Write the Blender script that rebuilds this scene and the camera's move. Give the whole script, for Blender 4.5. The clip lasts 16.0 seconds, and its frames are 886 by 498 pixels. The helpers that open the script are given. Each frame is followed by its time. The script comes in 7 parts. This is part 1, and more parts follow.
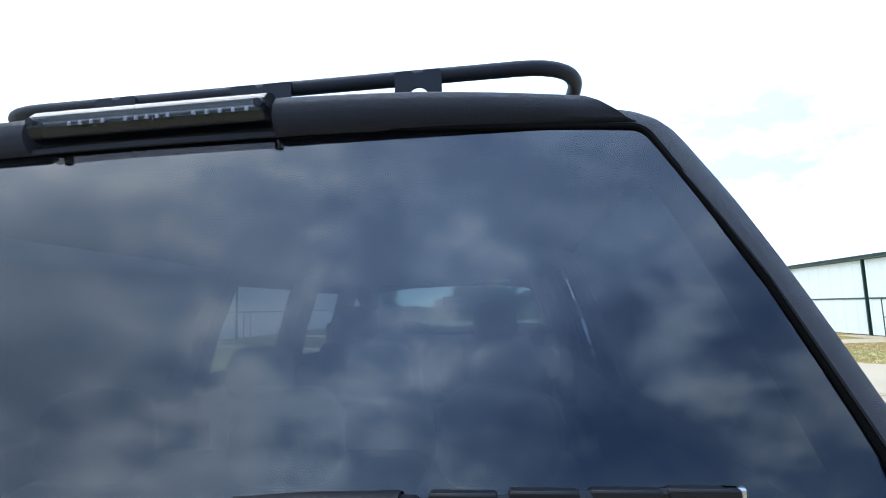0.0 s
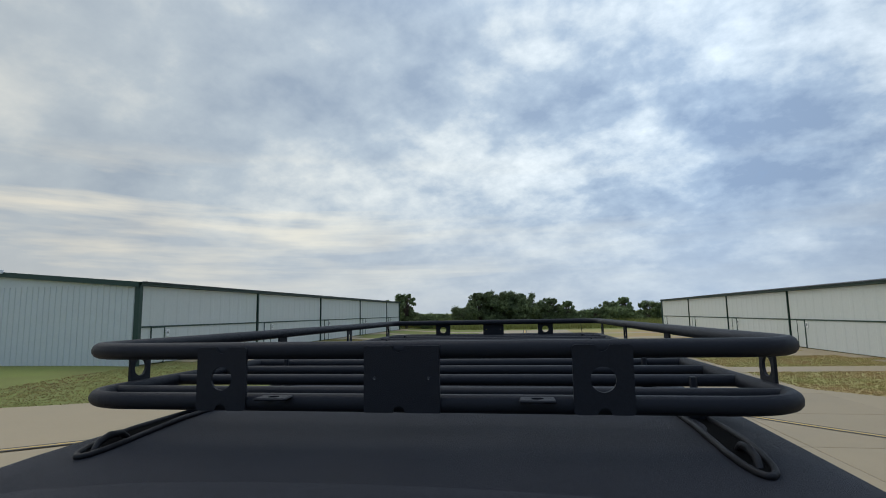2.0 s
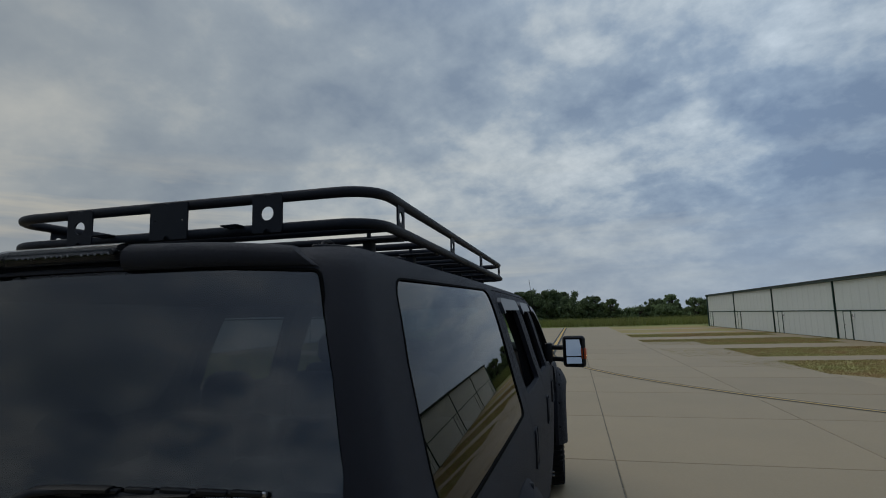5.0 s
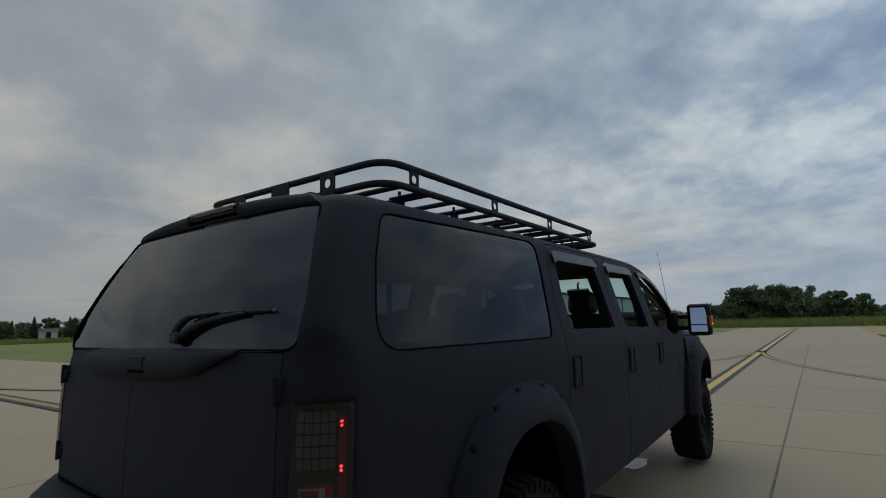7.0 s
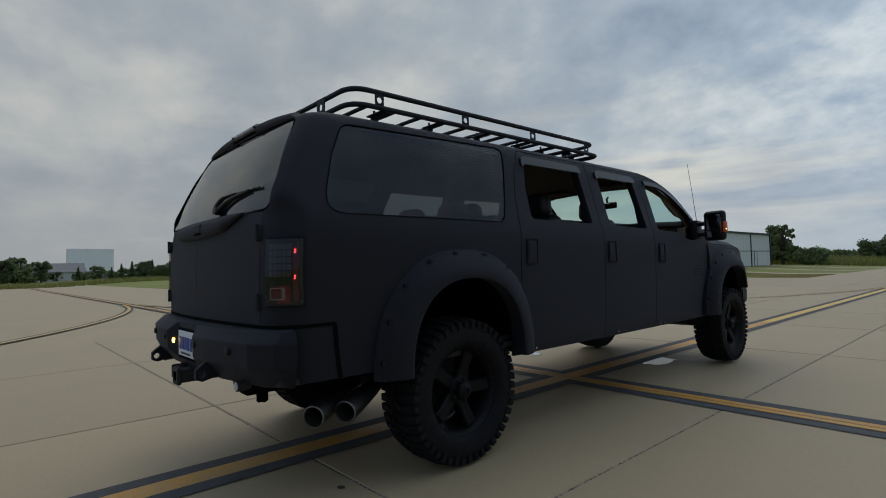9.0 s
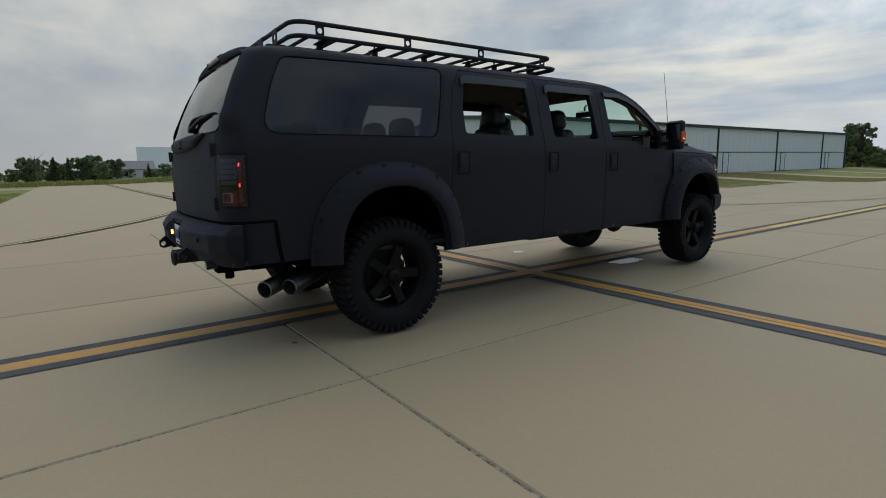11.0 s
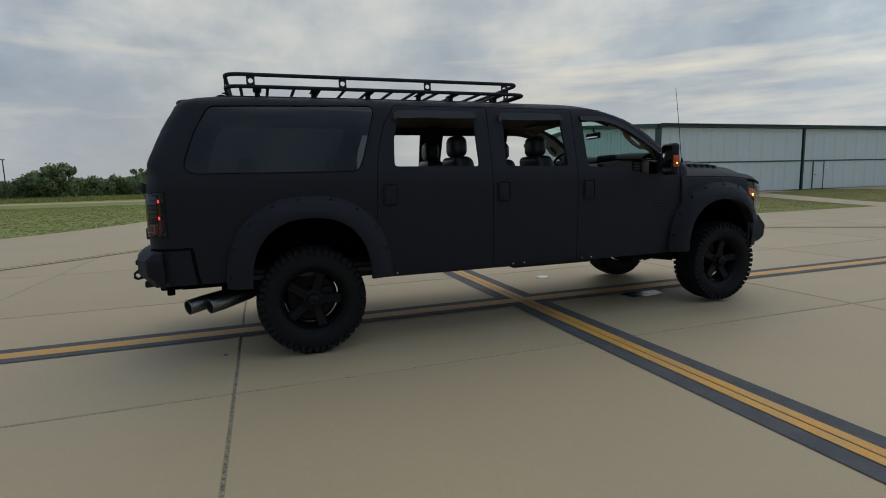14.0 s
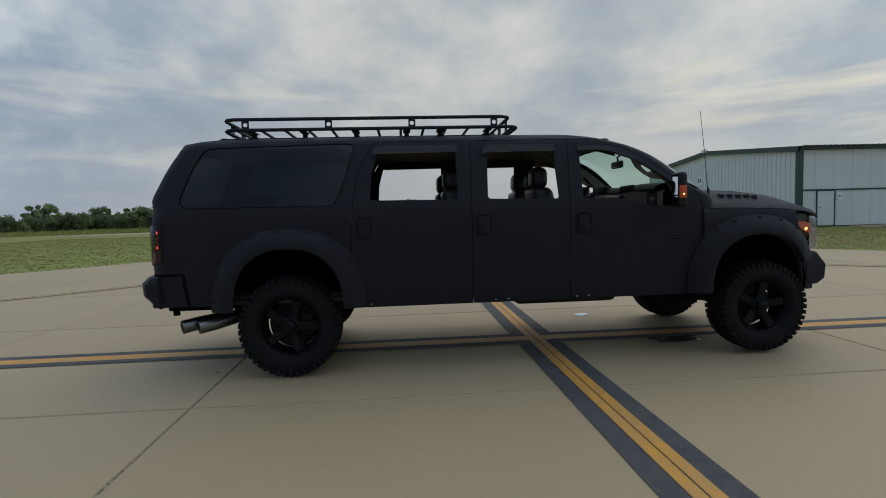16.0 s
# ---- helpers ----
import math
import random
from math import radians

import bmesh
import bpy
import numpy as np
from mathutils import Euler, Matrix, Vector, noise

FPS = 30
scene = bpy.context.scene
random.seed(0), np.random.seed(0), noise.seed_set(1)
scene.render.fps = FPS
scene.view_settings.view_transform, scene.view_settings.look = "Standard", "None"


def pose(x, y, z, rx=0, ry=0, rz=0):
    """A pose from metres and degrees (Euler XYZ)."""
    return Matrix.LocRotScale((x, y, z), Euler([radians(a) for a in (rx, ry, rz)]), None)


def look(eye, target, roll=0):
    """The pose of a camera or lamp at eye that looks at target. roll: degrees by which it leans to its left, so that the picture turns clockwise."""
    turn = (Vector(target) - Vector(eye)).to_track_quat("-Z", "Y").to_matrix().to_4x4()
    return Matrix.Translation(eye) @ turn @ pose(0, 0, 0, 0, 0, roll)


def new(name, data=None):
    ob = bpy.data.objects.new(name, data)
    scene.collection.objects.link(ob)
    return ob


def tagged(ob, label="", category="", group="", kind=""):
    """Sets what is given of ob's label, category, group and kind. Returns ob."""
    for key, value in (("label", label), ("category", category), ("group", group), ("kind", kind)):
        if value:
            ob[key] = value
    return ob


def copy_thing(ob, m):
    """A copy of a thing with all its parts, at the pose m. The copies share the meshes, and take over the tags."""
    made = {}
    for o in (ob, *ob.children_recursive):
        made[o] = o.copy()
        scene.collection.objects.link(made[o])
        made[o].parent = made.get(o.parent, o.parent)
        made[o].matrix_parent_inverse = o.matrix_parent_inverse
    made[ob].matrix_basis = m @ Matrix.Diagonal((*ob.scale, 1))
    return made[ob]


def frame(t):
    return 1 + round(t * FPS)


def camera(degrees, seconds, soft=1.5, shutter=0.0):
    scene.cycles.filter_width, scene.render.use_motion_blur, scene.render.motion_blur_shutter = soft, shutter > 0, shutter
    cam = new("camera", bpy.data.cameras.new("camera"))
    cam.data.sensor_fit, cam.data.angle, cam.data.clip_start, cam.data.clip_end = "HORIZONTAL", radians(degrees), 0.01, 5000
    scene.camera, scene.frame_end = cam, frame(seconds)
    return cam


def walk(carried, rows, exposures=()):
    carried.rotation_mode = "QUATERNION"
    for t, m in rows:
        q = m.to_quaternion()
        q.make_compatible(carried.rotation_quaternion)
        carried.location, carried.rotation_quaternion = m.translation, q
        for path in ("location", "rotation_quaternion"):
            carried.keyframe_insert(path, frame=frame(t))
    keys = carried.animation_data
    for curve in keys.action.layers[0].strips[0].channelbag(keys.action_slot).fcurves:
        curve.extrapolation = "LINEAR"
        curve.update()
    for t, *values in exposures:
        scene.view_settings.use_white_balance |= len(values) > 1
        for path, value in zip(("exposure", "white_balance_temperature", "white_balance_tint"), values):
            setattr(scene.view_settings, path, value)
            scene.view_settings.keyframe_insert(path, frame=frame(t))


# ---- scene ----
cam = camera(80.8, 16.0, soft=1.0)
# seconds, stops, kelvin, tint: the clip's camera darkens and warms its picture as it rises into the light
EXPOSURES = [(0, 1.92, 5700, 10), (0.5, 1.58, 5700, 12), (1.0, 0.99, 6150, 20), (1.5, 0.51, 6550, 12), (2.0, 0.17, 6500, 10), (2.5, -0.01, 6500, 10), (3.0, -0.19, 6500, 10),
             (5.5, -0.55, 6400, 10), (7.0, -0.46, 6400, 10), (8.5, -0.40, 6400, 10), (9.5, 0.05, 6450, 10), (12.0, 0.10, 6500, 10), (14.0, 0.09, 6500, 10), (16.0, 0.07, 6450, 10)]
PATH = [
    (0, (0.524, -1.641, 1.838), (0.278, 0.331, 2.066), -1.9),
    (0.5, (0.439, -1.567, 1.979), (0.193, 0.406, 2.198), -1.8),
    (1, (0.343, -1.517, 2.131), (0.061, 0.451, 2.348), -1.4),
    (1.5, (0.273, -1.506, 2.291), (-0.028, 0.457, 2.529), -1.2),
    (2, (0.226, -1.532, 2.401), (-0.08, 0.429, 2.647), -1.0),
    (2.5, (0.258, -1.572, 2.444), (-0.051, 0.389, 2.687), -1.2),
    (2.8, (0.339, -1.604, 2.443), (0.019, 0.354, 2.693), -0.8),
    (3, (0.397, -1.62, 2.428), (0.068, 0.337, 2.674), -1.2),
    (5.5, (1.458, -2.078, 1.856), (0.859, -0.188, 2.121), -1.4),
    (6, (1.678, -2.173, 1.774), (0.837, -0.378, 2.045), -1.2),
    (6.5, (1.935, -2.221, 1.684), (0.885, -0.541, 1.958), -1.2),
    (7, (2.174, -2.235, 1.617), (1.029, -0.62, 1.898), -1.6),
    (7.5, (2.427, -2.24, 1.575), (1.225, -0.666, 1.852), -1.4),
    (8, (2.679, -2.216, 1.511), (1.404, -0.699, 1.78), -1.3),
    (8.5, (2.997, -2.213, 1.343), (1.600, -0.798, 1.562), -1.75),
    (9, (3.366, -2.254, 1.226), (1.875, -0.923, 1.296), -1.6),
    (9.5, (3.665, -2.259, 1.163), (2.150, -0.972, 0.947), -1.5),
    (12, (4.882, -1.602, 1.358), (3.224, -0.525, 1.057), -1.6),
    (12.5, (5.026, -1.346, 1.364), (3.328, -0.334, 1.06), -1.5),
    (13, (5.091, -1.034, 1.378), (3.327, -0.136, 1.094), -1.7),
    (13.5, (5.264, -0.731, 1.406), (3.438, 0.039, 1.136), -1.4),
    (14, (5.401, -0.355, 1.425), (3.526, 0.29, 1.166), -1.5),
    (14.5, (5.461, -0.003, 1.389), (3.556, 0.561, 1.158), -1.6),
    (15, (5.582, 0.318, 1.381), (3.643, 0.77, 1.183), -1.6),
    (15.5, (5.638, 0.664, 1.405), (3.669, 0.971, 1.244), -1.7),
    (16, (5.669, 1.016, 1.42), (3.679, 1.174, 1.287), -1.6),
]
walk(cam, [(t, look(eye, target, roll)) for t, eye, target, roll in PATH], EXPOSURES)

# ---------------------------------------------------------------- sky and sun
world = bpy.data.worlds.new("overcast_sky")
scene.world = world
world.use_nodes = True


def node(tree, kind, at=None, **values):
    n = tree.nodes.new(kind)
    for key, value in (at or {}).items():
        n.inputs[key].default_value = value
    for key, value in values.items():
        if key == "operation":
            n.operation = value
        elif key == "blend_type":
            n.blend_type = value
        elif key == "data_type":
            n.data_type = value
        elif key == "feature":
            n.feature = value
        elif key == "sky_type":
            n.sky_type = value
    return n


def ramp(tree, source, stops):
    n = tree.nodes.new("ShaderNodeValToRGB")
    e = n.color_ramp.elements
    while len(e) < len(stops):
        e.new(0.5)
    for k, (at, c) in enumerate(stops):
        e[k].position, e[k].color = at, (c if len(c) == 4 else (*c, 1))
    tree.links.new(source, n.inputs[0])
    return n.outputs[0]


def math2(tree, op, a, b, clamp=False):
    n = tree.nodes.new("ShaderNodeMath")
    n.operation, n.use_clamp = op, clamp
    for k, v in enumerate((a, b)):
        if isinstance(v, (int, float)):
            n.inputs[k].default_value = v
        else:
            tree.links.new(v, n.inputs[k])
    return n.outputs[0]


def mix(tree, fac, a, b, kind="MIX"):
    n = tree.nodes.new("ShaderNodeMix")
    n.data_type, n.blend_type = "RGBA", kind
    for k, v in ((0, fac), (6, a), (7, b)):
        if isinstance(v, (int, float)):
            n.inputs[k].default_value = v
        elif isinstance(v, tuple):
            n.inputs[k].default_value = v if len(v) == 4 else (*v, 1)
        else:
            tree.links.new(v, n.inputs[k])
    return n.outputs[2]


SUN_HEIGHT, SUN_TURN, GLOW_TURN = 50.0, -48.0, -72.0        # veiled sun ahead of the truck; the brightest low sky lies to its left


def build_sky():
    t = world.node_tree
    t.nodes.clear()
    out = t.nodes.new("ShaderNodeOutputWorld")
    back = t.nodes.new("ShaderNodeBackground")
    sky = t.nodes.new("ShaderNodeTexSky")
    sky.sky_type, sky.sun_disc = "NISHITA", False
    sky.sun_elevation, sky.sun_rotation = radians(SUN_HEIGHT), radians(SUN_TURN)
    sky.air_density, sky.dust_density = 1.0, 1.5
    co = t.nodes.new("ShaderNodeTexCoord")
    sep = t.nodes.new("ShaderNodeSeparateXYZ")
    t.links.new(co.outputs["Generated"], sep.inputs[0])
    # the cloud deck is a flat sheet overhead, so its lumps draw together towards the horizon
    high = math2(t, "ADD", math2(t, "MAXIMUM", sep.outputs[2], 0.0), 0.42)
    com = t.nodes.new("ShaderNodeCombineXYZ")
    for k in range(2):
        t.links.new(math2(t, "DIVIDE", sep.outputs[k], high), com.inputs[k])

    def clouds(scale, detail, rough, warp, shift, stretch=(1.0, 1.0, 1.0)):
        m = node(t, "ShaderNodeMapping")
        m.inputs["Location"].default_value = shift
        m.inputs["Rotation"].default_value = (0, 0, radians(24))
        m.inputs["Scale"].default_value = stretch
        t.links.new(com.outputs[0], m.inputs[0])
        n = node(t, "ShaderNodeTexNoise", {"Scale": scale, "Detail": detail, "Roughness": rough, "Distortion": warp})
        t.links.new(m.outputs[0], n.inputs["Vector"])
        return n.outputs[0]

    sun_dir = t.nodes.new("ShaderNodeVectorMath")
    sun_dir.operation = "DOT_PRODUCT"
    t.links.new(co.outputs["Generated"], sun_dir.inputs[0])
    a, h = radians(GLOW_TURN), radians(6.0)
    sun_dir.inputs[1].default_value = (math.sin(a) * math.cos(h), math.cos(a) * math.cos(h), math.sin(h))
    around = math2(t, "ADD", math2(t, "MULTIPLY", sun_dir.outputs["Value"], 0.5), 0.5)
    big = clouds(1.9, 3, 0.5, 0.0, (7.1, 4.4, 3))
    mid = clouds(5.0, 6, 0.56, 0.1, (2.3, 8.4, 5))
    fine = clouds(12.0, 5, 0.57, 0.15, (1.2, 5.5, 4))
    wisp = clouds(48.0, 4, 0.6, 0.0, (3.3, 1.5, 4))
    # towards the veiled sun the sheet is smooth, and its small lumps fade out
    soft = ramp(t, around, [(0.60, (1,) * 3), (0.82, (0.62,) * 3), (0.97, (0.30,) * 3)])

    def weighed(source, weight):
        return math2(t, "MULTIPLY", math2(t, "SUBTRACT", source, 0.5), weight)

    small = math2(t, "MULTIPLY", math2(t, "ADD", math2(t, "ADD", weighed(mid, 0.42), weighed(fine, 0.17)), weighed(wisp, 0.035)), soft)
    mass = math2(t, "ADD", math2(t, "ADD", weighed(big, 0.42), small), 0.5)
    # crisper, more broken cloud to the south
    crisp = node(t, "ShaderNodeTexNoise", {"Scale": 5.5, "Detail": 8, "Roughness": 0.62, "Distortion": 0.35})
    t.links.new(co.outputs["Generated"], crisp.inputs["Vector"])
    south = ramp(t, math2(t, "MULTIPLY", sep.outputs[1], -1.0), [(0.36, (0,) * 3), (0.62, (1,) * 3)])
    mass = math2(t, "ADD", mass, math2(t, "MULTIPLY", weighed(crisp.outputs[0], 0.42), south))
    # broken, lumpy cloud overhead and away from the sun, a smooth sheet low down towards it
    lumpy = math2(t, "MULTIPLY", ramp(t, around, [(0.55, (1,) * 3), (0.95, (0.80,) * 3)]), ramp(t, sep.outputs[2], [(0.03, (0.40,) * 3), (0.25, (0.9,) * 3), (0.6, (0.9,) * 3), (0.85, (1.2,) * 3)]))
    mass = math2(t, "ADD", math2(t, "MULTIPLY", math2(t, "SUBTRACT", mass, 0.505), math2(t, "MULTIPLY", lumpy, 1.38)), 0.497)
    # the deck breaks open to the south-east
    gap = t.nodes.new("ShaderNodeVectorMath")
    gap.operation = "DOT_PRODUCT"
    t.links.new(co.outputs["Generated"], gap.inputs[0])
    gap.inputs[1].default_value = Vector((0.60, -0.72, 0.36)).normalized()
    open_sky = ramp(t, gap.outputs["Value"], [(0.78, (0,) * 3), (0.95, (1,) * 3)])
    grey = ramp(t, math2(t, "SUBTRACT", mass, math2(t, "MULTIPLY", open_sky, 0.11)), [(0.39, CLOUD_DARK), (0.48, CLOUD_MID), (0.55, CLOUD_LIGHT), (0.64, CLOUD_BRIGHT)])
    thin = ramp(t, math2(t, "SUBTRACT", mass, math2(t, "MULTIPLY", open_sky, 0.235)), [(0.15, (0.15,) * 3), (0.35, (1,) * 3)])
    clear = mix(t, 1.0, sky.outputs[0], (SKY_GAIN,) * 3, "MULTIPLY")
    veil = mix(t, thin, clear, grey)
    low = ramp(t, sep.outputs[2], [(0.0, (1,) * 3), (0.20, (0.0,) * 3)])
    hazed = mix(t, math2(t, "MULTIPLY", low, 0.6), veil, HAZE)
    # long pale breaks low in the deck
    long = node(t, "ShaderNodeMapping")
    long.inputs["Location"].default_value, long.inputs["Scale"].default_value = (4.2, 1.7, 0.6), (1.5, 1.5, 13.0)
    t.links.new(co.outputs["Generated"], long.inputs[0])
    streak = node(t, "ShaderNodeTexNoise", {"Scale": 1.0, "Detail": 5, "Roughness": 0.55, "Distortion": 0.2})
    t.links.new(long.outputs[0], streak.inputs["Vector"])
    breaks = math2(t, "MULTIPLY", ramp(t, streak.outputs[0], [(0.50, (0,) * 3), (0.66, (0.62,) * 3)]), ramp(t, sep.outputs[2], [(0.02, (0,) * 3), (0.07, (1,) * 3), (0.20, (1,) * 3), (0.30, (0,) * 3)]))
    hazed = mix(t, math2(t, "MULTIPLY", breaks, ramp(t, around, [(0.5, (0.3,) * 3), (0.85, (1,) * 3)])), hazed, CLOUD_BREAK)
    lit = mix(t, 1.0, hazed, ramp(t, around, [(0.05, AWAY), (0.5, ABEAM), (0.95, TOWARDS)]), "MULTIPLY")
    lit = mix(t, 1.0, lit, ramp(t, math2(t, "ADD", math2(t, "MULTIPLY", sep.outputs[1], 0.5), 0.5), [(0.05, (0.77, 0.84, 0.94)), (0.48, (1,) * 3), (0.72, (1.04, 1.04, 1.04)), (0.97, (1.20, 1.23, 1.24))]), "MULTIPLY")
    # overcast: the deck is brightest overhead
    lit = mix(t, 1.0, lit, ramp(t, sep.outputs[2], [(0.0, (0.96,) * 3), (0.25, (1.03,) * 3), (0.5, (1.09,) * 3), (0.85, (1.62, 1.62, 1.66))]), "MULTIPLY")
    t.links.new(lit, back.inputs[0])
    back.inputs[1].default_value = SKY_STRENGTH
    t.links.new(back.outputs[0], out.inputs[0])


CLOUD_DARK, CLOUD_MID, CLOUD_LIGHT, CLOUD_BRIGHT = (0.30, 0.362, 0.455), (0.43, 0.49, 0.56), (0.635, 0.662, 0.675), (0.87, 0.865, 0.84)
CLOUD_BREAK = (0.93, 0.85, 0.70)
AWAY, ABEAM, TOWARDS = (0.57, 0.63, 0.71), (0.865, 0.98, 1.125), (0.98, 0.96, 0.905)
HAZE, SKY_GAIN, SKY_STRENGTH = (0.50, 0.51, 0.525), 0.10, 0.85
build_sky()
sun = new("sun", bpy.data.lights.new("sun", "SUN"))
sun.data.energy, sun.data.angle, sun.data.color = 0.42, radians(48), (1.0, 0.925, 0.83)
sun.matrix_world = look((-23.9, 21.5, 38.3), (0, 0, 0))


# ---------------------------------------------------------------- materials
def material(name, base, rough=0.6, metal=0.0, grain=0.0, grain_scale=60.0, stain=0.0, stain_scale=1.5, bump=0.0, bump_scale=200.0,
             specular=0.5, coat=0.0, vary=0.0, dark=None):
    m = bpy.data.materials.new(name)
    m.use_nodes = True
    t = m.node_tree
    b = t.nodes["Principled BSDF"]
    b.inputs["Roughness"].default_value, b.inputs["Metallic"].default_value = rough, metal
    b.inputs["Specular IOR Level"].default_value, b.inputs["Coat Weight"].default_value = specular, coat
    co = t.nodes.new("ShaderNodeTexCoord").outputs["Object"]

    def noise_at(scale, detail=5.0, roughness=0.6):
        n = node(t, "ShaderNodeTexNoise", {"Scale": scale, "Detail": detail, "Roughness": roughness})
        t.links.new(co, n.inputs["Vector"])
        return n.outputs[0]

    colour = (*base, 1)
    if grain:
        colour = mix(t, ramp(t, noise_at(grain_scale), [(0.3, (0,) * 3), (0.7, (1,) * 3)]),
                     tuple(c * (1 - grain) for c in base), tuple(min(1, c * (1 + grain)) for c in base))
    if stain:
        low = dark or tuple(c * (1 - stain) for c in base)
        colour = mix(t, ramp(t, noise_at(stain_scale, 6, 0.65), [(0.36, (stain,) * 3), (0.62, (0,) * 3)]), colour, low)
    if vary:
        info = t.nodes.new("ShaderNodeObjectInfo")
        shade = math2(t, "ADD", math2(t, "MULTIPLY", info.outputs["Random"], 2 * vary), 1 - vary)
        com = t.nodes.new("ShaderNodeCombineXYZ")
        for k in range(3):
            t.links.new(shade, com.inputs[k])
        colour = mix(t, 1.0, colour, com.outputs[0], "MULTIPLY")
    if isinstance(colour, tuple):
        b.inputs["Base Color"].default_value = colour
    else:
        t.links.new(colour, b.inputs["Base Color"])
    if grain or stain:
        r = math2(t, "ADD", math2(t, "MULTIPLY", noise_at(grain_scale * 0.3), 0.24), rough - 0.12, True)
        t.links.new(r, b.inputs["Roughness"])
    if bump:
        bp = node(t, "ShaderNodeBump", {"Strength": bump, "Distance": 0.004})
        t.links.new(noise_at(bump_scale, 4, 0.6), bp.inputs["Height"])
        t.links.new(bp.outputs[0], b.inputs["Normal"])
    return m


def glass_material(name, tint, ior=1.5, rough=0.0):
    """Thin glass: it lets the light through tinted and mirrors more at a slant."""
    m = bpy.data.materials.new(name)
    m.use_nodes = True
    t = m.node_tree
    t.nodes.clear()
    out, mixer = t.nodes.new("ShaderNodeOutputMaterial"), t.nodes.new("ShaderNodeMixShader")
    clear = node(t, "ShaderNodeBsdfTransparent", {"Color": (*tint, 1)})
    gloss = node(t, "ShaderNodeBsdfAnisotropic", {"Roughness": rough})
    f0 = ((ior - 1) / (ior + 1)) ** 2
    facing = node(t, "ShaderNodeLayerWeight", {"Blend": 0.5})
    slant = math2(t, "POWER", facing.outputs["Facing"], 5.0)
    t.links.new(math2(t, "ADD", math2(t, "MULTIPLY", slant, 1 - f0), f0), mixer.inputs[0])
    t.links.new(clear.outputs[0], mixer.inputs[1])
    t.links.new(gloss.outputs[0], mixer.inputs[2])
    t.links.new(mixer.outputs[0], out.inputs[0])
    return m


def film_material(name, tint):
    """The tinted inner face and edge of a pane."""
    m = bpy.data.materials.new(name)
    m.use_nodes = True
    t = m.node_tree
    t.nodes.clear()
    out = t.nodes.new("ShaderNodeOutputMaterial")
    clear = node(t, "ShaderNodeBsdfTransparent", {"Color": (*tint, 1)})
    t.links.new(clear.outputs[0], out.inputs[0])
    return m


def glow(name, colour, strength):
    m = bpy.data.materials.new(name)
    m.use_nodes = True
    b = m.node_tree.nodes["Principled BSDF"]
    b.inputs["Base Color"].default_value = (*colour, 1)
    b.inputs["Emission Color"].default_value, b.inputs["Emission Strength"].default_value = (*colour, 1), strength
    return m


M_BODY = material("textured_black_coating", (0.0148, 0.0149, 0.0190), 0.64, grain=0.5, grain_scale=800, stain=0.3, stain_scale=2.5, bump=0.75, bump_scale=800, specular=0.18, dark=(0.0162, 0.0162, 0.0196))
coat = M_BODY.node_tree.nodes["Principled BSDF"]
coat.inputs["Sheen Weight"].default_value, coat.inputs["Sheen Roughness"].default_value, coat.inputs["Sheen Tint"].default_value = 0.09, 0.42, (0.76, 0.83, 1.0, 1)
M_VISOR = material("smoked_visor", (0.012, 0.012, 0.014), 0.30, specular=0.35)
M_TRIM = material("black_plastic", (0.011, 0.011, 0.013), 0.5, grain=0.2, grain_scale=300, bump=0.15, bump_scale=500, specular=0.25)
M_STEEL = material("black_powder_coat", (0.013, 0.0148, 0.0205), 0.55, grain=0.3, grain_scale=500, bump=0.35, bump_scale=700, specular=0.22)
M_RUBBER = material("tyre_rubber", (0.0066, 0.0066, 0.0076), 0.78, specular=0.22, grain=0.35, grain_scale=120, stain=0.3, stain_scale=9, bump=0.25, bump_scale=250, dark=(0.0125, 0.0122, 0.0118))
M_WIPER = material("wiper_black", (0.006, 0.006, 0.007), 0.42, grain=0.2, grain_scale=200, specular=0.25)
M_SEAL = material("rubber_seal", (0.004, 0.004, 0.004), 0.9, specular=0.05)
M_RIM = material("satin_black_rim", (0.0055, 0.0055, 0.0062), 0.48, grain=0.15, grain_scale=200, specular=0.17)
M_CHROME = material("brushed_steel", (0.42, 0.42, 0.43), 0.25, 1.0, grain=0.2, grain_scale=150)
M_TIP = material("sooty_steel", (0.22, 0.22, 0.215), 0.38, 1.0, grain=0.3, grain_scale=60, stain=0.5, stain_scale=8)
M_CAST = material("cast_iron", (0.03, 0.028, 0.026), 0.8, 0.2, grain=0.4, grain_scale=60)
M_LEATHER = material("black_leather", (0.022, 0.021, 0.021), 0.42, grain=0.2, grain_scale=250, bump=0.3, bump_scale=180)
M_LINER = material("headliner_fabric", (0.085, 0.068, 0.055), 0.9, grain=0.1, grain_scale=300)
M_TAN = material("tan_trim", (0.21, 0.165, 0.12), 0.65, grain=0.1, grain_scale=200)
M_DASH = material("dashboard_plastic", (0.020, 0.0195, 0.0195), 0.75, grain=0.15, grain_scale=300, bump=0.2, bump_scale=400, specular=0.15)
M_TINT, M_TINT_SIDE = glass_material("tinted_glass", (0.31, 0.33, 0.34), 1.80), glass_material("tinted_side_glass", (0.25, 0.27, 0.28), 1.56)
M_TINT_IN, M_CLEAR_IN = film_material("tinted_film", (0.28, 0.30, 0.31)), film_material("clear_film", (0.76, 0.895, 0.85))
M_HEADGLASS = glass_material("headlight_cover", (0.90, 0.90, 0.91), 1.5)
M_CLEAR = glass_material("clear_glass", (0.80, 0.91, 0.88), 1.45)
M_LENS = glass_material("smoked_lens", (0.64, 0.63, 0.64), 1.50)
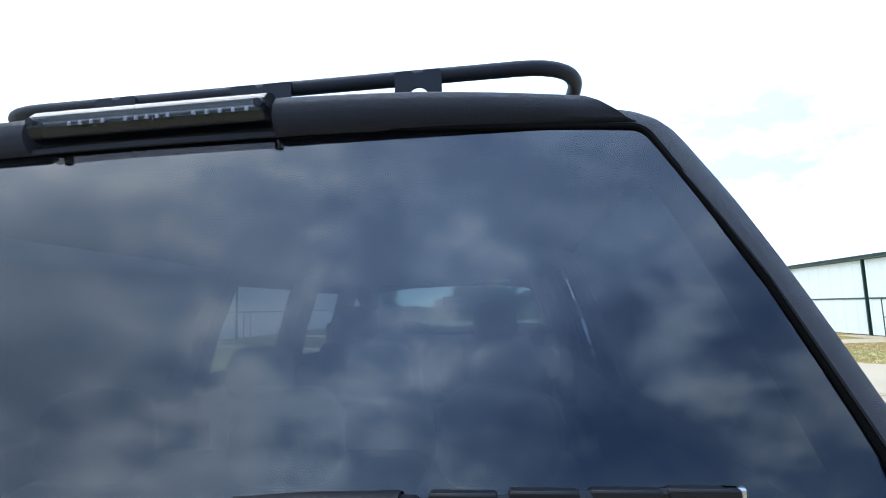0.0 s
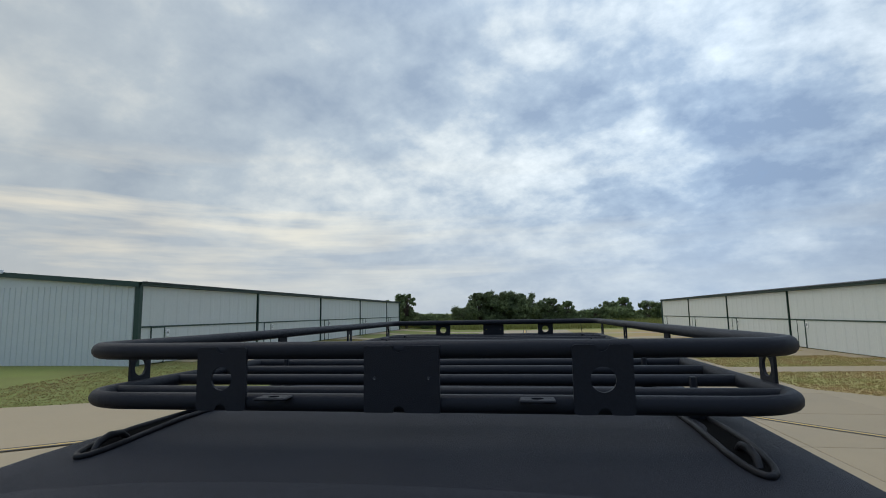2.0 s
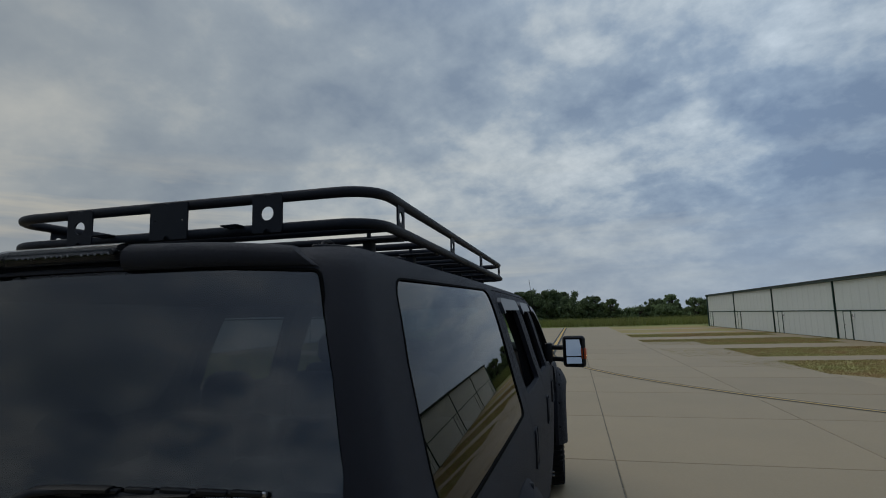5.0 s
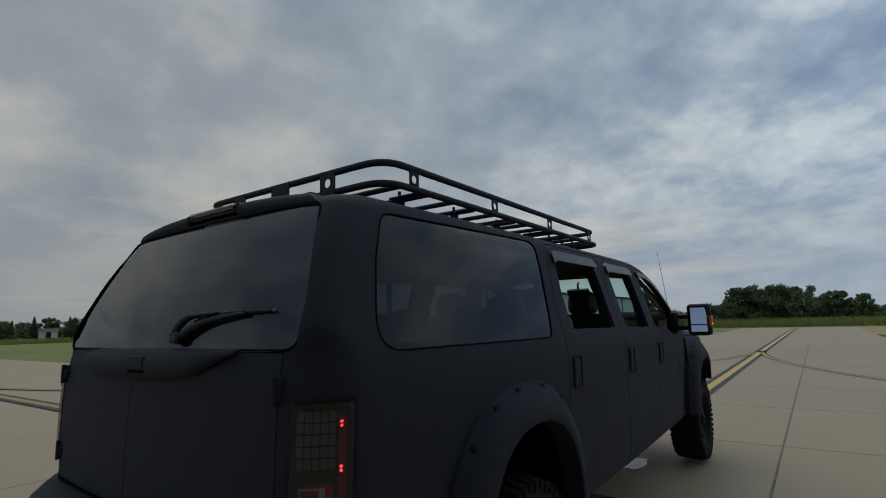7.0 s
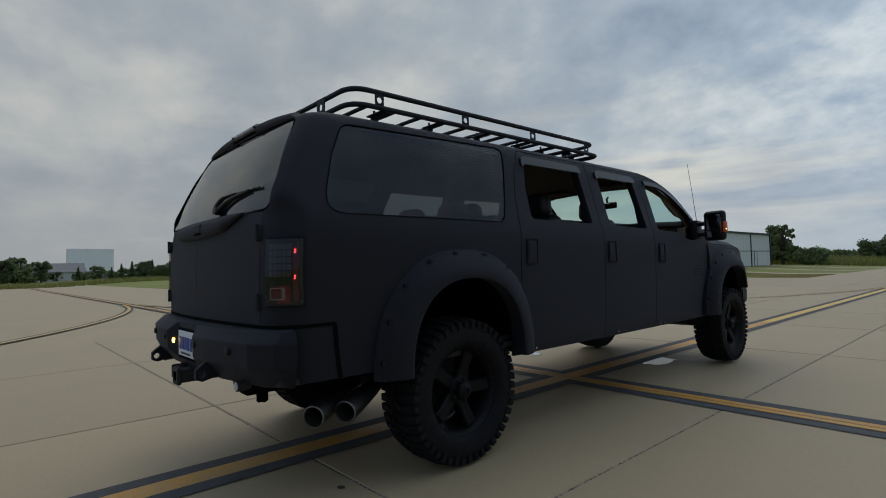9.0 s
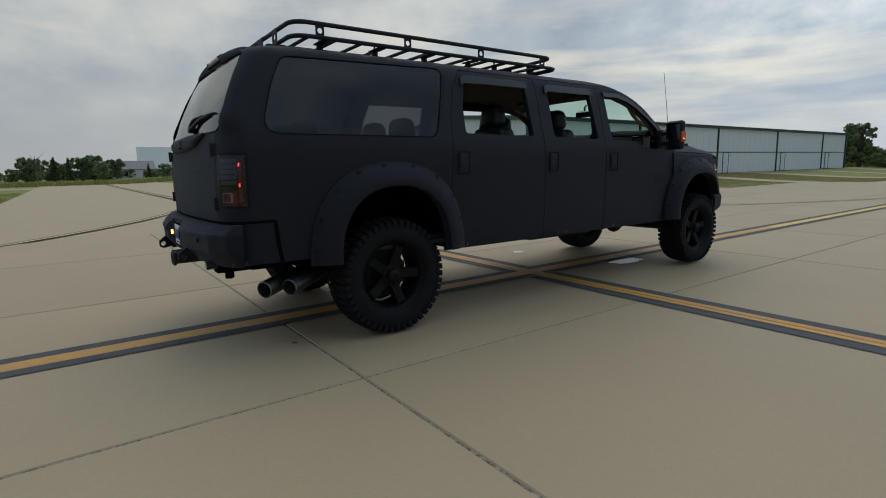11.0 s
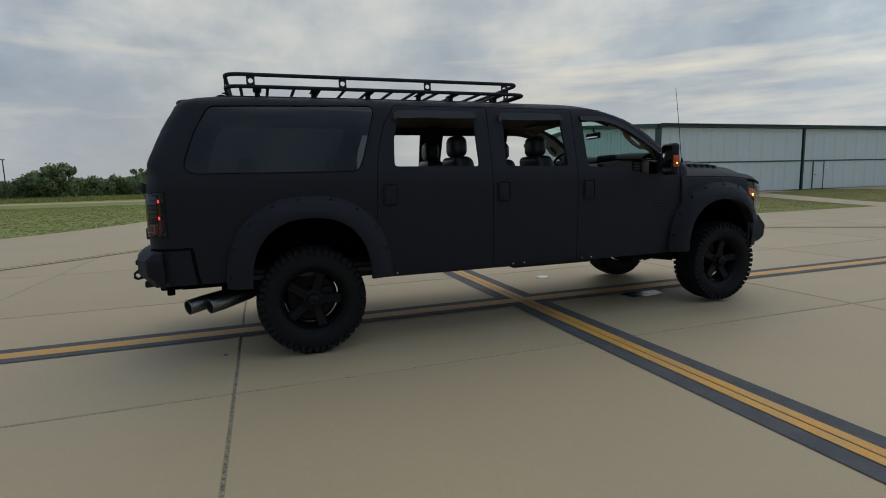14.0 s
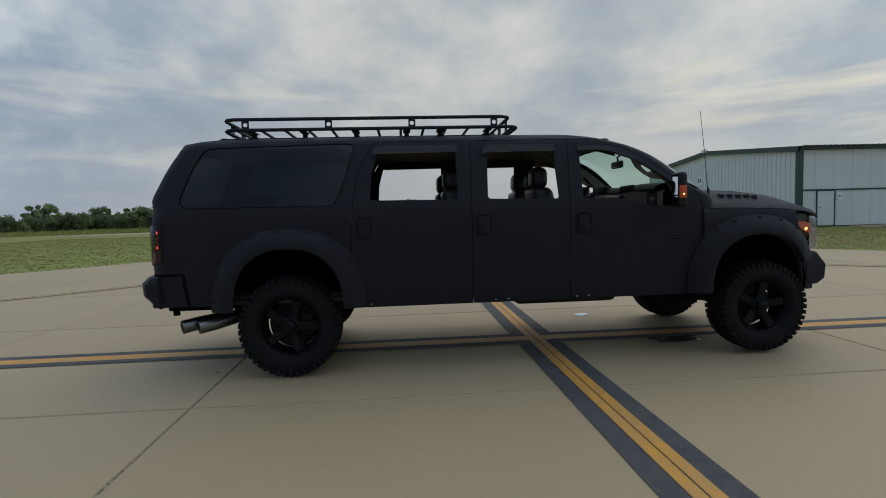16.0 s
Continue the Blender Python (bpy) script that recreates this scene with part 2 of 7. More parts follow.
M_CELL = material("smoked_reflector", (0.17, 0.17, 0.178), 0.32, 0.6, grain=0.2, grain_scale=120)
M_LAMP = glass_material("smoked_lamp_cover", (0.52, 0.52, 0.54), 1.48, 0.10)
M_MIRROR = material("mirror_glass", (0.75, 0.77, 0.78), 0.03, 1.0)
M_RED = glow("red_led", (1.0, 0.05, 0.05), 9.0)
M_AMBER_HOT = glow("amber_bulb", (1.0, 0.55, 0.10), 7.0)
M_REDGLOW = glow("red_lit_lens", (0.22, 0.005, 0.010), 0.20)
M_REDLENS = material("red_plastic", (0.30, 0.02, 0.03), 0.25)
M_REDDARK = material("led_lit_red_plastic", (0.26, 0.016, 0.024), 0.3)
M_WHITELENS = material("clear_plastic", (0.55, 0.55, 0.56), 0.2)
M_AMBERLENS = material("amber_plastic", (0.58, 0.085, 0.016), 0.3)
M_PLATE = material("plate_white", (0.72, 0.74, 0.76), 0.45)
M_INK = material("plate_ink_blue", (0.03, 0.07, 0.28), 0.5)
M_DARKINK = material("dark_ink", (0.03, 0.03, 0.035), 0.6)

M_CONCRETE = material("concrete_slab", (0.390, 0.292, 0.165), 0.62, grain=0.05, grain_scale=90, stain=0.34, stain_scale=0.45, bump=0.05, bump_scale=260, vary=0.04, dark=(0.318, 0.250, 0.146))
M_JOINT = material("joint_sealant", (0.060, 0.047, 0.030), 0.9, grain=0.5, grain_scale=60, dark=(0.40, 0.34, 0.24), stain=0.9, stain_scale=34)
M_YELLOW = material("yellow_marking_paint", (0.60, 0.285, 0.036), 0.6, grain=0.12, grain_scale=60, stain=0.45, stain_scale=5, bump=0.2, bump_scale=160, dark=(0.33, 0.24, 0.12))
M_GROOVE = material("dirty_groove", (0.15, 0.085, 0.025), 0.8, grain=0.4, grain_scale=50)
M_YELLOW_BRIGHT = material("bright_yellow_paint", (0.72, 0.43, 0.05), 0.5, grain=0.08, grain_scale=60, stain=0.25, stain_scale=5, dark=(0.5, 0.36, 0.12))
M_YELLOW_OLD = material("faded_yellow_paint", (0.62, 0.40, 0.11), 0.8, grain=0.14, grain_scale=60, stain=0.4, stain_scale=5, dark=(0.40, 0.33, 0.22))
M_BLACKPAINT = material("black_marking_paint", (0.048, 0.050, 0.052), 0.8, grain=0.22, grain_scale=50, stain=0.35, stain_scale=4, bump=0.2, bump_scale=160, dark=(0.12, 0.115, 0.105))
M_GRASS = material("mown_grass", (0.235, 0.262, 0.072), 0.9, grain=0.13, grain_scale=22, stain=0.6, stain_scale=0.22, bump=0.4, bump_scale=40, dark=(0.20, 0.165, 0.065), specular=0.15)
M_BLADE = material("grass_blades", (0.285, 0.305, 0.085), 0.8, grain=0.12, grain_scale=3, stain=0.45, stain_scale=0.3, dark=(0.26, 0.19, 0.08), specular=0.2)
M_DRY = material("dry_grass_blades", (0.40, 0.37, 0.14), 0.85, grain=0.3, grain_scale=3, stain=0.85, stain_scale=0.35, dark=(0.50, 0.32, 0.165), specular=0.15)
M_DRYTURF = material("dry_turf", (0.36, 0.345, 0.125), 0.92, grain=0.15, grain_scale=14, stain=0.8, stain_scale=0.13, bump=0.3, bump_scale=40, dark=(0.52, 0.32, 0.165), specular=0.1)
M_SHEET = material("pale_steel_sheet", (0.67, 0.705, 0.675), 0.5, grain=0.03, grain_scale=8, stain=0.12, stain_scale=0.6)
M_GREEN = material("dark_green_trim", (0.018, 0.055, 0.040), 0.45, grain=0.1, grain_scale=20)
M_ROOF = material("grey_roof_sheet", (0.16, 0.16, 0.155), 0.6, grain=0.2, grain_scale=6)
M_SIGN = material("sign_white", (0.90, 0.90, 0.89), 0.5)
M_BARK = material("bark", (0.10, 0.075, 0.055), 0.9, grain=0.4, grain_scale=12)
M_WALL = material("painted_siding", (0.62, 0.62, 0.60), 0.7, grain=0.08, grain_scale=4)


def leaf_material(name, base):
    m = material(name, base, 0.7, grain=0.5, grain_scale=1.3, specular=0.25, vary=0.18)
    t = m.node_tree
    g = t.nodes.new("ShaderNodeNewGeometry")
    b = t.nodes["Principled BSDF"]
    source = b.inputs["Base Color"].links[0].from_socket
    shade = math2(t, "ADD", math2(t, "MULTIPLY", g.outputs["Random Per Island"], 0.8), 0.6)
    com = t.nodes.new("ShaderNodeCombineXYZ")
    for k in range(3):
        t.links.new(shade, com.inputs[k])
    shaded = mix(t, 1.0, source, com.outputs[0], "MULTIPLY")
    t.links.new(shaded, b.inputs["Base Color"])
    through_leaf, mixer = node(t, "ShaderNodeBsdfTranslucent"), node(t, "ShaderNodeMixShader", {0: 0.38})
    t.links.new(shaded, through_leaf.inputs["Color"])
    t.links.new(b.outputs[0], mixer.inputs[1]), t.links.new(through_leaf.outputs[0], mixer.inputs[2])
    t.links.new(mixer.outputs[0], t.nodes["Material Output"].inputs[0])
    return m


M_LEAF = leaf_material("leaves", (0.215, 0.265, 0.120))
M_LEAF_DARK = leaf_material("dark_leaves", (0.178, 0.222, 0.105))


# ---------------------------------------------------------------- building blocks
def link(name, bm, mat, parent=None, label="", smooth=None, mats=()):
    me = bpy.data.meshes.new(name)
    bm.normal_update()
    bm.to_mesh(me)
    bm.free()
    for m in (mat, *mats):
        me.materials.append(m)
    if smooth is not None:
        me.shade_smooth()
        me.set_sharp_from_angle(angle=radians(smooth))
    ob = new(name, me)
    ob.parent = parent
    if label:
        ob["label"] = label
    return ob


def part(name, bm, mat, parent, label="", smooth=None, mats=()):
    return link(name, bm, mat, parent, label, smooth, mats)


def thing(name, label, category, group="", kind="", at=(0, 0, 0)):
    e = new(name)
    e.location = at
    e.empty_display_size = 0.2
    return tagged(e, label, category, group, kind)


def box(bm, x0, x1, y0, y1, z0, z1, bevel=0.0, segments=2, m=None):
    r = bmesh.ops.create_cube(bm, size=1)
    vs = r["verts"]
    for v in vs:
        v.co = Vector(((x0 + x1) / 2 + v.co.x * (x1 - x0), (y0 + y1) / 2 + v.co.y * (y1 - y0), (z0 + z1) / 2 + v.co.z * (z1 - z0)))
    if m is not None:
        bmesh.ops.transform(bm, matrix=m, verts=vs)
    if bevel:
        edges = list({e for v in vs for e in v.link_edges})
        bmesh.ops.bevel(bm, geom=edges, offset=bevel, segments=segments, profile=0.5, affect="EDGES")
    return bm


def tube(bm, points, r, sides=10, closed=False, cap=True):
    """A round bar along a line of points; r is one radius or one for each point."""
    pts = [Vector(p) for p in points]
    n = len(pts)
    rads = r if isinstance(r, (list, tuple)) else [r] * n
    rings, normal = [], None
    for k, p in enumerate(pts):
        a, b = pts[(k - 1) % n if closed else max(k - 1, 0)], pts[(k + 1) % n if closed else min(k + 1, n - 1)]
        d = (b - a).normalized()
        if normal is None:
            normal = d.orthogonal().normalized()
        normal = (normal - d * normal.dot(d)).normalized()
        side = d.cross(normal)
        rings.append([bm.verts.new(p + rads[k] * (math.cos(2 * math.pi * j / sides) * normal + math.sin(2 * math.pi * j / sides) * side)) for j in range(sides)])
    for k in range(n if closed else n - 1):
        a, b = rings[k], rings[(k + 1) % n]
        shift = 0
        if closed and k == n - 1:
            shift = min(range(sides), key=lambda s: (a[0].co - b[s].co).length)
        for j in range(sides):
            bm.faces.new((a[j], a[(j + 1) % sides], b[(j + 1 + shift) % sides], b[(j + shift) % sides]))
    if cap and not closed:
        bm.faces.new(rings[0][::-1]), bm.faces.new(rings[-1])
    return bm


def loft(bm, rows, closed=False, cap=False):
    vs = [[bm.verts.new(p) for p in row] for row in rows]
    for a, b in zip(vs, vs[1:]):
        n = len(a)
        for j in range(n if closed else n - 1):
            k = (j + 1) % n
            quad = [a[j], a[k], b[k], b[j]]
            if len({tuple(round(c, 6) for c in v.co) for v in quad}) > 2:
                bm.faces.new(quad)
    if cap:
        bm.faces.new(vs[0][::-1]), bm.faces.new(vs[-1])
    return bm


def lathe(bm, profile, segments, axis="x"):
    """Turns (along, radius) points about the x axis into a closed ring of faces."""
    rows = []
    for k in range(segments + 1):
        a = 2 * math.pi * (k % segments) / segments
        rows.append([(u, r * math.cos(a), r * math.sin(a)) for u, r in profile])
    loft(bm, rows)
    bmesh.ops.remove_doubles(bm, verts=bm.verts, dist=1e-5)
    return bm


def rounded(points, r, n=5):
    """A polygon with rounded corners; r is one radius or one for each corner."""
    out, m = [], len(points)
    for k in range(m):
        p, a, b = Vector(points[k]), Vector(points[k - 1]), Vector(points[(k + 1) % m])
        rr = r[k] if isinstance(r, (list, tuple)) else r
        da, db = (a - p), (b - p)
        ang = da.angle(db)
        if rr <= 0 or ang > 3.1:
            out.append(tuple(p))
            continue
        d = min(rr / math.tan(ang / 2), da.length * 0.48, db.length * 0.48)
        s, e = p + da.normalized() * d, p + db.normalized() * d
        for j in range(n + 1):
            f = j / n
            out.append(tuple((1 - f) ** 2 * s + 2 * f * (1 - f) * p + f * f * e))
    return out


def prism(outline, lo, hi, axis):
    """A solid with the outline in the two other axes, from lo to hi along axis."""
    bm = bmesh.new()

    def place(p, d):
        return {"x": (d, p[0], p[1]), "y": (p[0], d, p[1]), "z": (p[0], p[1], d)}[axis]

    a = [bm.verts.new(place(p, lo)) for p in outline]
    b = [bm.verts.new(place(p, hi)) for p in outline]
    bm.faces.new(a), bm.faces.new(b[::-1])
    n = len(a)
    for k in range(n):
        bm.faces.new((a[k], b[k], b[(k + 1) % n], a[(k + 1) % n]))
    bmesh.ops.recalc_face_normals(bm, faces=bm.faces)
    return bm


def carve(bm, cutters, op="DIFFERENCE"):
    """The solid bm with the cutter solids taken out of it (or only what lies in them), as a new bmesh. Frees nothing but its own copies."""
    def temp(b):
        me = bpy.data.meshes.new("temp")
        b.to_mesh(me)
        return new("temp", me)

    base = temp(bm)
    made = [temp(c) for c in cutters]
    for c in made:
        mod = base.modifiers.new("cut", "BOOLEAN")
        mod.operation, mod.object, mod.solver = op, c, "EXACT"
    bpy.context.view_layer.update()
    me = bpy.data.meshes.new_from_object(base.evaluated_get(bpy.context.evaluated_depsgraph_get()))
    out = bmesh.new()
    out.from_mesh(me)
    bpy.data.meshes.remove(me)
    for o in (base, *made):
        data = o.data
        bpy.data.objects.remove(o)
        bpy.data.meshes.remove(data)
    return out


def smoothstep(a, b, v):
    f = min(1.0, max(0.0, (v - a) / (b - a)))
    return f * f * (3 - 2 * f)


# ---------------------------------------------------------------- ground
def rise(x, y):
    """The apron drains to the taxilane's middle, so the ground climbs gently towards the hangars, more on the left."""
    return (0.45 if x < 0 else 0.06) * smoothstep(7.0, 18.0, abs(x)) * smoothstep(4, 16, y)


def build_ground():
    bm = bmesh.new()
    def steps(near, reach):
        v = [k * 2.0 for k in range(-int(near / 2), int(near / 2) + 1)]
        d, s = near, 4.0
        while d < reach:
            d += s
            s *= 1.5
            v = [-d, *v, d]
        return v
    xs, ys = steps(60, 3500), steps(90, 3500)
    rows = [[(x, y, rise(x, y) - 0.03) for x in xs] for y in ys]
    loft(bm, rows)
    return tagged(link("ground", bm, M_GRASS, smooth=60), "short mown green and straw-coloured grass around the taxiways", "grass", kind="structure")


ground = build_ground()


def fillet_corner(cx, cy, sx, sy, r, n=10):
    """Points of a concave pavement corner at (cx, cy) opening to the quadrant (sx, sy)."""
    return [(cx + sx * r * (1 - math.sin(math.pi / 2 * k / n)), cy + sy * r * (1 - math.cos(math.pi / 2 * k / n))) for k in range(n + 1)]


PAVE_X, PAVE_S, PAVE_N, PAVE_END, PAVE_R = 5.4, -4.7, 8.6, 70.0, 20.0


def corner_radius(sx, sy):
    """The radius of the pavement's rounded corner in that quadrant."""
    return PAVE_R if sy < 0 else (17.0 if sx > 0 else 15.5)


def grid_patch(bm, x0, x1, y0, y1, z, step=1.6):
    nx, ny = max(1, round((x1 - x0) / step)), max(1, round((y1 - y0) / step))
    loft(bm, [[(x0 + (x1 - x0) * i / nx, y0 + (y1 - y0) * j / ny, rise(x0 + (x1 - x0) * i / nx, y0 + (y1 - y0) * j / ny) + z) for i in range(nx + 1)] for j in range(ny + 1)])


# concrete drives to the hangar doors, from and to along the taxilane
DRIVES = {-1: [(22.5 + 10.1 * k, 24.6 + 10.1 * k) for k in range(5)], 1: [(20.3, 22.1), (27.2, 30.2), (36.6, 40.2), (46.4, 49.0), (56.5, 59.0)]}


def paved(x, y):
    """Whether concrete lies at a place of the ground."""
    ax = abs(x)
    if (ax < PAVE_X and -60 < y < PAVE_END) or PAVE_S < y < PAVE_N:
        return True
    for cy, sy in ((PAVE_N, 1), (PAVE_S, -1)):
        dx, dy, r = ax - PAVE_X, (y - cy) * sy, corner_radius(x, sy)
        if 0 <= dx < r and 0 <= dy < r and math.hypot(r - dx, r - dy) > r:
            return True
    if ax < 16.2:
        for y0, y1 in DRIVES[1 if x > 0 else -1]:
            if y0 - 0.05 < y < y1 + 0.05 or (ax > 15.1 and y0 - 1.5 < y < y1 + 2.5):
                return True
    return -70 < x < -63 and y < PAVE_S


def build_pavement():
    """One sheet of joint-coloured concrete under the slabs: the taxilane, the crossing taxiway, their rounded corners and the hangar drives."""
    bm = bmesh.new()
    z = -0.012
    grid_patch(bm, -PAVE_X, PAVE_X, -60, PAVE_END, z)
    grid_patch(bm, -130, -PAVE_X, PAVE_S, PAVE_N, z)
    grid_patch(bm, -70, -63, -150, PAVE_S, z, 6)
    grid_patch(bm, PAVE_X, 130, PAVE_S, PAVE_N, z)
    for sx in (-1, 1):
        for cy, sy in ((PAVE_N, 1), (PAVE_S, -1)):
            arc = fillet_corner(sx * PAVE_X, cy, sx, sy, corner_radius(sx, sy), 24)
            rings = []
            for j in range(19):
                f = 0.001 + 0.999 * j / 18
                pts = [(sx * PAVE_X + (x - sx * PAVE_X) * f, cy + (y - cy) * f) for x, y in arc]
                rings.append([(x, y, rise(x, y) + z) for x, y in pts])
            loft(bm, rings)
    for sx in (-1, 1):
        for y0, y1 in DRIVES[sx]:
            grid_patch(bm, *sorted((sx * PAVE_X, sx * 16.1)), y0, y1, z)
            grid_patch(bm, *sorted((sx * 15.2, sx * 16.2)), y0 - 1.5, y1 + 2.5, z + 0.003)
    for f in bm.faces:
        if f.normal.z < 0:
            f.normal_flip()
    bmesh.ops.recalc_face_normals(bm, faces=bm.faces)
    up = sum(f.normal.z for f in bm.faces)
    if up < 0:
        bmesh.ops.reverse_faces(bm, faces=bm.faces)
    return tagged(link("pavement", bm, M_CONCRETE, smooth=60), "pale tan concrete taxiway of jointed slabs, lightly stained", "pavement", kind="structure")


pavement = build_pavement()
bm = bmesh.new()
grid_patch(bm, PAVE_X, 16.3, PAVE_N, 70, -0.024)
bmesh.ops.recalc_face_normals(bm, faces=bm.faces)
if sum(f.normal.z for f in bm.faces) < 0:
    bmesh.ops.reverse_faces(bm, faces=bm.faces)
tagged(link("dry_turf", bm, M_DRYTURF, smooth=60), "parched straw and orange-brown turf between the hangar drives", "grass", kind="structure")


def stripe(bm, line, a, b, z):
    """A band between the offsets a and b to the left of a line of points on the ground."""
    rows = []
    for k, p in enumerate(line):
        q0, q1 = Vector(line[max(k - 1, 0)]), Vector(line[min(k + 1, len(line) - 1)])
        d = (q1 - q0).normalized()
        n = Vector((-d.y, d.x))
        rows.append([(p[0] + n.x * o, p[1] + n.y * o, rise(p[0] + n.x * o, p[1] + n.y * o) + z) for o in (a, b)])
    loft(bm, rows)
    for f in bm.faces:
        f.normal_update()
    bmesh.ops.reverse_faces(bm, faces=[f for f in bm.faces if f.normal.z < 0])


def marking(name, line, yellow, black, label, paint=None, groove=0.0, gap=None):
    """A yellow line with two black borders; a groove may part the yellow, and a gap may break the borders."""
    e = tagged(new(name), label, "road marking", "taxiway markings", "structure")
    z = 0.0145 if gap else 0.011
    for lo, hi in (((-yellow, -groove), (groove, yellow)) if groove else ((-yellow, yellow),)):
        bm = bmesh.new()
        stripe(bm, line, lo, hi, z)
        part("yellow_line", bm, paint or M_YELLOW, e)
    if groove:
        bm = bmesh.new()
        stripe(bm, line, -groove, groove, z - 0.002)
        part("groove", bm, M_GROOVE, e)
    pieces = [line] if not gap else [[p for p in line if p[0] < -gap] + [(-gap, line[0][1])], [(gap, line[0][1])] + [p for p in line if p[0] > gap]]
    for side in (-1, 1):
        for piece in pieces:
            bm = bmesh.new()
            lo, hi = sorted((side * (yellow + 0.002), side * (yellow + black)))
            stripe(bm, piece, lo, hi, 0.0105)
            part("black_border", bm, M_BLACKPAINT, e)
    return e


def straight(p, q, step=2.0):
    n = max(2, int((Vector(q) - Vector(p)).length / step))
    return [tuple(Vector(p).lerp(Vector(q), k / n)) for k in range(n + 1)]


LINE_Y = 2.47
marking("taxiway_line", straight((0, -60), (0, 9.0)), 0.090, 0.135, "dull yellow taxiway centre line with black borders, along the taxilane")
# a brighter yellow from y = 9 on
marking("taxiway_line", straight((0, 9.0), (0, 69.5)), 0.090, 0.135, "brighter yellow taxiway centre line with black borders, along the taxilane", M_YELLOW_BRIGHT)
marking("taxiway_line", straight((-120, LINE_Y), (120, LINE_Y)), 0.085, 0.15, "yellow taxiway centre line with black borders and a sawn groove, across the taxilane", groove=0.007, gap=0.23)
for sx in (-1, 1):
    for yc, b in ((26.0, 23.3), (-21.0, -23.3)):
        arc = [(sx * 23.0 * (1 - math.cos(a)), yc - b * math.sin(a)) for a in (math.pi / 2 * (0.03 + 0.94 * k / 40) for k in range(41))]
        marking("taxiway_curve", arc, 0.055, 0.075, "thin curved pale yellow turn-off line with dark borders", M_YELLOW_OLD)


# ---------------------------------------------------------------- hangars
def ribbed(bm, p, q, z0, z1, pitch=0.30, depth=0.028, out=(0, -1)):
    """A sheet-metal wall between plan points p and q with square ribs standing out."""
    p, q, out = Vector(p), Vector(q), Vector(out)
    length = (q - p).length
    d = (q - p) / length
    rows, u = [], 0.0
    pts = []
    while u < length:
        for f, o in ((0, 0), (0.62, 0), (0.70, 1), (0.92, 1)):
            if u + f * pitch <= length:
                pts.append((u + f * pitch, o * depth))
        u += pitch
    pts.append((length, 0))
    for z in (z0, z1):
        rows.append([(*(p + d * u + out * o), z) for u, o in pts])
    loft(bm, rows)


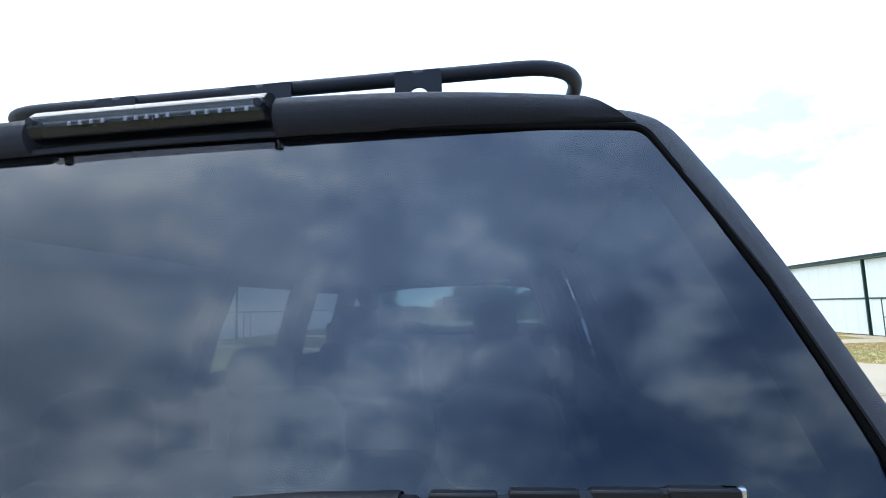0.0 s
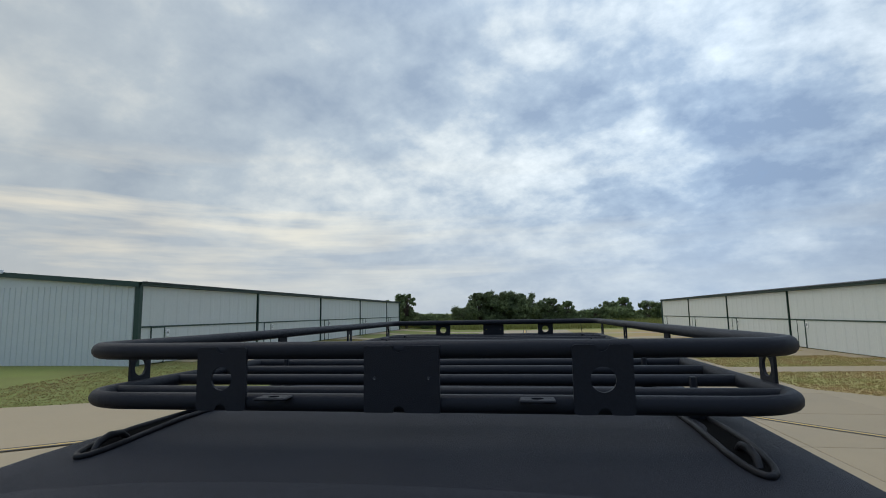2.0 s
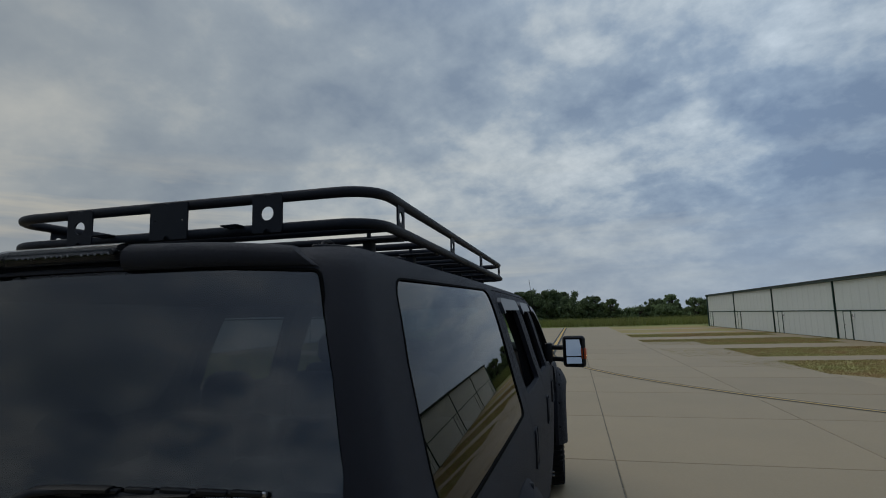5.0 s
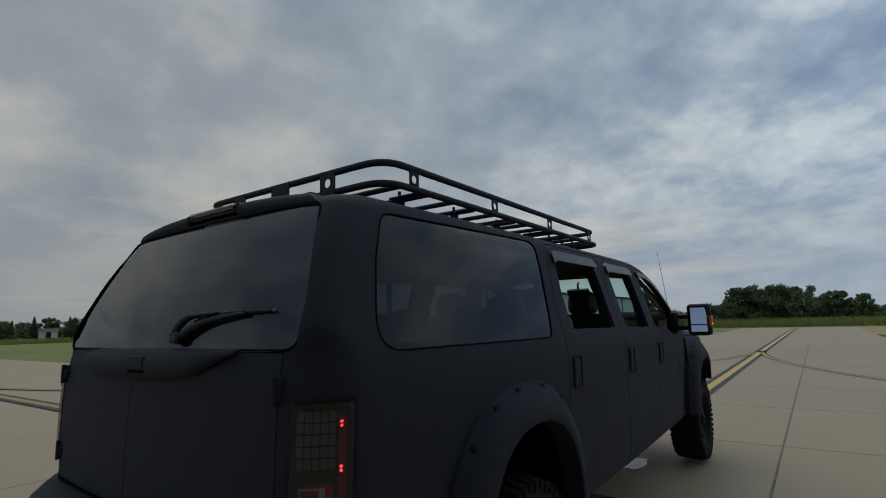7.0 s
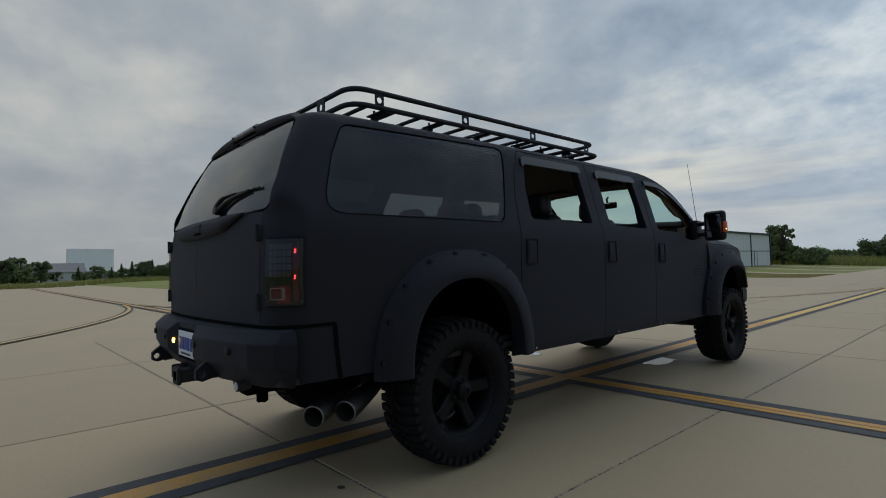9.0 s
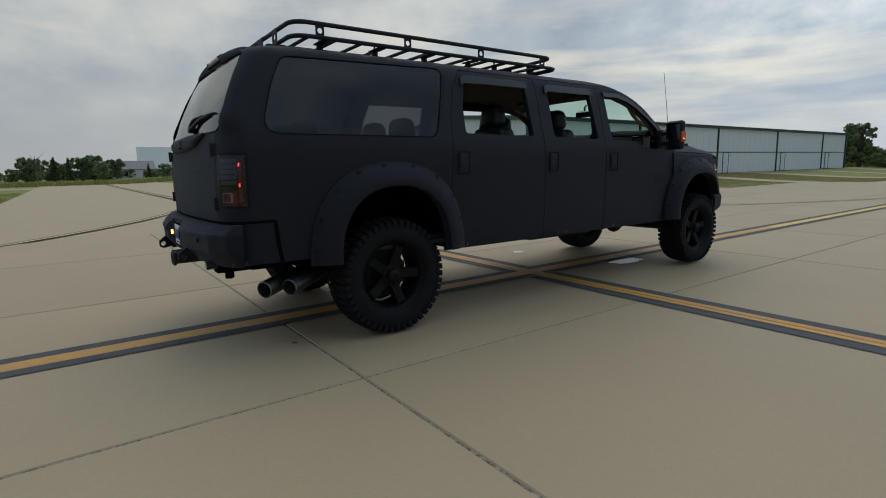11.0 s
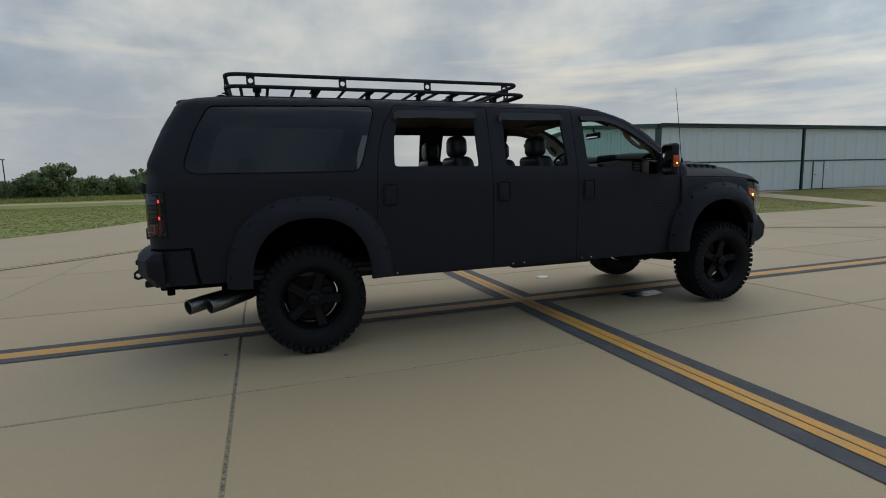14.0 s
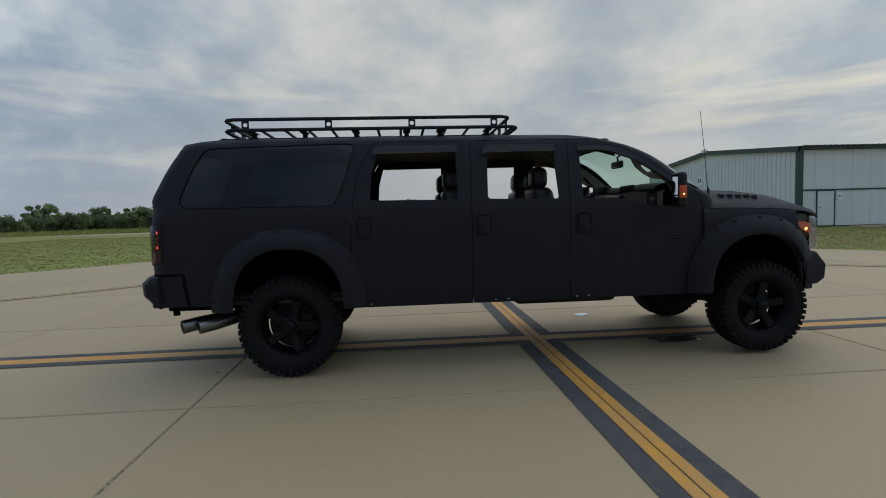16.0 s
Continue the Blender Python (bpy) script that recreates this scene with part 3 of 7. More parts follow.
def hangar(name, side, posts, label, signs):
    """A long low row of hangars: bi-fold doors towards the taxilane, ribbed end wall, shallow gable roof."""
    x = side * 16.3
    base, eave, ridge, deep = (0.40, 3.92, 4.55, 14.0) if side < 0 else (0.04, 3.50, 4.13, 14.0)
    up = base - 0.40
    y0, y1 = posts[0], posts[-1]
    e = thing(name, label, "hangar", "hangars")
    back = x + side * deep
    for end, yy in ((-1, y0), (1, y1)):
        bm = bmesh.new()
        xs = sorted((x, back))
        ribbed(bm, (xs[0], yy), (xs[1], yy), base - 0.3, eave - 0.02, out=(0, end))
        mid = (x + back) / 2
        for o, zz in ((0.0, 0),):
            a, b, c = bm.verts.new((xs[0], yy, eave - 0.02)), bm.verts.new((xs[1], yy, eave - 0.02)), bm.verts.new((mid, yy, ridge - 0.02))
            bm.faces.new((a, b, c))
        part("end_wall", bm, M_SHEET, e)
    bm = bmesh.new()
    ribbed(bm, (back, y0), (back, y1), base - 0.3, eave - 0.02, out=(side, 0))
    part("back_wall", bm, M_SHEET, e)
    bm = bmesh.new()
    o = side * 0.12
    loft(bm, [[(x - o * 2, y, eave), ((x + back) / 2, y, ridge), (back + o, y, eave)] for y in (y0 - 0.15, y1 + 0.15)])
    loft(bm, [[(x - o * 2, y, eave + 0.06), ((x + back) / 2, y, ridge + 0.06), (back + o, y, eave + 0.06)] for y in (y0 - 0.15, y1 + 0.15)])
    part("roof", bm, M_ROOF, e)
    for yy, s in ((y0, -1), (y1, 1)):
        bm = bmesh.new()
        loft(bm, [[(px, yy + s * d, pz + h) for px, pz in ((x - o, eave), ((x + back) / 2, ridge), (back, eave))] for d, h in ((0.0, -0.16), (0.17, -0.16), (0.17, 0.07), (0.0, 0.07))])
        part("gable_trim", bm, M_GREEN, e)
    bm = bmesh.new()
    box(bm, *sorted((x - o * 1.6, x + o * 0.4)), y0 - 0.1, y1 + 0.1, eave - 0.08, eave + 0.07)
    part("eave_trim", bm, M_GREEN, e)
    bm = bmesh.new()
    n = int((y1 - y0) / 0.28)
    for k in range(n):
        yy = y0 + (k + 0.5) * (y1 - y0) / n
        box(bm, *sorted((x - o * 2.2, x - o * 0.5)), yy - 0.055, yy + 0.055, eave + 0.065, eave + 0.098)
    part("roof_rib_end", bm, M_ROOF, e)["kind"] = "stuff"
    for yy in (y0, y1):
        bm = bmesh.new()
        box(bm, *sorted((x - o * 0.9, x + o * 1.1)), yy - 0.08 if yy == y0 else yy - 0.11, yy + 0.11 if yy == y0 else yy + 0.08, base - 0.3, eave - 0.05)
        part("corner_trim", bm, M_GREEN, e)
    for k in range(len(posts) - 1):
        a, b = posts[k] + 0.14, posts[k + 1] - 0.14
        bay = posts[k + 1] - posts[k]
        door = thing("bifold_door", "", "", at=(0, 0, 0))
        door.parent = e
        for lo, hi, nm in ((base + 0.03, up + 2.02, "lower_leaf"), (up + 2.06, eave - 0.10, "upper_leaf")):
            bm = bmesh.new()
            ribbed(bm, (x, a), (x, b), lo, hi, pitch=0.9, depth=0.015, out=(-side, 0))
            part(nm, bm, M_SHEET, door)
        bm = bmesh.new()
        box(bm, *sorted((x - side * 0.035, x + side * 0.05)), a, b, up + 2.005, up + 2.075)
        part("hinge_rail", bm, M_GREEN, door)
        if k:
            bm = bmesh.new()
            box(bm, *sorted((x - side * 0.06, x + side * 0.08)), a - (0.20 if side < 0 else 0.165), a - (0.08 if side < 0 else 0.115), base - 0.3, eave - 0.08)
            part("post", bm, M_GREEN, e)
        d0 = a + (0.66 if side < 0 else bay * 0.80)
        wd = thing("walk_door", "", "")
        wd.parent = e
        bm = bmesh.new()
        box(bm, *sorted((x - side * 0.045, x)), d0 + 0.05, d0 + 0.85, base + 0.06, up + 1.98, 0.008, 1)
        part("leaf", bm, M_SHEET, wd)
        bm = bmesh.new()
        for f in ((d0, d0 + 0.045, base, up + 2.03), (d0 + 0.855, d0 + 0.90, base, up + 2.03), (d0 + 0.045, d0 + 0.855, up + 1.985, up + 2.03)):
            box(bm, *sorted((x - side * 0.06, x)), *f)
        part("frame", bm, M_GREEN, wd)
        bm = bmesh.new()
        box(bm, *sorted((x - side * 0.10, x - side * 0.045)), d0 + (0.12 if side < 0 else 0.72), d0 + (0.20 if side < 0 else 0.80), up + 1.22, up + 1.26, 0.008, 1)
        part("handle", bm, M_CHROME, wd)
        if k < len(signs):
            bm = bmesh.new()
            ys = d0 + 1.11 if side < 0 else d0 - 0.21
            box(bm, *sorted((x - side * 0.05, x - side * 0.02)), ys - 0.11, ys + 0.11, up + 1.60, up + 1.90)
            sg = part("door_sign", bm, M_SIGN, e)
            if signs[k]:
                letter(signs[k], (x - side * 0.056, ys, up + 1.75), 0.24, -90 if side < 0 else 90, sg)
            else:
                bm = bmesh.new()
                box(bm, *sorted((x - side * 0.056, x - side * 0.051)), ys - 0.05, ys + 0.05, up + 1.67, up + 1.83)
                part("sign_bar", bm, M_DARKINK, sg)
    if side < 0:
        bm = bmesh.new()
        box(bm, -24.15, -23.75, y0 - 0.07, y0 - 0.03, 2.75, 3.2)
        sg = part("number_sign", bm, M_SIGN, e)
        for dx in (-0.09, 0.09):
            bm = bmesh.new()
            box(bm, -23.95 + dx - 0.05, -23.95 + dx + 0.05, y0 - 0.078, y0 - 0.072, 2.85, 3.1)
            part("number_bar", bm, M_DARKINK, sg)
        bm = bmesh.new()
        box(bm, -28.9, -28.5, y0 - 0.2, y0 - 0.03, 1.3, 1.9, 0.02)
        part("meter_box", bm, M_ROOF, e)
        bm = bmesh.new()
        box(bm, -23.5, -23.1, y0 - 0.25, y0 - 0.12, ridge - 0.02, ridge + 0.16, 0.02)
        part("flood_light", bm, M_SIGN, e)
    return e


def letter(text, at, size, turn, parent):
    cu = bpy.data.curves.new("lettering", "FONT")
    cu.body, cu.size, cu.align_x, cu.align_y, cu.extrude = text, size, "CENTER", "CENTER", 0.002
    tmp = new("temp", cu)
    bpy.context.view_layer.update()
    me = bpy.data.meshes.new_from_object(tmp.evaluated_get(bpy.context.evaluated_depsgraph_get()))
    bpy.data.objects.remove(tmp)
    bpy.data.curves.remove(cu)
    me.transform(pose(*at, 90, 0, turn + 180))
    me.materials.append(M_DARKINK)
    ob = new("lettering", me)
    ob.parent = parent
    return ob


hangar("hangar", -1, (18.75, 28.95, 39.1, 49.4, 59.6, 65.8), "long low pale metal hangar with green trim and folding doors", ("A", "C", "", "", ""))
hangar("hangar", 1, (3.8, 13.85, 23.9, 33.9, 43.9, 54.0, 64.2), "long low white metal hangar with dark roof edge and folding doors", ("", "", "B", "", "", ""))
# ---------------------------------------------------------------- the truck
truck = thing("truck", "long matte black six-door lifted truck parked on the taxiway", "truck")

# height, half width, rear end, front end (at the middle of the width)
SLICES = [(0.60, 0.985, -1.20, 3.99), (0.66, 0.998, -1.225, 3.99), (0.80, 1.008, -1.240, 3.99), (0.95, 1.014, -1.247, 3.99), (1.10, 1.018, -1.250, 3.99),
          (1.25, 1.022, -1.248, 3.99), (1.38, 1.022, -1.243, 3.99), (1.46, 1.014, -1.236, 3.99), (1.52, 1.000, -1.226, 3.99), (1.57, 0.985, -1.212, 4.02),
          (1.64, 0.963, -1.192, 3.96), (1.72, 0.940, -1.157, 3.87), (1.80, 0.918, -1.120, 3.77), (1.88, 0.895, -1.080, 3.67), (1.96, 0.870, -1.034, 3.54),
          (2.02, 0.848, -0.995, 3.41), (2.06, 0.832, -0.970, 3.29), (2.095, 0.812, -0.944, 3.16), (2.125, 0.780, -0.890, 3.02), (2.150, 0.722, -0.77, 2.86),
          (2.168, 0.635, -0.60, 2.66), (2.180, 0.520, -0.43, 2.42), (2.187, 0.380, -0.26, 2.1), (2.192, 0.20, -0.05, 1.7)]


def outline(w, rear, front, inset=0.0, zf=0.0, high=0.0):
    """A plan outline of the body: bowed sides, bowed rear and front, rounded corners; counter-clockwise from the middle of the rear."""
    w, rear, front = w - inset, rear + inset, front - inset
    half = []
    rr, rf = min(0.22 - 0.13 * zf, w * 0.8), min(0.10 + 0.06 * zf, w * 0.7)
    bow_r, bow_f = (0.072 - 0.024 * zf - 0.023 * high) * min(1, w / 0.7), 0.13 * zf * min(1, w / 0.7)

    def side(y):
        return w * (1 - (0.030 + (0.032 * high if y < 1.2 else 0)) * ((y - 1.2) / 2.2) ** 2)

    ya, yb = rear + bow_r + rr * 0.75 + 0.04 * zf, front - bow_f - rf
    for k in range(15):                                   # rear edge
        x = (side(ya) - rr) * k / 14
        half.append((x, rear + bow_r * (x / max(w, 0.01)) ** 2))
    x0, y0 = half[-1]
    xs = side(ya)
    for k in range(1, 10):                                 # rear corner
        a = math.pi / 2 * k / 10
        half.append((x0 + (xs - x0) * math.sin(a), y0 + (ya - y0) * (1 - math.cos(a))))
    for k in range(61):
        y = ya + (yb - ya) * k / 60
        half.append((side(y), y))
    xb = side(yb)
    for k in range(1, 8):
        a = math.pi / 2 * k / 8
        half.append((xb - rf * (1 - math.cos(a)), yb + rf * math.sin(a)))
    for k in range(11):
        x = (xb - rf) * (1 - k / 10)
        half.append((x, front - bow_f * (x / max(w, 0.01)) ** 2))
    left = [(-x, y) for x, y in half[-2:0:-1]]
    return half + left


def spline(rows, n):
    """Smooth rows of numbers through the given ones, by a Catmull-Rom curve."""
    out = []
    for k in range(len(rows) - 1):
        p = [np.array(rows[max(0, min(len(rows) - 1, k + j))]) for j in (-1, 0, 1, 2)]
        for j in range(n):
            t = j / n
            out.append(tuple(0.5 * (2 * p[1] + (p[2] - p[0]) * t + (2 * p[0] - 5 * p[1] + 4 * p[2] - p[3]) * t * t + (3 * p[1] - p[0] - 3 * p[2] + p[3]) * t ** 3)))
    return out + [tuple(rows[-1])]


def build_shell(thick=0.03):
    bm = bmesh.new()
    rows = spline(SLICES, 2)
    def ring(row, inset):
        z, w, a, b = row
        return [(x, y, z - inset * smoothstep(2.0, 2.15, z)) for x, y in outline(max(w, 0.05), a, b, inset, smoothstep(1.5, 1.62, z), smoothstep(1.5, 2.06, z))]
    outer, inner = [ring(r, 0) for r in rows], [ring(r, thick) for r in rows]
    loft(bm, outer, closed=True)
    loft(bm, inner, closed=True)
    n = len(outer[0])
    bm.verts.ensure_lookup_table()
    count = len(rows)
    vo = [[bm.verts[r * n + k] for k in range(n)] for r in range(count)]
    vi = [[bm.verts[(count + r) * n + k] for k in range(n)] for r in range(count)]
    for k in range(n):
        j = (k + 1) % n
        bm.faces.new((vo[0][j], vo[0][k], vi[0][k], vi[0][j]))
    bm.faces.new(vo[-1])
    bm.faces.new(vi[-1])
    bmesh.ops.recalc_face_normals(bm, faces=bm.faces)
    return bm


shell = build_shell()


def pane(bm, axis, sign):
    """Marks all but the outer faces of a glass pane as film (second material)."""
    bm.normal_update()
    for f in bm.faces:
        f.material_index = 0 if f.normal[axis] * sign > 0.15 else 1
    return bm


def grown(poly, d):
    """A closed polygon pushed outwards by d."""
    n = len(poly)
    area = sum(poly[k][0] * poly[(k + 1) % n][1] - poly[(k + 1) % n][0] * poly[k][1] for k in range(n))
    s = 1 if area > 0 else -1
    out = []
    for k in range(n):
        p, a, b = Vector(poly[k]), Vector(poly[k - 1]), Vector(poly[(k + 1) % n])
        t = ((p - a).normalized() + (b - p).normalized()).normalized()
        out.append(tuple(p + s * d * Vector((t.y, -t.x))))
    return out


# outlines on the side, as (along, height)
DOORS = [
    rounded([(0.795, 2.095), (0.69, 1.93), (0.63, 1.75), (0.595, 1.55), (0.57, 1.25), (0.575, 0.93), (0.60, 0.60), (0.66, 0.60), (1.655, 0.60), (1.655, 1.40), (1.675, 2.095)],
            [0.05, 0, 0, 0, 0, 0, 0, 0, 0.02, 0, 0.03]),
    rounded([(1.675, 2.095), (1.655, 1.40), (1.655, 0.60), (2.565, 0.60), (2.565, 1.40), (2.595, 2.095)], [0.03, 0, 0.02, 0.02, 0, 0.03]),
    rounded([(2.595, 2.095), (2.565, 1.40), (2.565, 0.60), (3.83, 0.60), (3.84, 1.10), (3.845, 1.45), (3.80, 1.58), (3.63, 1.74), (3.52, 1.84), (3.36, 1.945), (3.17, 2.035), (2.98, 2.095)],
            [0.03, 0, 0.02, 0.02, 0, 0.03, 0.03, 0, 0, 0, 0.05, 0]),
]
WINDOWS = [
    rounded([(0.835, 2.035), (0.765, 1.80), (0.745, 1.56), (1.54, 1.55), (1.535, 2.03)], [0.05, 0, 0.03, 0.03, 0.03], 4),
    rounded([(1.83, 2.03), (1.81, 1.55), (2.475, 1.535), (2.455, 2.02)], [0.03, 0.03, 0.03, 0.03], 4),
    rounded([(2.70, 2.02), (2.70, 1.530), (3.11, 1.518), (3.25, 1.471), (3.38, 1.447), (3.565, 1.44), (3.578, 1.60), (3.555, 1.685), (3.42, 1.79), (3.24, 1.905), (3.08, 1.97), (2.93, 2.015)], [0.03, 0.03, 0.05, 0, 0.05, 0.03, 0, 0.03, 0, 0, 0, 0], 4),
]
QUARTER = rounded([(-0.935, 1.526), (0.435, 1.522), (0.495, 1.66), (0.626, 2.090), (-0.712, 2.066), (-0.818, 1.86)], [0.10, 0.09, 0.03, 0.06, 0.11, 0], 6)
REAR_GLASS = rounded([(-0.865, 1.545), (0.865, 1.545), (0.845, 1.70), (0.792, 1.86), (0.708, 2.068), (0.3, 2.094), (-0.3, 2.094), (-0.708, 2.068), (-0.792, 1.86), (-0.845, 1.70)], [0.07, 0.07, 0, 0, 0.03, 0, 0, 0.03, 0, 0], 5)
WINDSHIELD = rounded([(-0.875, 1.62), (0.875, 1.62), (0.725, 2.085), (-0.725, 2.085)], [0.07, 0.07, 0.09, 0.09], 5)
BARN = [[(-0.805, 0.95), (-0.055, 0.95), (-0.055, 1.538), (-0.805, 1.538)], [(-0.055, 0.95), (0.805, 0.95), (0.805, 1.538), (-0.055, 1.538)]]


def arch(y0, z0, a, b, n=28, power=2.35, low=None):
    pts = []
    for k in range(n + 1):
        t = math.pi * k / n
        c, s = math.cos(t), math.sin(t)
        pts.append((y0 - a * math.copysign(abs(c) ** (2 / power), c), z0 + b * abs(s) ** (2 / power)))
    if low is not None:
        pts = [(pts[0][0], low), *pts, (pts[-1][0], low)]
    return pts


ARCH_R, ARCH_F = arch(0.01, 0.62, 0.50, 0.55, low=0.4), arch(4.36, 0.62, 0.49, 0.54, low=0.4)
SIDES = ((1, "right"), (-1, "left"))


def side_prism(poly, sx, lo=0.45, hi=1.5):
    return prism(poly, *sorted((sx * lo, sx * hi)), "x")


# main body: the shell less doors, glass and wheel arches
cutters = []
for sx, _ in SIDES:
    cutters += [side_prism(grown(d, 0.003), sx) for d in DOORS]
    cutters += [side_prism(grown(QUARTER, 0.002), sx), side_prism(ARCH_R, sx)]
cutters.append(prism(grown(REAR_GLASS, 0.002), -1.6, -0.5, "y"))
cutters.append(prism(WINDSHIELD, 2.7, 4.4, "y"))
for b in BARN:
    cutters.append(prism(grown(b, 0.003), -1.6, -0.9, "y"))
cutters.append(prism([(-1.5, 0.50), (-0.47, 0.50), (-0.47, 0.63), (-0.60, 0.668), (-1.5, 0.668)], -1.3, 1.3, "x"))
part("body", carve(shell, cutters), M_BODY, truck, smooth=38)

for sx, _ in SIDES:
    for k, d in enumerate(DOORS):
        solid = carve(shell, [side_prism(grown(d, -0.003), sx)], "INTERSECT")
        panel = carve(solid, [side_prism(WINDOWS[k], sx)] + ([side_prism(ARCH_R, sx)] if k == 0 else []))
        solid.free()
        door = part("door", panel, M_BODY, truck, smooth=38)
        # rain visor over the window
        top = [p for p in WINDOWS[k]]
        hi = max(p[1] for p in top)
        lo_y, hi_y = min(p[0] for p in top if p[1] > hi - 0.08), max(p[0] for p in top if p[1] > hi - 0.10)
        if k < 2:
            strip = rounded([(lo_y - 0.055, hi - 0.075), (lo_y - 0.04, hi - 0.005), (lo_y + 0.02, hi + 0.02), (hi_y - 0.01, hi + 0.018), (hi_y + 0.02, hi - 0.01), (hi_y + 0.02, hi - 0.045), (lo_y, hi - 0.048)], 0.012, 3)
        else:
            strip = [(2.68, 1.985), (2.68, 2.03), (2.94, 2.03), (3.10, 1.99), (3.26, 1.92), (3.44, 1.80), (3.585, 1.69), (3.57, 1.66), (3.41, 1.775), (3.23, 1.885), (3.07, 1.95), (2.92, 1.985)]
        visor = carve(shell, [side_prism(strip, sx)], "INTERSECT")
        for v in visor.verts:
            v.co.x += sx * 0.022
        part("rain_visor", visor, M_VISOR, door, "glossy dark rain visor", smooth=38)
        # flush pull handle in its cup
        hy, hz = ((0.632, 1.335), (1.705, 1.33), (2.632, 1.322))[k]
        xs = (1.022, 1.025, 1.014)[k]
        bm = bmesh.new()
        box(bm, *sorted((sx * (xs - 0.012), sx * (xs + 0.002))), hy - 0.005, hy + 0.118, hz - 0.105, hz + 0.075, 0.018, 3)
        part("handle_cup", bm, M_BODY, door, smooth=40)
        bm = bmesh.new()
        box(bm, *sorted((sx * (xs - 0.008), sx * (xs + 0.008))), hy + 0.006, hy + 0.060, hz - 0.06, hz + 0.062, 0.007, 2)
        part("handle", bm, M_BODY, door, smooth=40)
        bm = bmesh.new()
        box(bm, *sorted((sx * (xs - 0.006), sx * (xs + 0.0035))), hy + 0.066, hy + 0.108, hz - 0.095, hz - 0.030, 0.006, 2)
        part("handle_recess", bm, M_STEEL, door)
    glass = carve(shell, [side_prism(grown(QUARTER, -0.003), sx)], "INTERSECT")
    for v in glass.verts:
        v.co.x -= sx * 0.004
    part("quarter_window", pane(glass, 0, sx), M_TINT_SIDE, truck, "dark tinted rear side window", smooth=38, mats=(M_TINT_IN,)).visible_shadow = False
    ring = carve(shell, [side_prism(grown(QUARTER, 0.0015), sx), ], "INTERSECT")
    rim = carve(ring, [side_prism(grown(QUARTER, -0.0045), sx)])
    ring.free()
    for v in rim.verts:
        v.co.x += sx * 0.0015
    part("window_seal", rim, M_SEAL, truck, smooth=38)



def glass_y(x, z):
    """The rear window's outer face: one even curve from sill to roof, slightly bowed across."""
    f = (z - 1.545) / 0.545
    return -1.2165 + 0.188 * f + 0.0745 * f * f + (0.050 - 0.018 * f) * (x / 0.9) ** 2


bm = bmesh.new()
sheet = [[(0.95 * (i / 12 - 1), 1.49 + 0.04 * j) for i in range(25)] for j in range(17)]
loft(bm, [[(x, glass_y(x, z), z) for x, z in row] for row in sheet])
loft(bm, [[(x, glass_y(x, z) + 0.008, z) for x, z in row] for row in sheet])
bm.verts.ensure_lookup_table()
rim = [i for i in range(25)] + [25 * j + 24 for j in range(1, 17)] + [16 * 25 + i for i in range(23, -1, -1)] + [25 * j for j in range(15, 0, -1)]
for k, i in enumerate(rim):
    n = rim[(k + 1) % len(rim)]
    bm.faces.new((bm.verts[i], bm.verts[n], bm.verts[n + 425], bm.verts[i + 425]))
bmesh.ops.recalc_face_normals(bm, faces=bm.faces)
glass = carve(bm, [prism(grown(REAR_GLASS, -0.004), -1.6, -0.5, "y")], "INTERSECT")
bm.free()
rear_window = part("rear_window", pane(glass, 1, -1), M_TINT, truck, "dark tinted rear window", smooth=38, mats=(M_TINT_IN,))
rear_window.visible_shadow = False
bm = bmesh.new()
tube(bm, [(x, glass_y(x, z) - 0.001, z) for x, z in grown(REAR_GLASS, 0.0015)], 0.0045, 6, closed=True)
part("rear_window_seal", bm, M_SEAL, truck, smooth=60)
glass = carve(shell, [prism(grown(WINDSHIELD, -0.001), 2.7, 4.4, "y")], "INTERSECT")
part("windshield", pane(glass, 1, 1), M_CLEAR, truck, "greenish clear windshield", smooth=38, mats=(M_CLEAR_IN,)).visible_shadow = False
for b in BARN:
    leaf = part("rear_door", carve(shell, [prism(grown(b, -0.003), -1.6, -0.9, "y")], "INTERSECT"), M_BODY, truck, smooth=38)
    sx = 1 if b[1][0] > 0.5 else -1
    for z in (1.425, 1.075):
        bm = bmesh.new()
        box(bm, *sorted((sx * 0.794, sx * 0.822)), -1.212, -1.17, z - 0.040, z + 0.040, 0.005, 2)
        tube(bm, [(sx * 0.806, -1.215, z - 0.043), (sx * 0.806, -1.215, z + 0.043)], 0.010, 8)
        box(bm, *sorted((sx * 0.778, sx * 0.80)), -1.216, -1.18, z - 0.018, z + 0.018, 0.004, 1)
        part("hinge", bm, M_TRIM, leaf, smooth=40)

def shell_rear(x, z):
    """Where the body's rear face lies at x and that height."""
    row = [float(np.interp(z, [r[0] for r in SLICES], [r[k] for r in SLICES])) for k in (1, 2)]
    return row[1] + (0.072 - 0.024 * smoothstep(1.5, 1.62, z) - 0.023 * smoothstep(1.5, 2.06, z)) * min(1, row[0] / 0.7) * (x / row[0]) ** 2


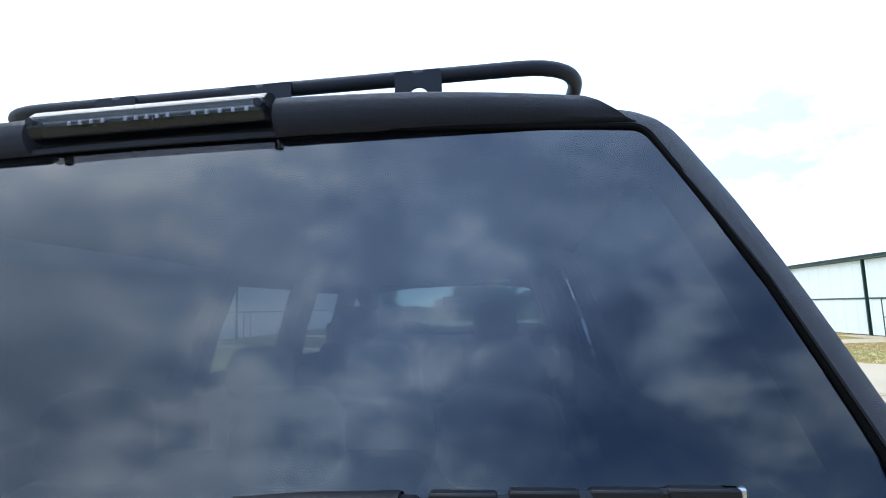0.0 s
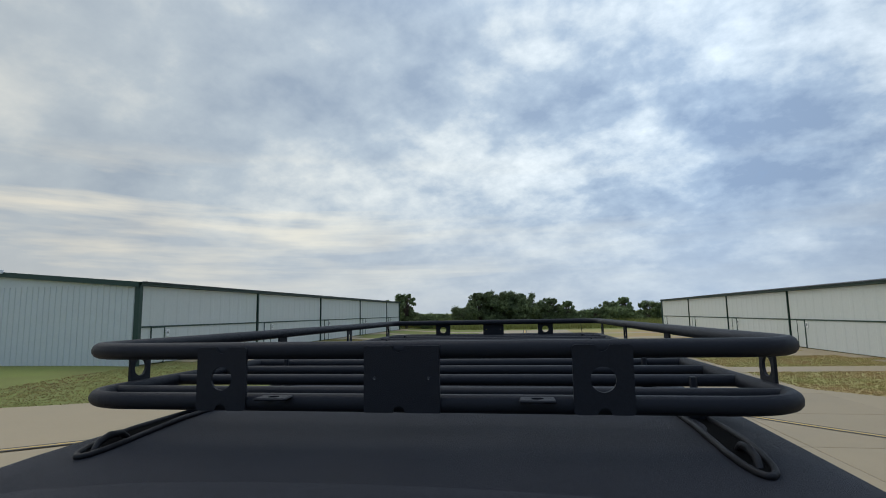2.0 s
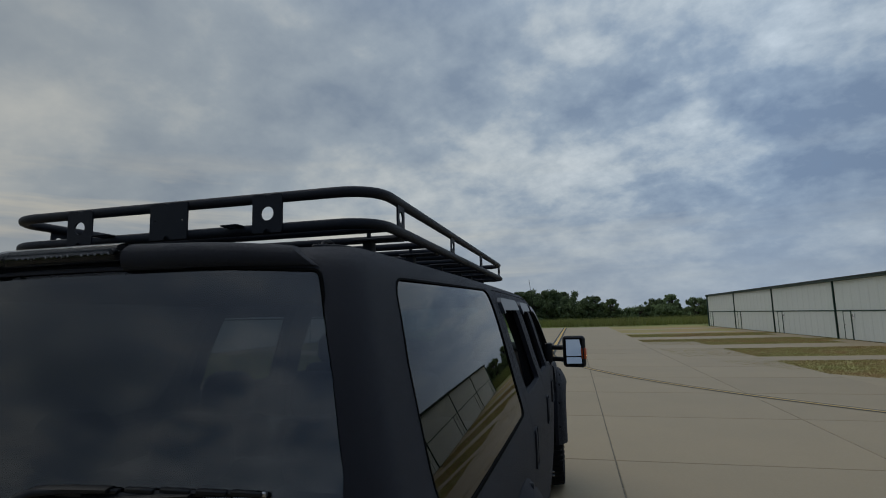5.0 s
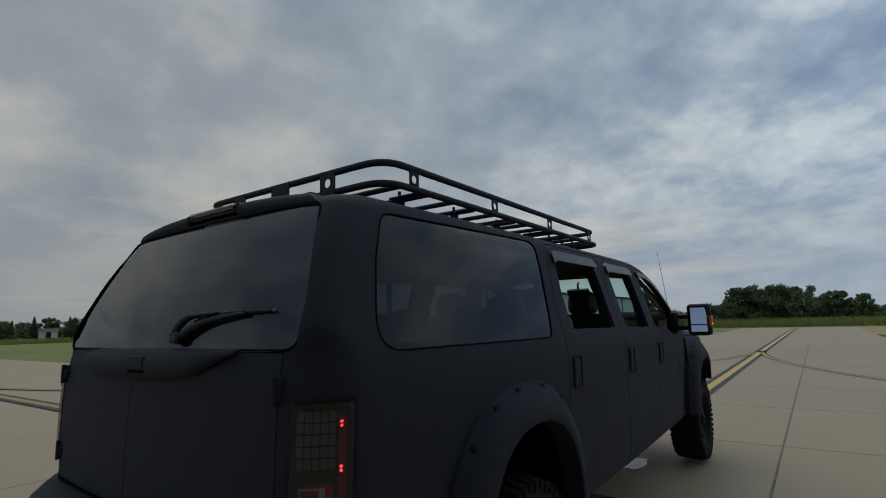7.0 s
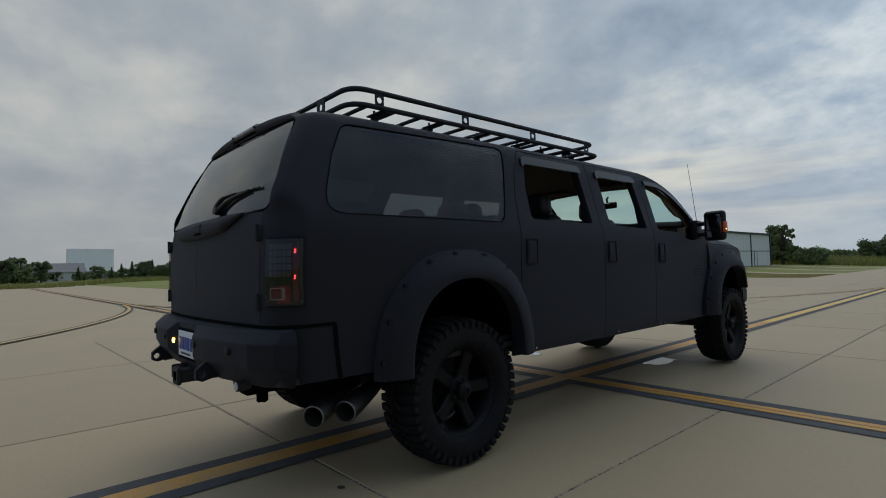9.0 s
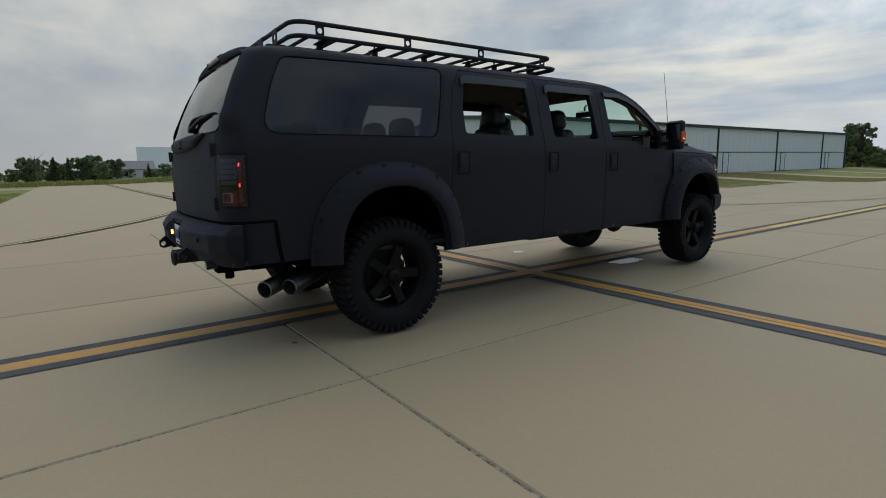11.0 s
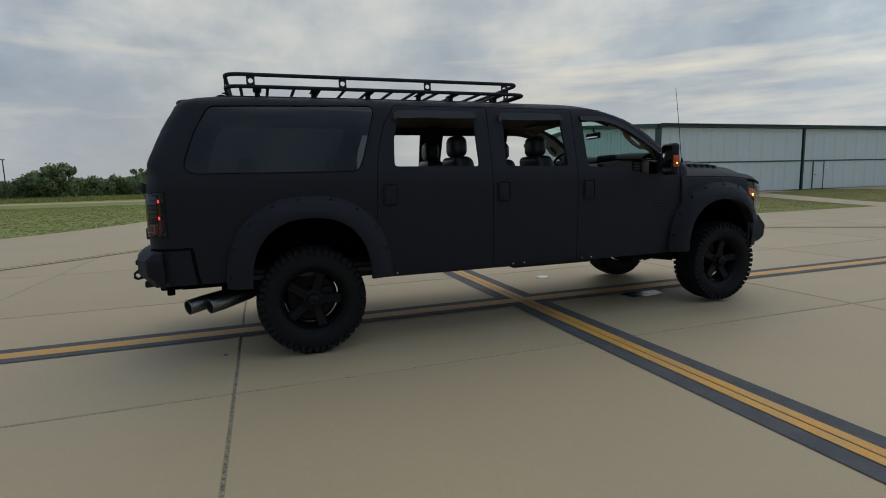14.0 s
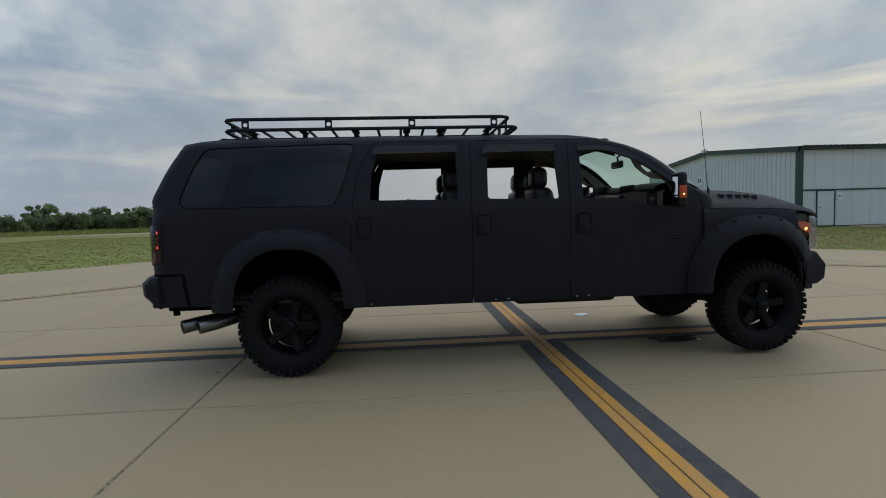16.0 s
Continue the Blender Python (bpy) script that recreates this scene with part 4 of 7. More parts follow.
# handle moulding under the rear glass
bm = bmesh.new()
band = spline([(-0.50, 1.535, 1.49), (-0.46, 1.543, 1.458), (-0.40, 1.548, 1.442), (-0.10, 1.550, 1.435), (0.15, 1.551, 1.438), (0.36, 1.551, 1.455), (0.45, 1.551, 1.485), (0.53, 1.550, 1.515), (0.60, 1.548, 1.535)], 4)
rows = []
for x, hi, lo in band:
    f = (hi - lo) / 2
    mid = (hi + lo) / 2
    y = shell_rear(x, 1.50) + 0.004
    deep = 0.022 * min(1, (hi - lo) / 0.09)
    rows.append([(x, y, hi), (x, y - 0.010 - deep * 0.5, mid + f * 0.8), (x, y - 0.018 - deep, mid + f * 0.25), (x, y - 0.020 - deep, mid - f * 0.45), (x, y - 0.018 - deep * 0.4, mid - f * 0.9), (x, y, lo)])
loft(bm, rows, cap=True)
bmesh.ops.recalc_face_normals(bm, faces=bm.faces)
garnish = part("rear_handle_moulding", bm, M_BODY, truck, smooth=50)
# black bead paints the shadow line along the moulding's lower edge
bm = bmesh.new()
tube(bm, [(x, shell_rear(x, 1.50) - 0.003, lo - 0.001) for x, hi, lo in band], 0.0045, 6)
part("moulding_gap", bm, M_SEAL, garnish, smooth=60)
# no hollow here: a raised black strip paints the shade of the hand pocket
bm = bmesh.new()
box(bm, -0.035, 0.095, -1.2678, -1.24, 1.460, 1.474, 0.003, 2)
part("handle_pocket", bm, M_SEAL, garnish, smooth=40)
bm = bmesh.new()
box(bm, -0.05, 0.085, -1.2695, -1.24, 1.475, 1.524, 0.006, 3)
part("handle", bm, M_BODY, garnish, smooth=40)

# header above the rear glass, from the roof's edge to a blunt lip, with the brake light in it
# along, height, half length at that level
HEADER = [(-0.930, 2.088, 0.704), (-0.956, 2.0925, 0.704), (-0.963, 2.097, 0.702), (-0.970, 2.108, 0.690), (-0.973, 2.120, 0.675), (-0.970, 2.135, 0.655), (-0.960, 2.147, 0.638), (-0.942, 2.156, 0.625),
          (-0.915, 2.161, 0.613), (-0.87, 2.164, 0.600), (-0.82, 2.163, 0.588), (-0.775, 2.159, 0.580), (-0.765, 2.155, 0.578), (-0.765, 2.12, 0.575), (-0.90, 2.07, 0.690)]
POCKET = [(-0.955, 2.101), (-0.938, 2.104), (-0.936, 2.118), (-0.936, 2.132), (-0.936, 2.146), (-0.935, 2.159)]   # takes the place of six points where the lamp sits
bm = bmesh.new()
rows = []
for u in sorted({k / 24 for k in range(-24, 25)} | {-0.2696, -0.2682, 0.2882, 0.2896}):
    xx, line = u * 0.704, list(HEADER)
    if -0.1889 < xx < 0.2030:
        line[2:8] = [(y, z, w) for (y, z), (_, _, w) in zip(POCKET, HEADER[2:8])]
    rows.append([(xx if abs(xx) < 0.4 else math.copysign(0.4 + (abs(xx) - 0.4) * (w - 0.4) / 0.304, xx),
                  y + 0.022 * u * u * (1 if y < -0.8 else -1.6), z - (0.018 if z < 2.1 else 0.026) * abs(u) ** 2.2) for y, z, w in line])
loft(bm, rows, closed=True, cap=True)
bmesh.ops.recalc_face_normals(bm, faces=bm.faces)
spoiler = part("spoiler", bm, M_BODY, truck, smooth=42)
bm = bmesh.new()
for x0, x1 in ((-0.60, -0.02), (0.0, 0.206)):
    box(bm, x0, x1, -0.9535, -0.93, 2.076, 2.0885, 0.003, 1)
part("header_seal", bm, M_SEAL, spoiler)
lens_line = [(-0.955, 2.109), (-0.966, 2.112), (-0.973, 2.120), (-0.975, 2.131), (-0.972, 2.143), (-0.963, 2.153), (-0.949, 2.159), (-0.937, 2.160), (-0.937, 2.110)]
lamp = part("brake_light", prism(rounded(lens_line, 0.004, 2), -0.179, 0.193, "x"), M_LAMP, truck, "smoked clear high brake light bar", smooth=35)
lamp.visible_shadow = False
bm = bmesh.new()
loft(bm, [[(-0.178, y, z), (0.192, y, z)] for y, z in ((-0.962, 2.113), (-0.947, 2.118), (-0.947, 2.136), (-0.940, 2.156))])
part("lamp_back", bm, M_DASH, lamp)
bm = bmesh.new()
box(bm, -0.172, 0.187, -0.955, -0.944, 2.138, 2.141)
part("reflector", bm, M_TIP, lamp)
for first, step, count in ((-0.122, 0.0185, 4), (-0.029, 0.017, 5), (0.079, 0.0205, 5)):
    for k in range(count):
        bm = bmesh.new()
        x = first + step * k
        box(bm, x - 0.0035, x + 0.0035, -0.962, -0.950, 2.130, 2.137, 0.001, 1)
        part("diode", bm, M_CHROME, lamp)
for x in (-0.172, 0.186):
    bm = bmesh.new()
    tube(bm, [(x, -0.978, 2.134), (x, -0.965, 2.137)], [0.0065, 0.0065], 12)
    tube(bm, [(x, -0.9785, 2.134), (x, -0.9782, 2.134)], [0.003, 0.003], 6)
    part("screw", bm, M_STEEL, lamp)

# rear wiper
def on_glass(x, z, off):
    return (x, glass_y(x, z) - off, z)


def strap(bm, line):
    """A flat-backed arm on the glass along (across, height, half width, stand-off)."""
    rows = []
    for k, (x, z, w, o) in enumerate(line):
        a, b = line[max(k - 1, 0)], line[min(k + 1, len(line) - 1)]
        d = Vector((b[0] - a[0], 0, b[1] - a[1])).normalized()
        n, c = Vector((-d.z, 0, d.x)), Vector(on_glass(x, z, o))
        rows.append([tuple(c + n * f * w + Vector((0, h, 0))) for f, h in ((1, 0.010), (0.9, -0.002), (0.5, -0.008), (-0.5, -0.008), (-0.9, -0.002), (-1, 0.010))])
    loft(bm, rows, closed=True, cap=True)
    bmesh.ops.recalc_face_normals(bm, faces=bm.faces)


DROP = -0.014
bm = bmesh.new()
tube(bm, [on_glass(0.240, 1.603 + DROP, -0.004), on_glass(0.240, 1.603 + DROP, 0.030), on_glass(0.240, 1.604 + DROP, 0.038)], [0.024, 0.024, 0.014], 12)
wiper = part("rear_wiper", bm, M_WIPER, truck, "black rear wiper", smooth=40)
bm = bmesh.new()
strap(bm, [(x, z + DROP, w, o) for x, z, w, o in ((0.222, 1.590, 0.012, 0.026), (0.214, 1.612, 0.017, 0.031), (0.222, 1.640, 0.017, 0.032), (0.243, 1.668, 0.014, 0.029), (0.272, 1.681, 0.010, 0.024), (0.33, 1.686, 0.007, 0.020), (0.42, 1.688, 0.005, 0.018))])
part("arm_cover", bm, M_WIPER, wiper, smooth=50)
bm = bmesh.new()
strap(bm, [(x, z + DROP, w, o) for x, z, w, o in ((0.238, 1.594, 0.012, 0.024), (0.262, 1.612, 0.016, 0.024), (0.295, 1.632, 0.016, 0.022), (0.345, 1.651, 0.014, 0.020), (0.42, 1.667, 0.011, 0.018), (0.50, 1.677, 0.008, 0.016), (0.58, 1.683, 0.005, 0.014))])
part("arm", bm, M_WIPER, wiper, smooth=50)
bm = bmesh.new()
tube(bm, [on_glass(x, z + DROP, 0.007) for x, z in ((0.29, 1.662), (0.40, 1.674), (0.52, 1.683), (0.62, 1.687), (0.712, 1.688))], [0.006, 0.007, 0.007, 0.006, 0.004], 6)
part("blade", bm, M_WIPER, wiper, smooth=40)
for x, z in ((0.335, 1.678), (0.405, 1.685), (0.475, 1.688), (0.545, 1.689), (0.615, 1.689), (0.68, 1.689)):
    bm = bmesh.new()
    c = on_glass(x, z + DROP, 0.011)
    box(bm, x - 0.030, x + 0.030, c[1] - 0.005, c[1] + 0.008, z + DROP - 0.005, z + DROP + 0.004, 0.002, 1)
    part("blade_clip", bm, M_WIPER, wiper, smooth=40)
bm = bmesh.new()
c = on_glass(0.708, 1.688 + DROP, 0.010)
box(bm, 0.694, 0.716, c[1] - 0.004, c[1] + 0.006, 1.683 + DROP, 1.693 + DROP, 0.002, 1)
part("blade_end", bm, M_CHROME, wiper, "bare metal blade end")

# ------------------------------------------------ front clip
def hood_z(y):
    return float(np.interp(y, [3.75, 3.95, 4.42, 4.79, 5.05, 5.17, 5.22], [1.60, 1.592, 1.575, 1.525, 1.455, 1.40, 1.33]))


def seam_z(y):
    return float(np.interp(y, [3.75, 4.2, 4.6, 4.92, 5.2], [1.41, 1.402, 1.385, 1.35, 1.27]))


def half_width(y):
    return float(np.interp(y, [3.75, 3.9, 4.4, 4.75, 4.95, 5.08, 5.16, 5.2], [0.990, 0.992, 1.0, 0.985, 0.955, 0.90, 0.80, 0.72]))


def hood_row(y):
    zt, zs, w = hood_z(y), seam_z(y), half_width(y) - 0.012
    prof = [(0, zt - 0.01), (0.16, zt), (0.40, zt + 0.012), (0.52, zt + 0.006), (0.58, zt - 0.016), (0.70, zt - 0.034), (0.82, zt * 0.6 + zs * 0.4 - 0.02), (0.92, zs + 0.055), (0.972, zs + 0.022), (0.995, zs + 0.004), (0.985, zs + 0.002), (0.9, zs - 0.01)]
    return [(x * w, y, z) for x, z in prof]


def both(bm, rows):
    loft(bm, rows)
    loft(bm, [[(-x, y, z) for x, y, z in r] for r in rows])
    bmesh.ops.remove_doubles(bm, verts=bm.verts, dist=1e-5)
    bmesh.ops.recalc_face_normals(bm, faces=bm.faces)


ys = [3.80, 3.9, 4.0, 4.1, 4.2, 4.3, 4.4, 4.5, 4.6, 4.7, 4.8, 4.9, 5.0, 5.06, 5.11, 5.15, 5.18, 5.20]
bm = bmesh.new()
both(bm, [hood_row(y) for y in ys])
hood = part("hood", bm, M_BODY, truck, smooth=45)
for sx in (-1, 1):
    for k in range(5):
        y = 4.15 + 0.085 * k
        bm = bmesh.new()
        box(bm, *sorted((sx * 0.60, sx * 0.78)), y, y + 0.040, hood_z(y) - 0.085, hood_z(y) - 0.041, 0.008, 2, None)
        part("hood_louvre", bm, M_TRIM, hood, smooth=40)

for sx, _ in SIDES:
    bm = bmesh.new()
    rows = []
    for y in np.linspace(3.852, 5.0, 24):
        w, zs = half_width(y), seam_z(y)
        outer = [(w * 0.90, zs - 0.012), (w * 0.985, zs - 0.003), (w * 0.998, zs - 0.02), (w * 1.010, zs - 0.12), (w * 1.014, 1.12), (w * 1.008, 0.85), (w * 0.99, 0.60)]
        inner = [(x - 0.03, z - (0.03 if z > 1.2 else 0)) for x, z in outer[::-1]]
        rows.append([(sx * x, y, z) for x, z in outer + inner])
    loft(bm, rows, closed=True, cap=True)
    bmesh.ops.recalc_face_normals(bm, faces=bm.faces)
    lamp_cut = side_prism([(4.775, 1.40), (4.80, 1.22), (4.85, 1.10), (4.90, 0.94), (5.2, 0.94), (5.2, 1.40)], sx, 0.3)
    fender = part("front_fender", carve(bm, [side_prism(ARCH_F, sx), lamp_cut]), M_BODY, truck, smooth=40)
    bm.free()
    bm = bmesh.new()
    for k in range(4):
        box(bm, *sorted((sx * 0.960, sx * 0.9895)), 3.49, 3.66, 1.165 - 0.030 * k, 1.180 - 0.030 * k, 0.003, 1)
    part("side_badge", bm, M_BODY, truck)
    # headlight
    rows = []
    for f in np.linspace(0, 1, 9):
        y = 4.785 + 0.33 * f
        x = half_width(y) * 1.005 - 0.02 * f
        rows.append([(sx * (x + dx), y + dy, z) for dx, dy, z in ((-0.06, 0, seam_z(y) - 0.02), (0.0, 0, seam_z(y) - 0.03), (0.006, 0, 1.20), (0.004, 0, 1.23 - 0.24 * smoothstep(0, 0.5, f)), (-0.06, 0, 1.22 - 0.24 * smoothstep(0, 0.5, f)))])
    bm = bmesh.new()
    loft(bm, rows, closed=True, cap=True)
    bmesh.ops.recalc_face_normals(bm, faces=bm.faces)
    light = part("headlight", bm, M_HEADGLASS, truck, "clear headlight with amber corner", smooth=40)
    light.visible_shadow = False
    bm = bmesh.new()
    loft(bm, [[(p[0] - sx * 0.016, p[1], p[2] + dz) for p, dz in zip(r, (-0.006, -0.006, 0, 0.006, 0.006))] for r in rows[:4]], closed=True, cap=True)
    bmesh.ops.recalc_face_normals(bm, faces=bm.faces)
    part("lamp_housing", bm, M_TRIM, light, smooth=40)
    bm = bmesh.new()
    loft(bm, [[(p[0] - sx * 0.018, p[1], p[2] + dz) for p, dz in zip(r, (-0.008, -0.008, 0, 0.008, 0.008))] for r in rows[4:-1]], closed=True, cap=True)
    bmesh.ops.recalc_face_normals(bm, faces=bm.faces)
    part("lamp_bowl", bm, M_CHROME, light, smooth=40)
    bm = bmesh.new()
    loft(bm, [[(p[0] - sx * 0.012, p[1], min(max(p[2], lo), hi)) for p in (r[1], r[2], r[3])] for r, lo, hi in zip(rows[:5], (1.20, 1.19, 1.175, 1.155, 1.13), (1.262, 1.262, 1.258, 1.25, 1.235))])
    part("corner_lamp", bm, M_AMBERLENS, light)
    bm = bmesh.new()
    bmesh.ops.create_icosphere(bm, subdivisions=2, radius=0.013, matrix=Matrix.Translation((sx * 0.952, 4.90, 1.185)))
    part("bulb", bm, M_AMBER_HOT, light)
    bm = bmesh.new()
    box(bm, *sorted((sx * 0.70, sx * 0.895)), 4.95, 5.06, 1.02, 1.31, 0.03, 2)
    part("reflector", bm, M_CHROME, light, smooth=40)

# grille between the headlights
bm = bmesh.new()
box(bm, -0.72, 0.72, 5.06, 5.16, 0.93, 1.35, 0.04, 3)
for z in (1.02, 1.12, 1.22):
    box(bm, -0.66, 0.66, 5.14, 5.19, z, z + 0.05, 0.012, 2)
part("grille", bm, M_TRIM, truck, smooth=40)


def plate_bumper(name, plan, levels, mat, label, sign, notch=None):
    """A welded plate bumper: a bent plan line, with a height profile of (height, how far set back)."""
    bm = bmesh.new()
    line = [(-x, y) for x, y in plan[::-1]] + [p for p in plan if p[0] > 0]
    rows = []
    end = line[0][1]
    for z, back in levels:
        rows.append([(x * (1 - 0.35 * back), sign * max(sign * (y - sign * back), sign * end), z) for x, y in line])
    for z in (levels[-1][0], levels[0][0]):
        rows.append([(x * 0.93, sign * max(sign * (y - sign * 0.22), sign * (end - sign * 0.004)), z) for x, y in line])
    loft(bm, [[r[k] for r in rows] for k in range(len(line))], closed=True, cap=True)
    bmesh.ops.recalc_face_normals(bm, faces=bm.faces)
    bmesh.ops.bevel(bm, geom=[e for e in bm.edges if e.calc_face_angle(0) > 0.2], offset=0.004, segments=2, affect="EDGES")
    if notch:
        bm = carve(bm, [notch])
    return part(name, bm, mat, truck, label, smooth=20)


recess = bmesh.new()
loft(recess, [[(sx * w, y, z) for sx, z in ((-1, lo), (1, lo), (1, hi), (-1, hi))] for y, w, lo, hi in ((-1.42, 0.345, 0.60, 1.0), (-1.372, 0.265, 0.60, 1.0), (-1.316, 0.178, 0.60, 1.0))], closed=True, cap=True)
bmesh.ops.recalc_face_normals(recess, faces=recess.faces)
rear_bumper = plate_bumper("rear_bumper", [(0.0, -1.37), (0.45, -1.37), (0.86, -1.298), (0.990, -1.215), (1.012, -1.105)],
                           [(0.655, 0.10), (0.765, 0.006), (0.880, 0.0), (0.935, 0.055), (0.942, 0.085)], M_BODY, "black welded steel rear bumper", -1, recess)
front_bumper = plate_bumper("front_bumper", [(0.0, 5.42), (0.45, 5.40), (0.86, 5.19), (0.955, 5.11), (0.975, 4.90)],
                            [(0.645, 0.07), (0.70, 0.01), (0.83, 0.0), (0.95, 0.08)], M_BODY, "black welded steel front bumper", 1)
# ------------------------------------------------ flares with their bolts
def flare(y0, sx, front=False):
    n = 30
    rows = []
    outer, inner = arch(y0, 0.62, 0.672, 0.715, n, 2.3), arch(y0, 0.62, 0.478, 0.535, n, 2.35)
    if front:
        outer = [(y if y < y0 else y0 + (y - y0) * 0.93, z) for y, z in outer]
    for k in range(n + 1):
        (oy, oz), (iy, iz) = outer[k], inner[k]
        if front and oy > 4.95:
            continue
        def at(f, x):
            return (sx * x, oy + (iy - oy) * f, oz + (iz - oz) * f)
        xb = 1.006 if not front else half_width(min(oy, 5.0)) * 1.008
        rows.append([at(-0.01, xb - 0.02), at(0.0, xb + 0.012), at(0.06, xb + 0.022), at(0.16, xb + 0.034), at(0.24, xb + 0.052), at(0.6, xb + 0.084), at(0.92, xb + 0.098), at(1.0, xb + 0.092), at(1.0, xb + 0.06), at(0.9, xb - 0.02)])
    bm = bmesh.new()
    loft(bm, rows, closed=True, cap=True)
    bmesh.ops.recalc_face_normals(bm, faces=bm.faces)
    fl = part("wheel_arch_flare", bm, M_BODY, truck, "black bolted wheel arch flare", smooth=40)
    steps = (1, 4, 7.5, 11, 14, 17, 20.5, 24, 27) if not front else (2, 5.5, 9, 12, 15, 18, 21)
    for s in steps:
        k = int(s)
        if k + 1 >= len(rows):
            continue
        p = Vector(rows[k][3]).lerp(Vector(rows[k + 1][3]), s - k)
        bm = bmesh.new()
        tube(bm, [p + Vector((-sx * 0.012, 0, 0)), p + Vector((sx * 0.005, 0, 0)), p + Vector((sx * 0.006, 0, 0)), p + Vector((-sx * 0.002, 0, 0))], [0.019, 0.017, 0.013, 0.012], 10)
        tube(bm, [p + Vector((-sx * 0.002, 0, 0)), p + Vector((sx * 0.007, 0, 0))], 0.009, 6)
        part("bolt", bm, M_WIPER, fl, smooth=40)
    return fl


for sx, _ in SIDES:
    flare(0.015, sx)
    flare(4.365, sx, True)
    # inner wheel wells
    for y0, a in ((0.01, 0.53), (4.36, 0.52)):
        bm = bmesh.new()
        pts = arch(y0, 0.62, a, 0.57, 24)
        loft(bm, [[(sx * 0.45, y, z) for y, z in pts], [(sx * 0.985, y, z) for y, z in pts]])
        loft(bm, [[(sx * 0.46, y, z) for y, z in pts], [(sx * 0.46, y, 0.6) for y, z in pts]])
        part("wheel_well", bm, M_SEAL, truck, smooth=60)


# ------------------------------------------------ wheels
def tyre_mesh():
    bm = bmesh.new()
    R, half = 0.452, 0.150
    prof = [(-0.115, 0.278), (-0.132, 0.286), (-0.152, 0.31), (-0.160, 0.345), (-0.157, 0.385), (-0.150, 0.415), (-0.135, 0.438), (-0.11, 0.447), (-0.05, R), (0.05, R), (0.11, 0.447), (0.135, 0.438), (0.150, 0.415), (0.157, 0.385), (0.160, 0.345), (0.152, 0.31), (0.132, 0.286), (0.115, 0.278), (-0.115, 0.278)]
    lathe(bm, prof, 64)

    def lug(a, u0, u1, r0, r1, w0, w1, twist=0.0):
        """A tread block from u0 to u1 across the tread."""
        vs = []
        for r in (r0, r1):
            for u, w in ((u0, w0), (u1, w1)):
                for s in (-1, 1):
                    ang = a + s * w / 0.46 / 2 + twist * (1 if u == u1 else 0)
                    drop = max(0.0, abs(u) - 0.10) * 0.30
                    rr = r - drop
                    vs.append(bm.verts.new((u, rr * math.cos(ang), rr * math.sin(ang))))
        for f in ((0, 1, 3, 2), (4, 6, 7, 5), (0, 4, 5, 1), (2, 3, 7, 6), (0, 2, 6, 4), (1, 5, 7, 3)):
            bm.faces.new([vs[i] for i in f])

    count = 46
    for k in range(count):
        a = 2 * math.pi * k / count
        for s in (-1, 1):
            o = 0.5 * 2 * math.pi / count if s > 0 else 0
            long = k % 2 == 0
            lug(a + o, s * 0.066, s * (0.158 if long else 0.150), 0.440, 0.4690, 0.034, 0.044)
            lug(a + o + 0.1, s * 0.012, s * 0.060, 0.444, 0.4685, 0.030, 0.040, 0.07)
            # shoulder blocks down the sidewall
            ang = a + o
            vs = []
            for r, x, w in ((0.445, 0.152, 0.036), (0.445, 0.166, 0.033), (0.395 if long else 0.41, 0.153, 0.033), (0.395 if long else 0.41, 0.162, 0.028)):
                for t in (-1, 1):
                    vs.append(bm.verts.new((s * x, r * math.cos(ang + t * w / r / 2), r * math.sin(ang + t * w / r / 2))))
            for f in ((2, 3, 7, 6), (0, 1, 3, 2), (4, 6, 7, 5), (0, 2, 6, 4), (1, 5, 7, 3)):
                bm.faces.new([vs[i] for i in f])
    for s in (-1, 1):                                       # raised lettering band, unreadable
        for k in range(16):
            ang = 2 * math.pi * k / 16 + 0.1
            if k % 8 > 4:
                continue
            vs = []
            for r, x in ((0.350, 0.1615), (0.318, 0.1585)):
                for t in (-1, 1):
                    vs.append(bm.verts.new((s * x, r * math.cos(ang + t * 0.12), r * math.sin(ang + t * 0.12))))
            bm.faces.new((vs[0], vs[1], vs[3], vs[2]))
    bmesh.ops.recalc_face_normals(bm, faces=bm.faces)
    return bm


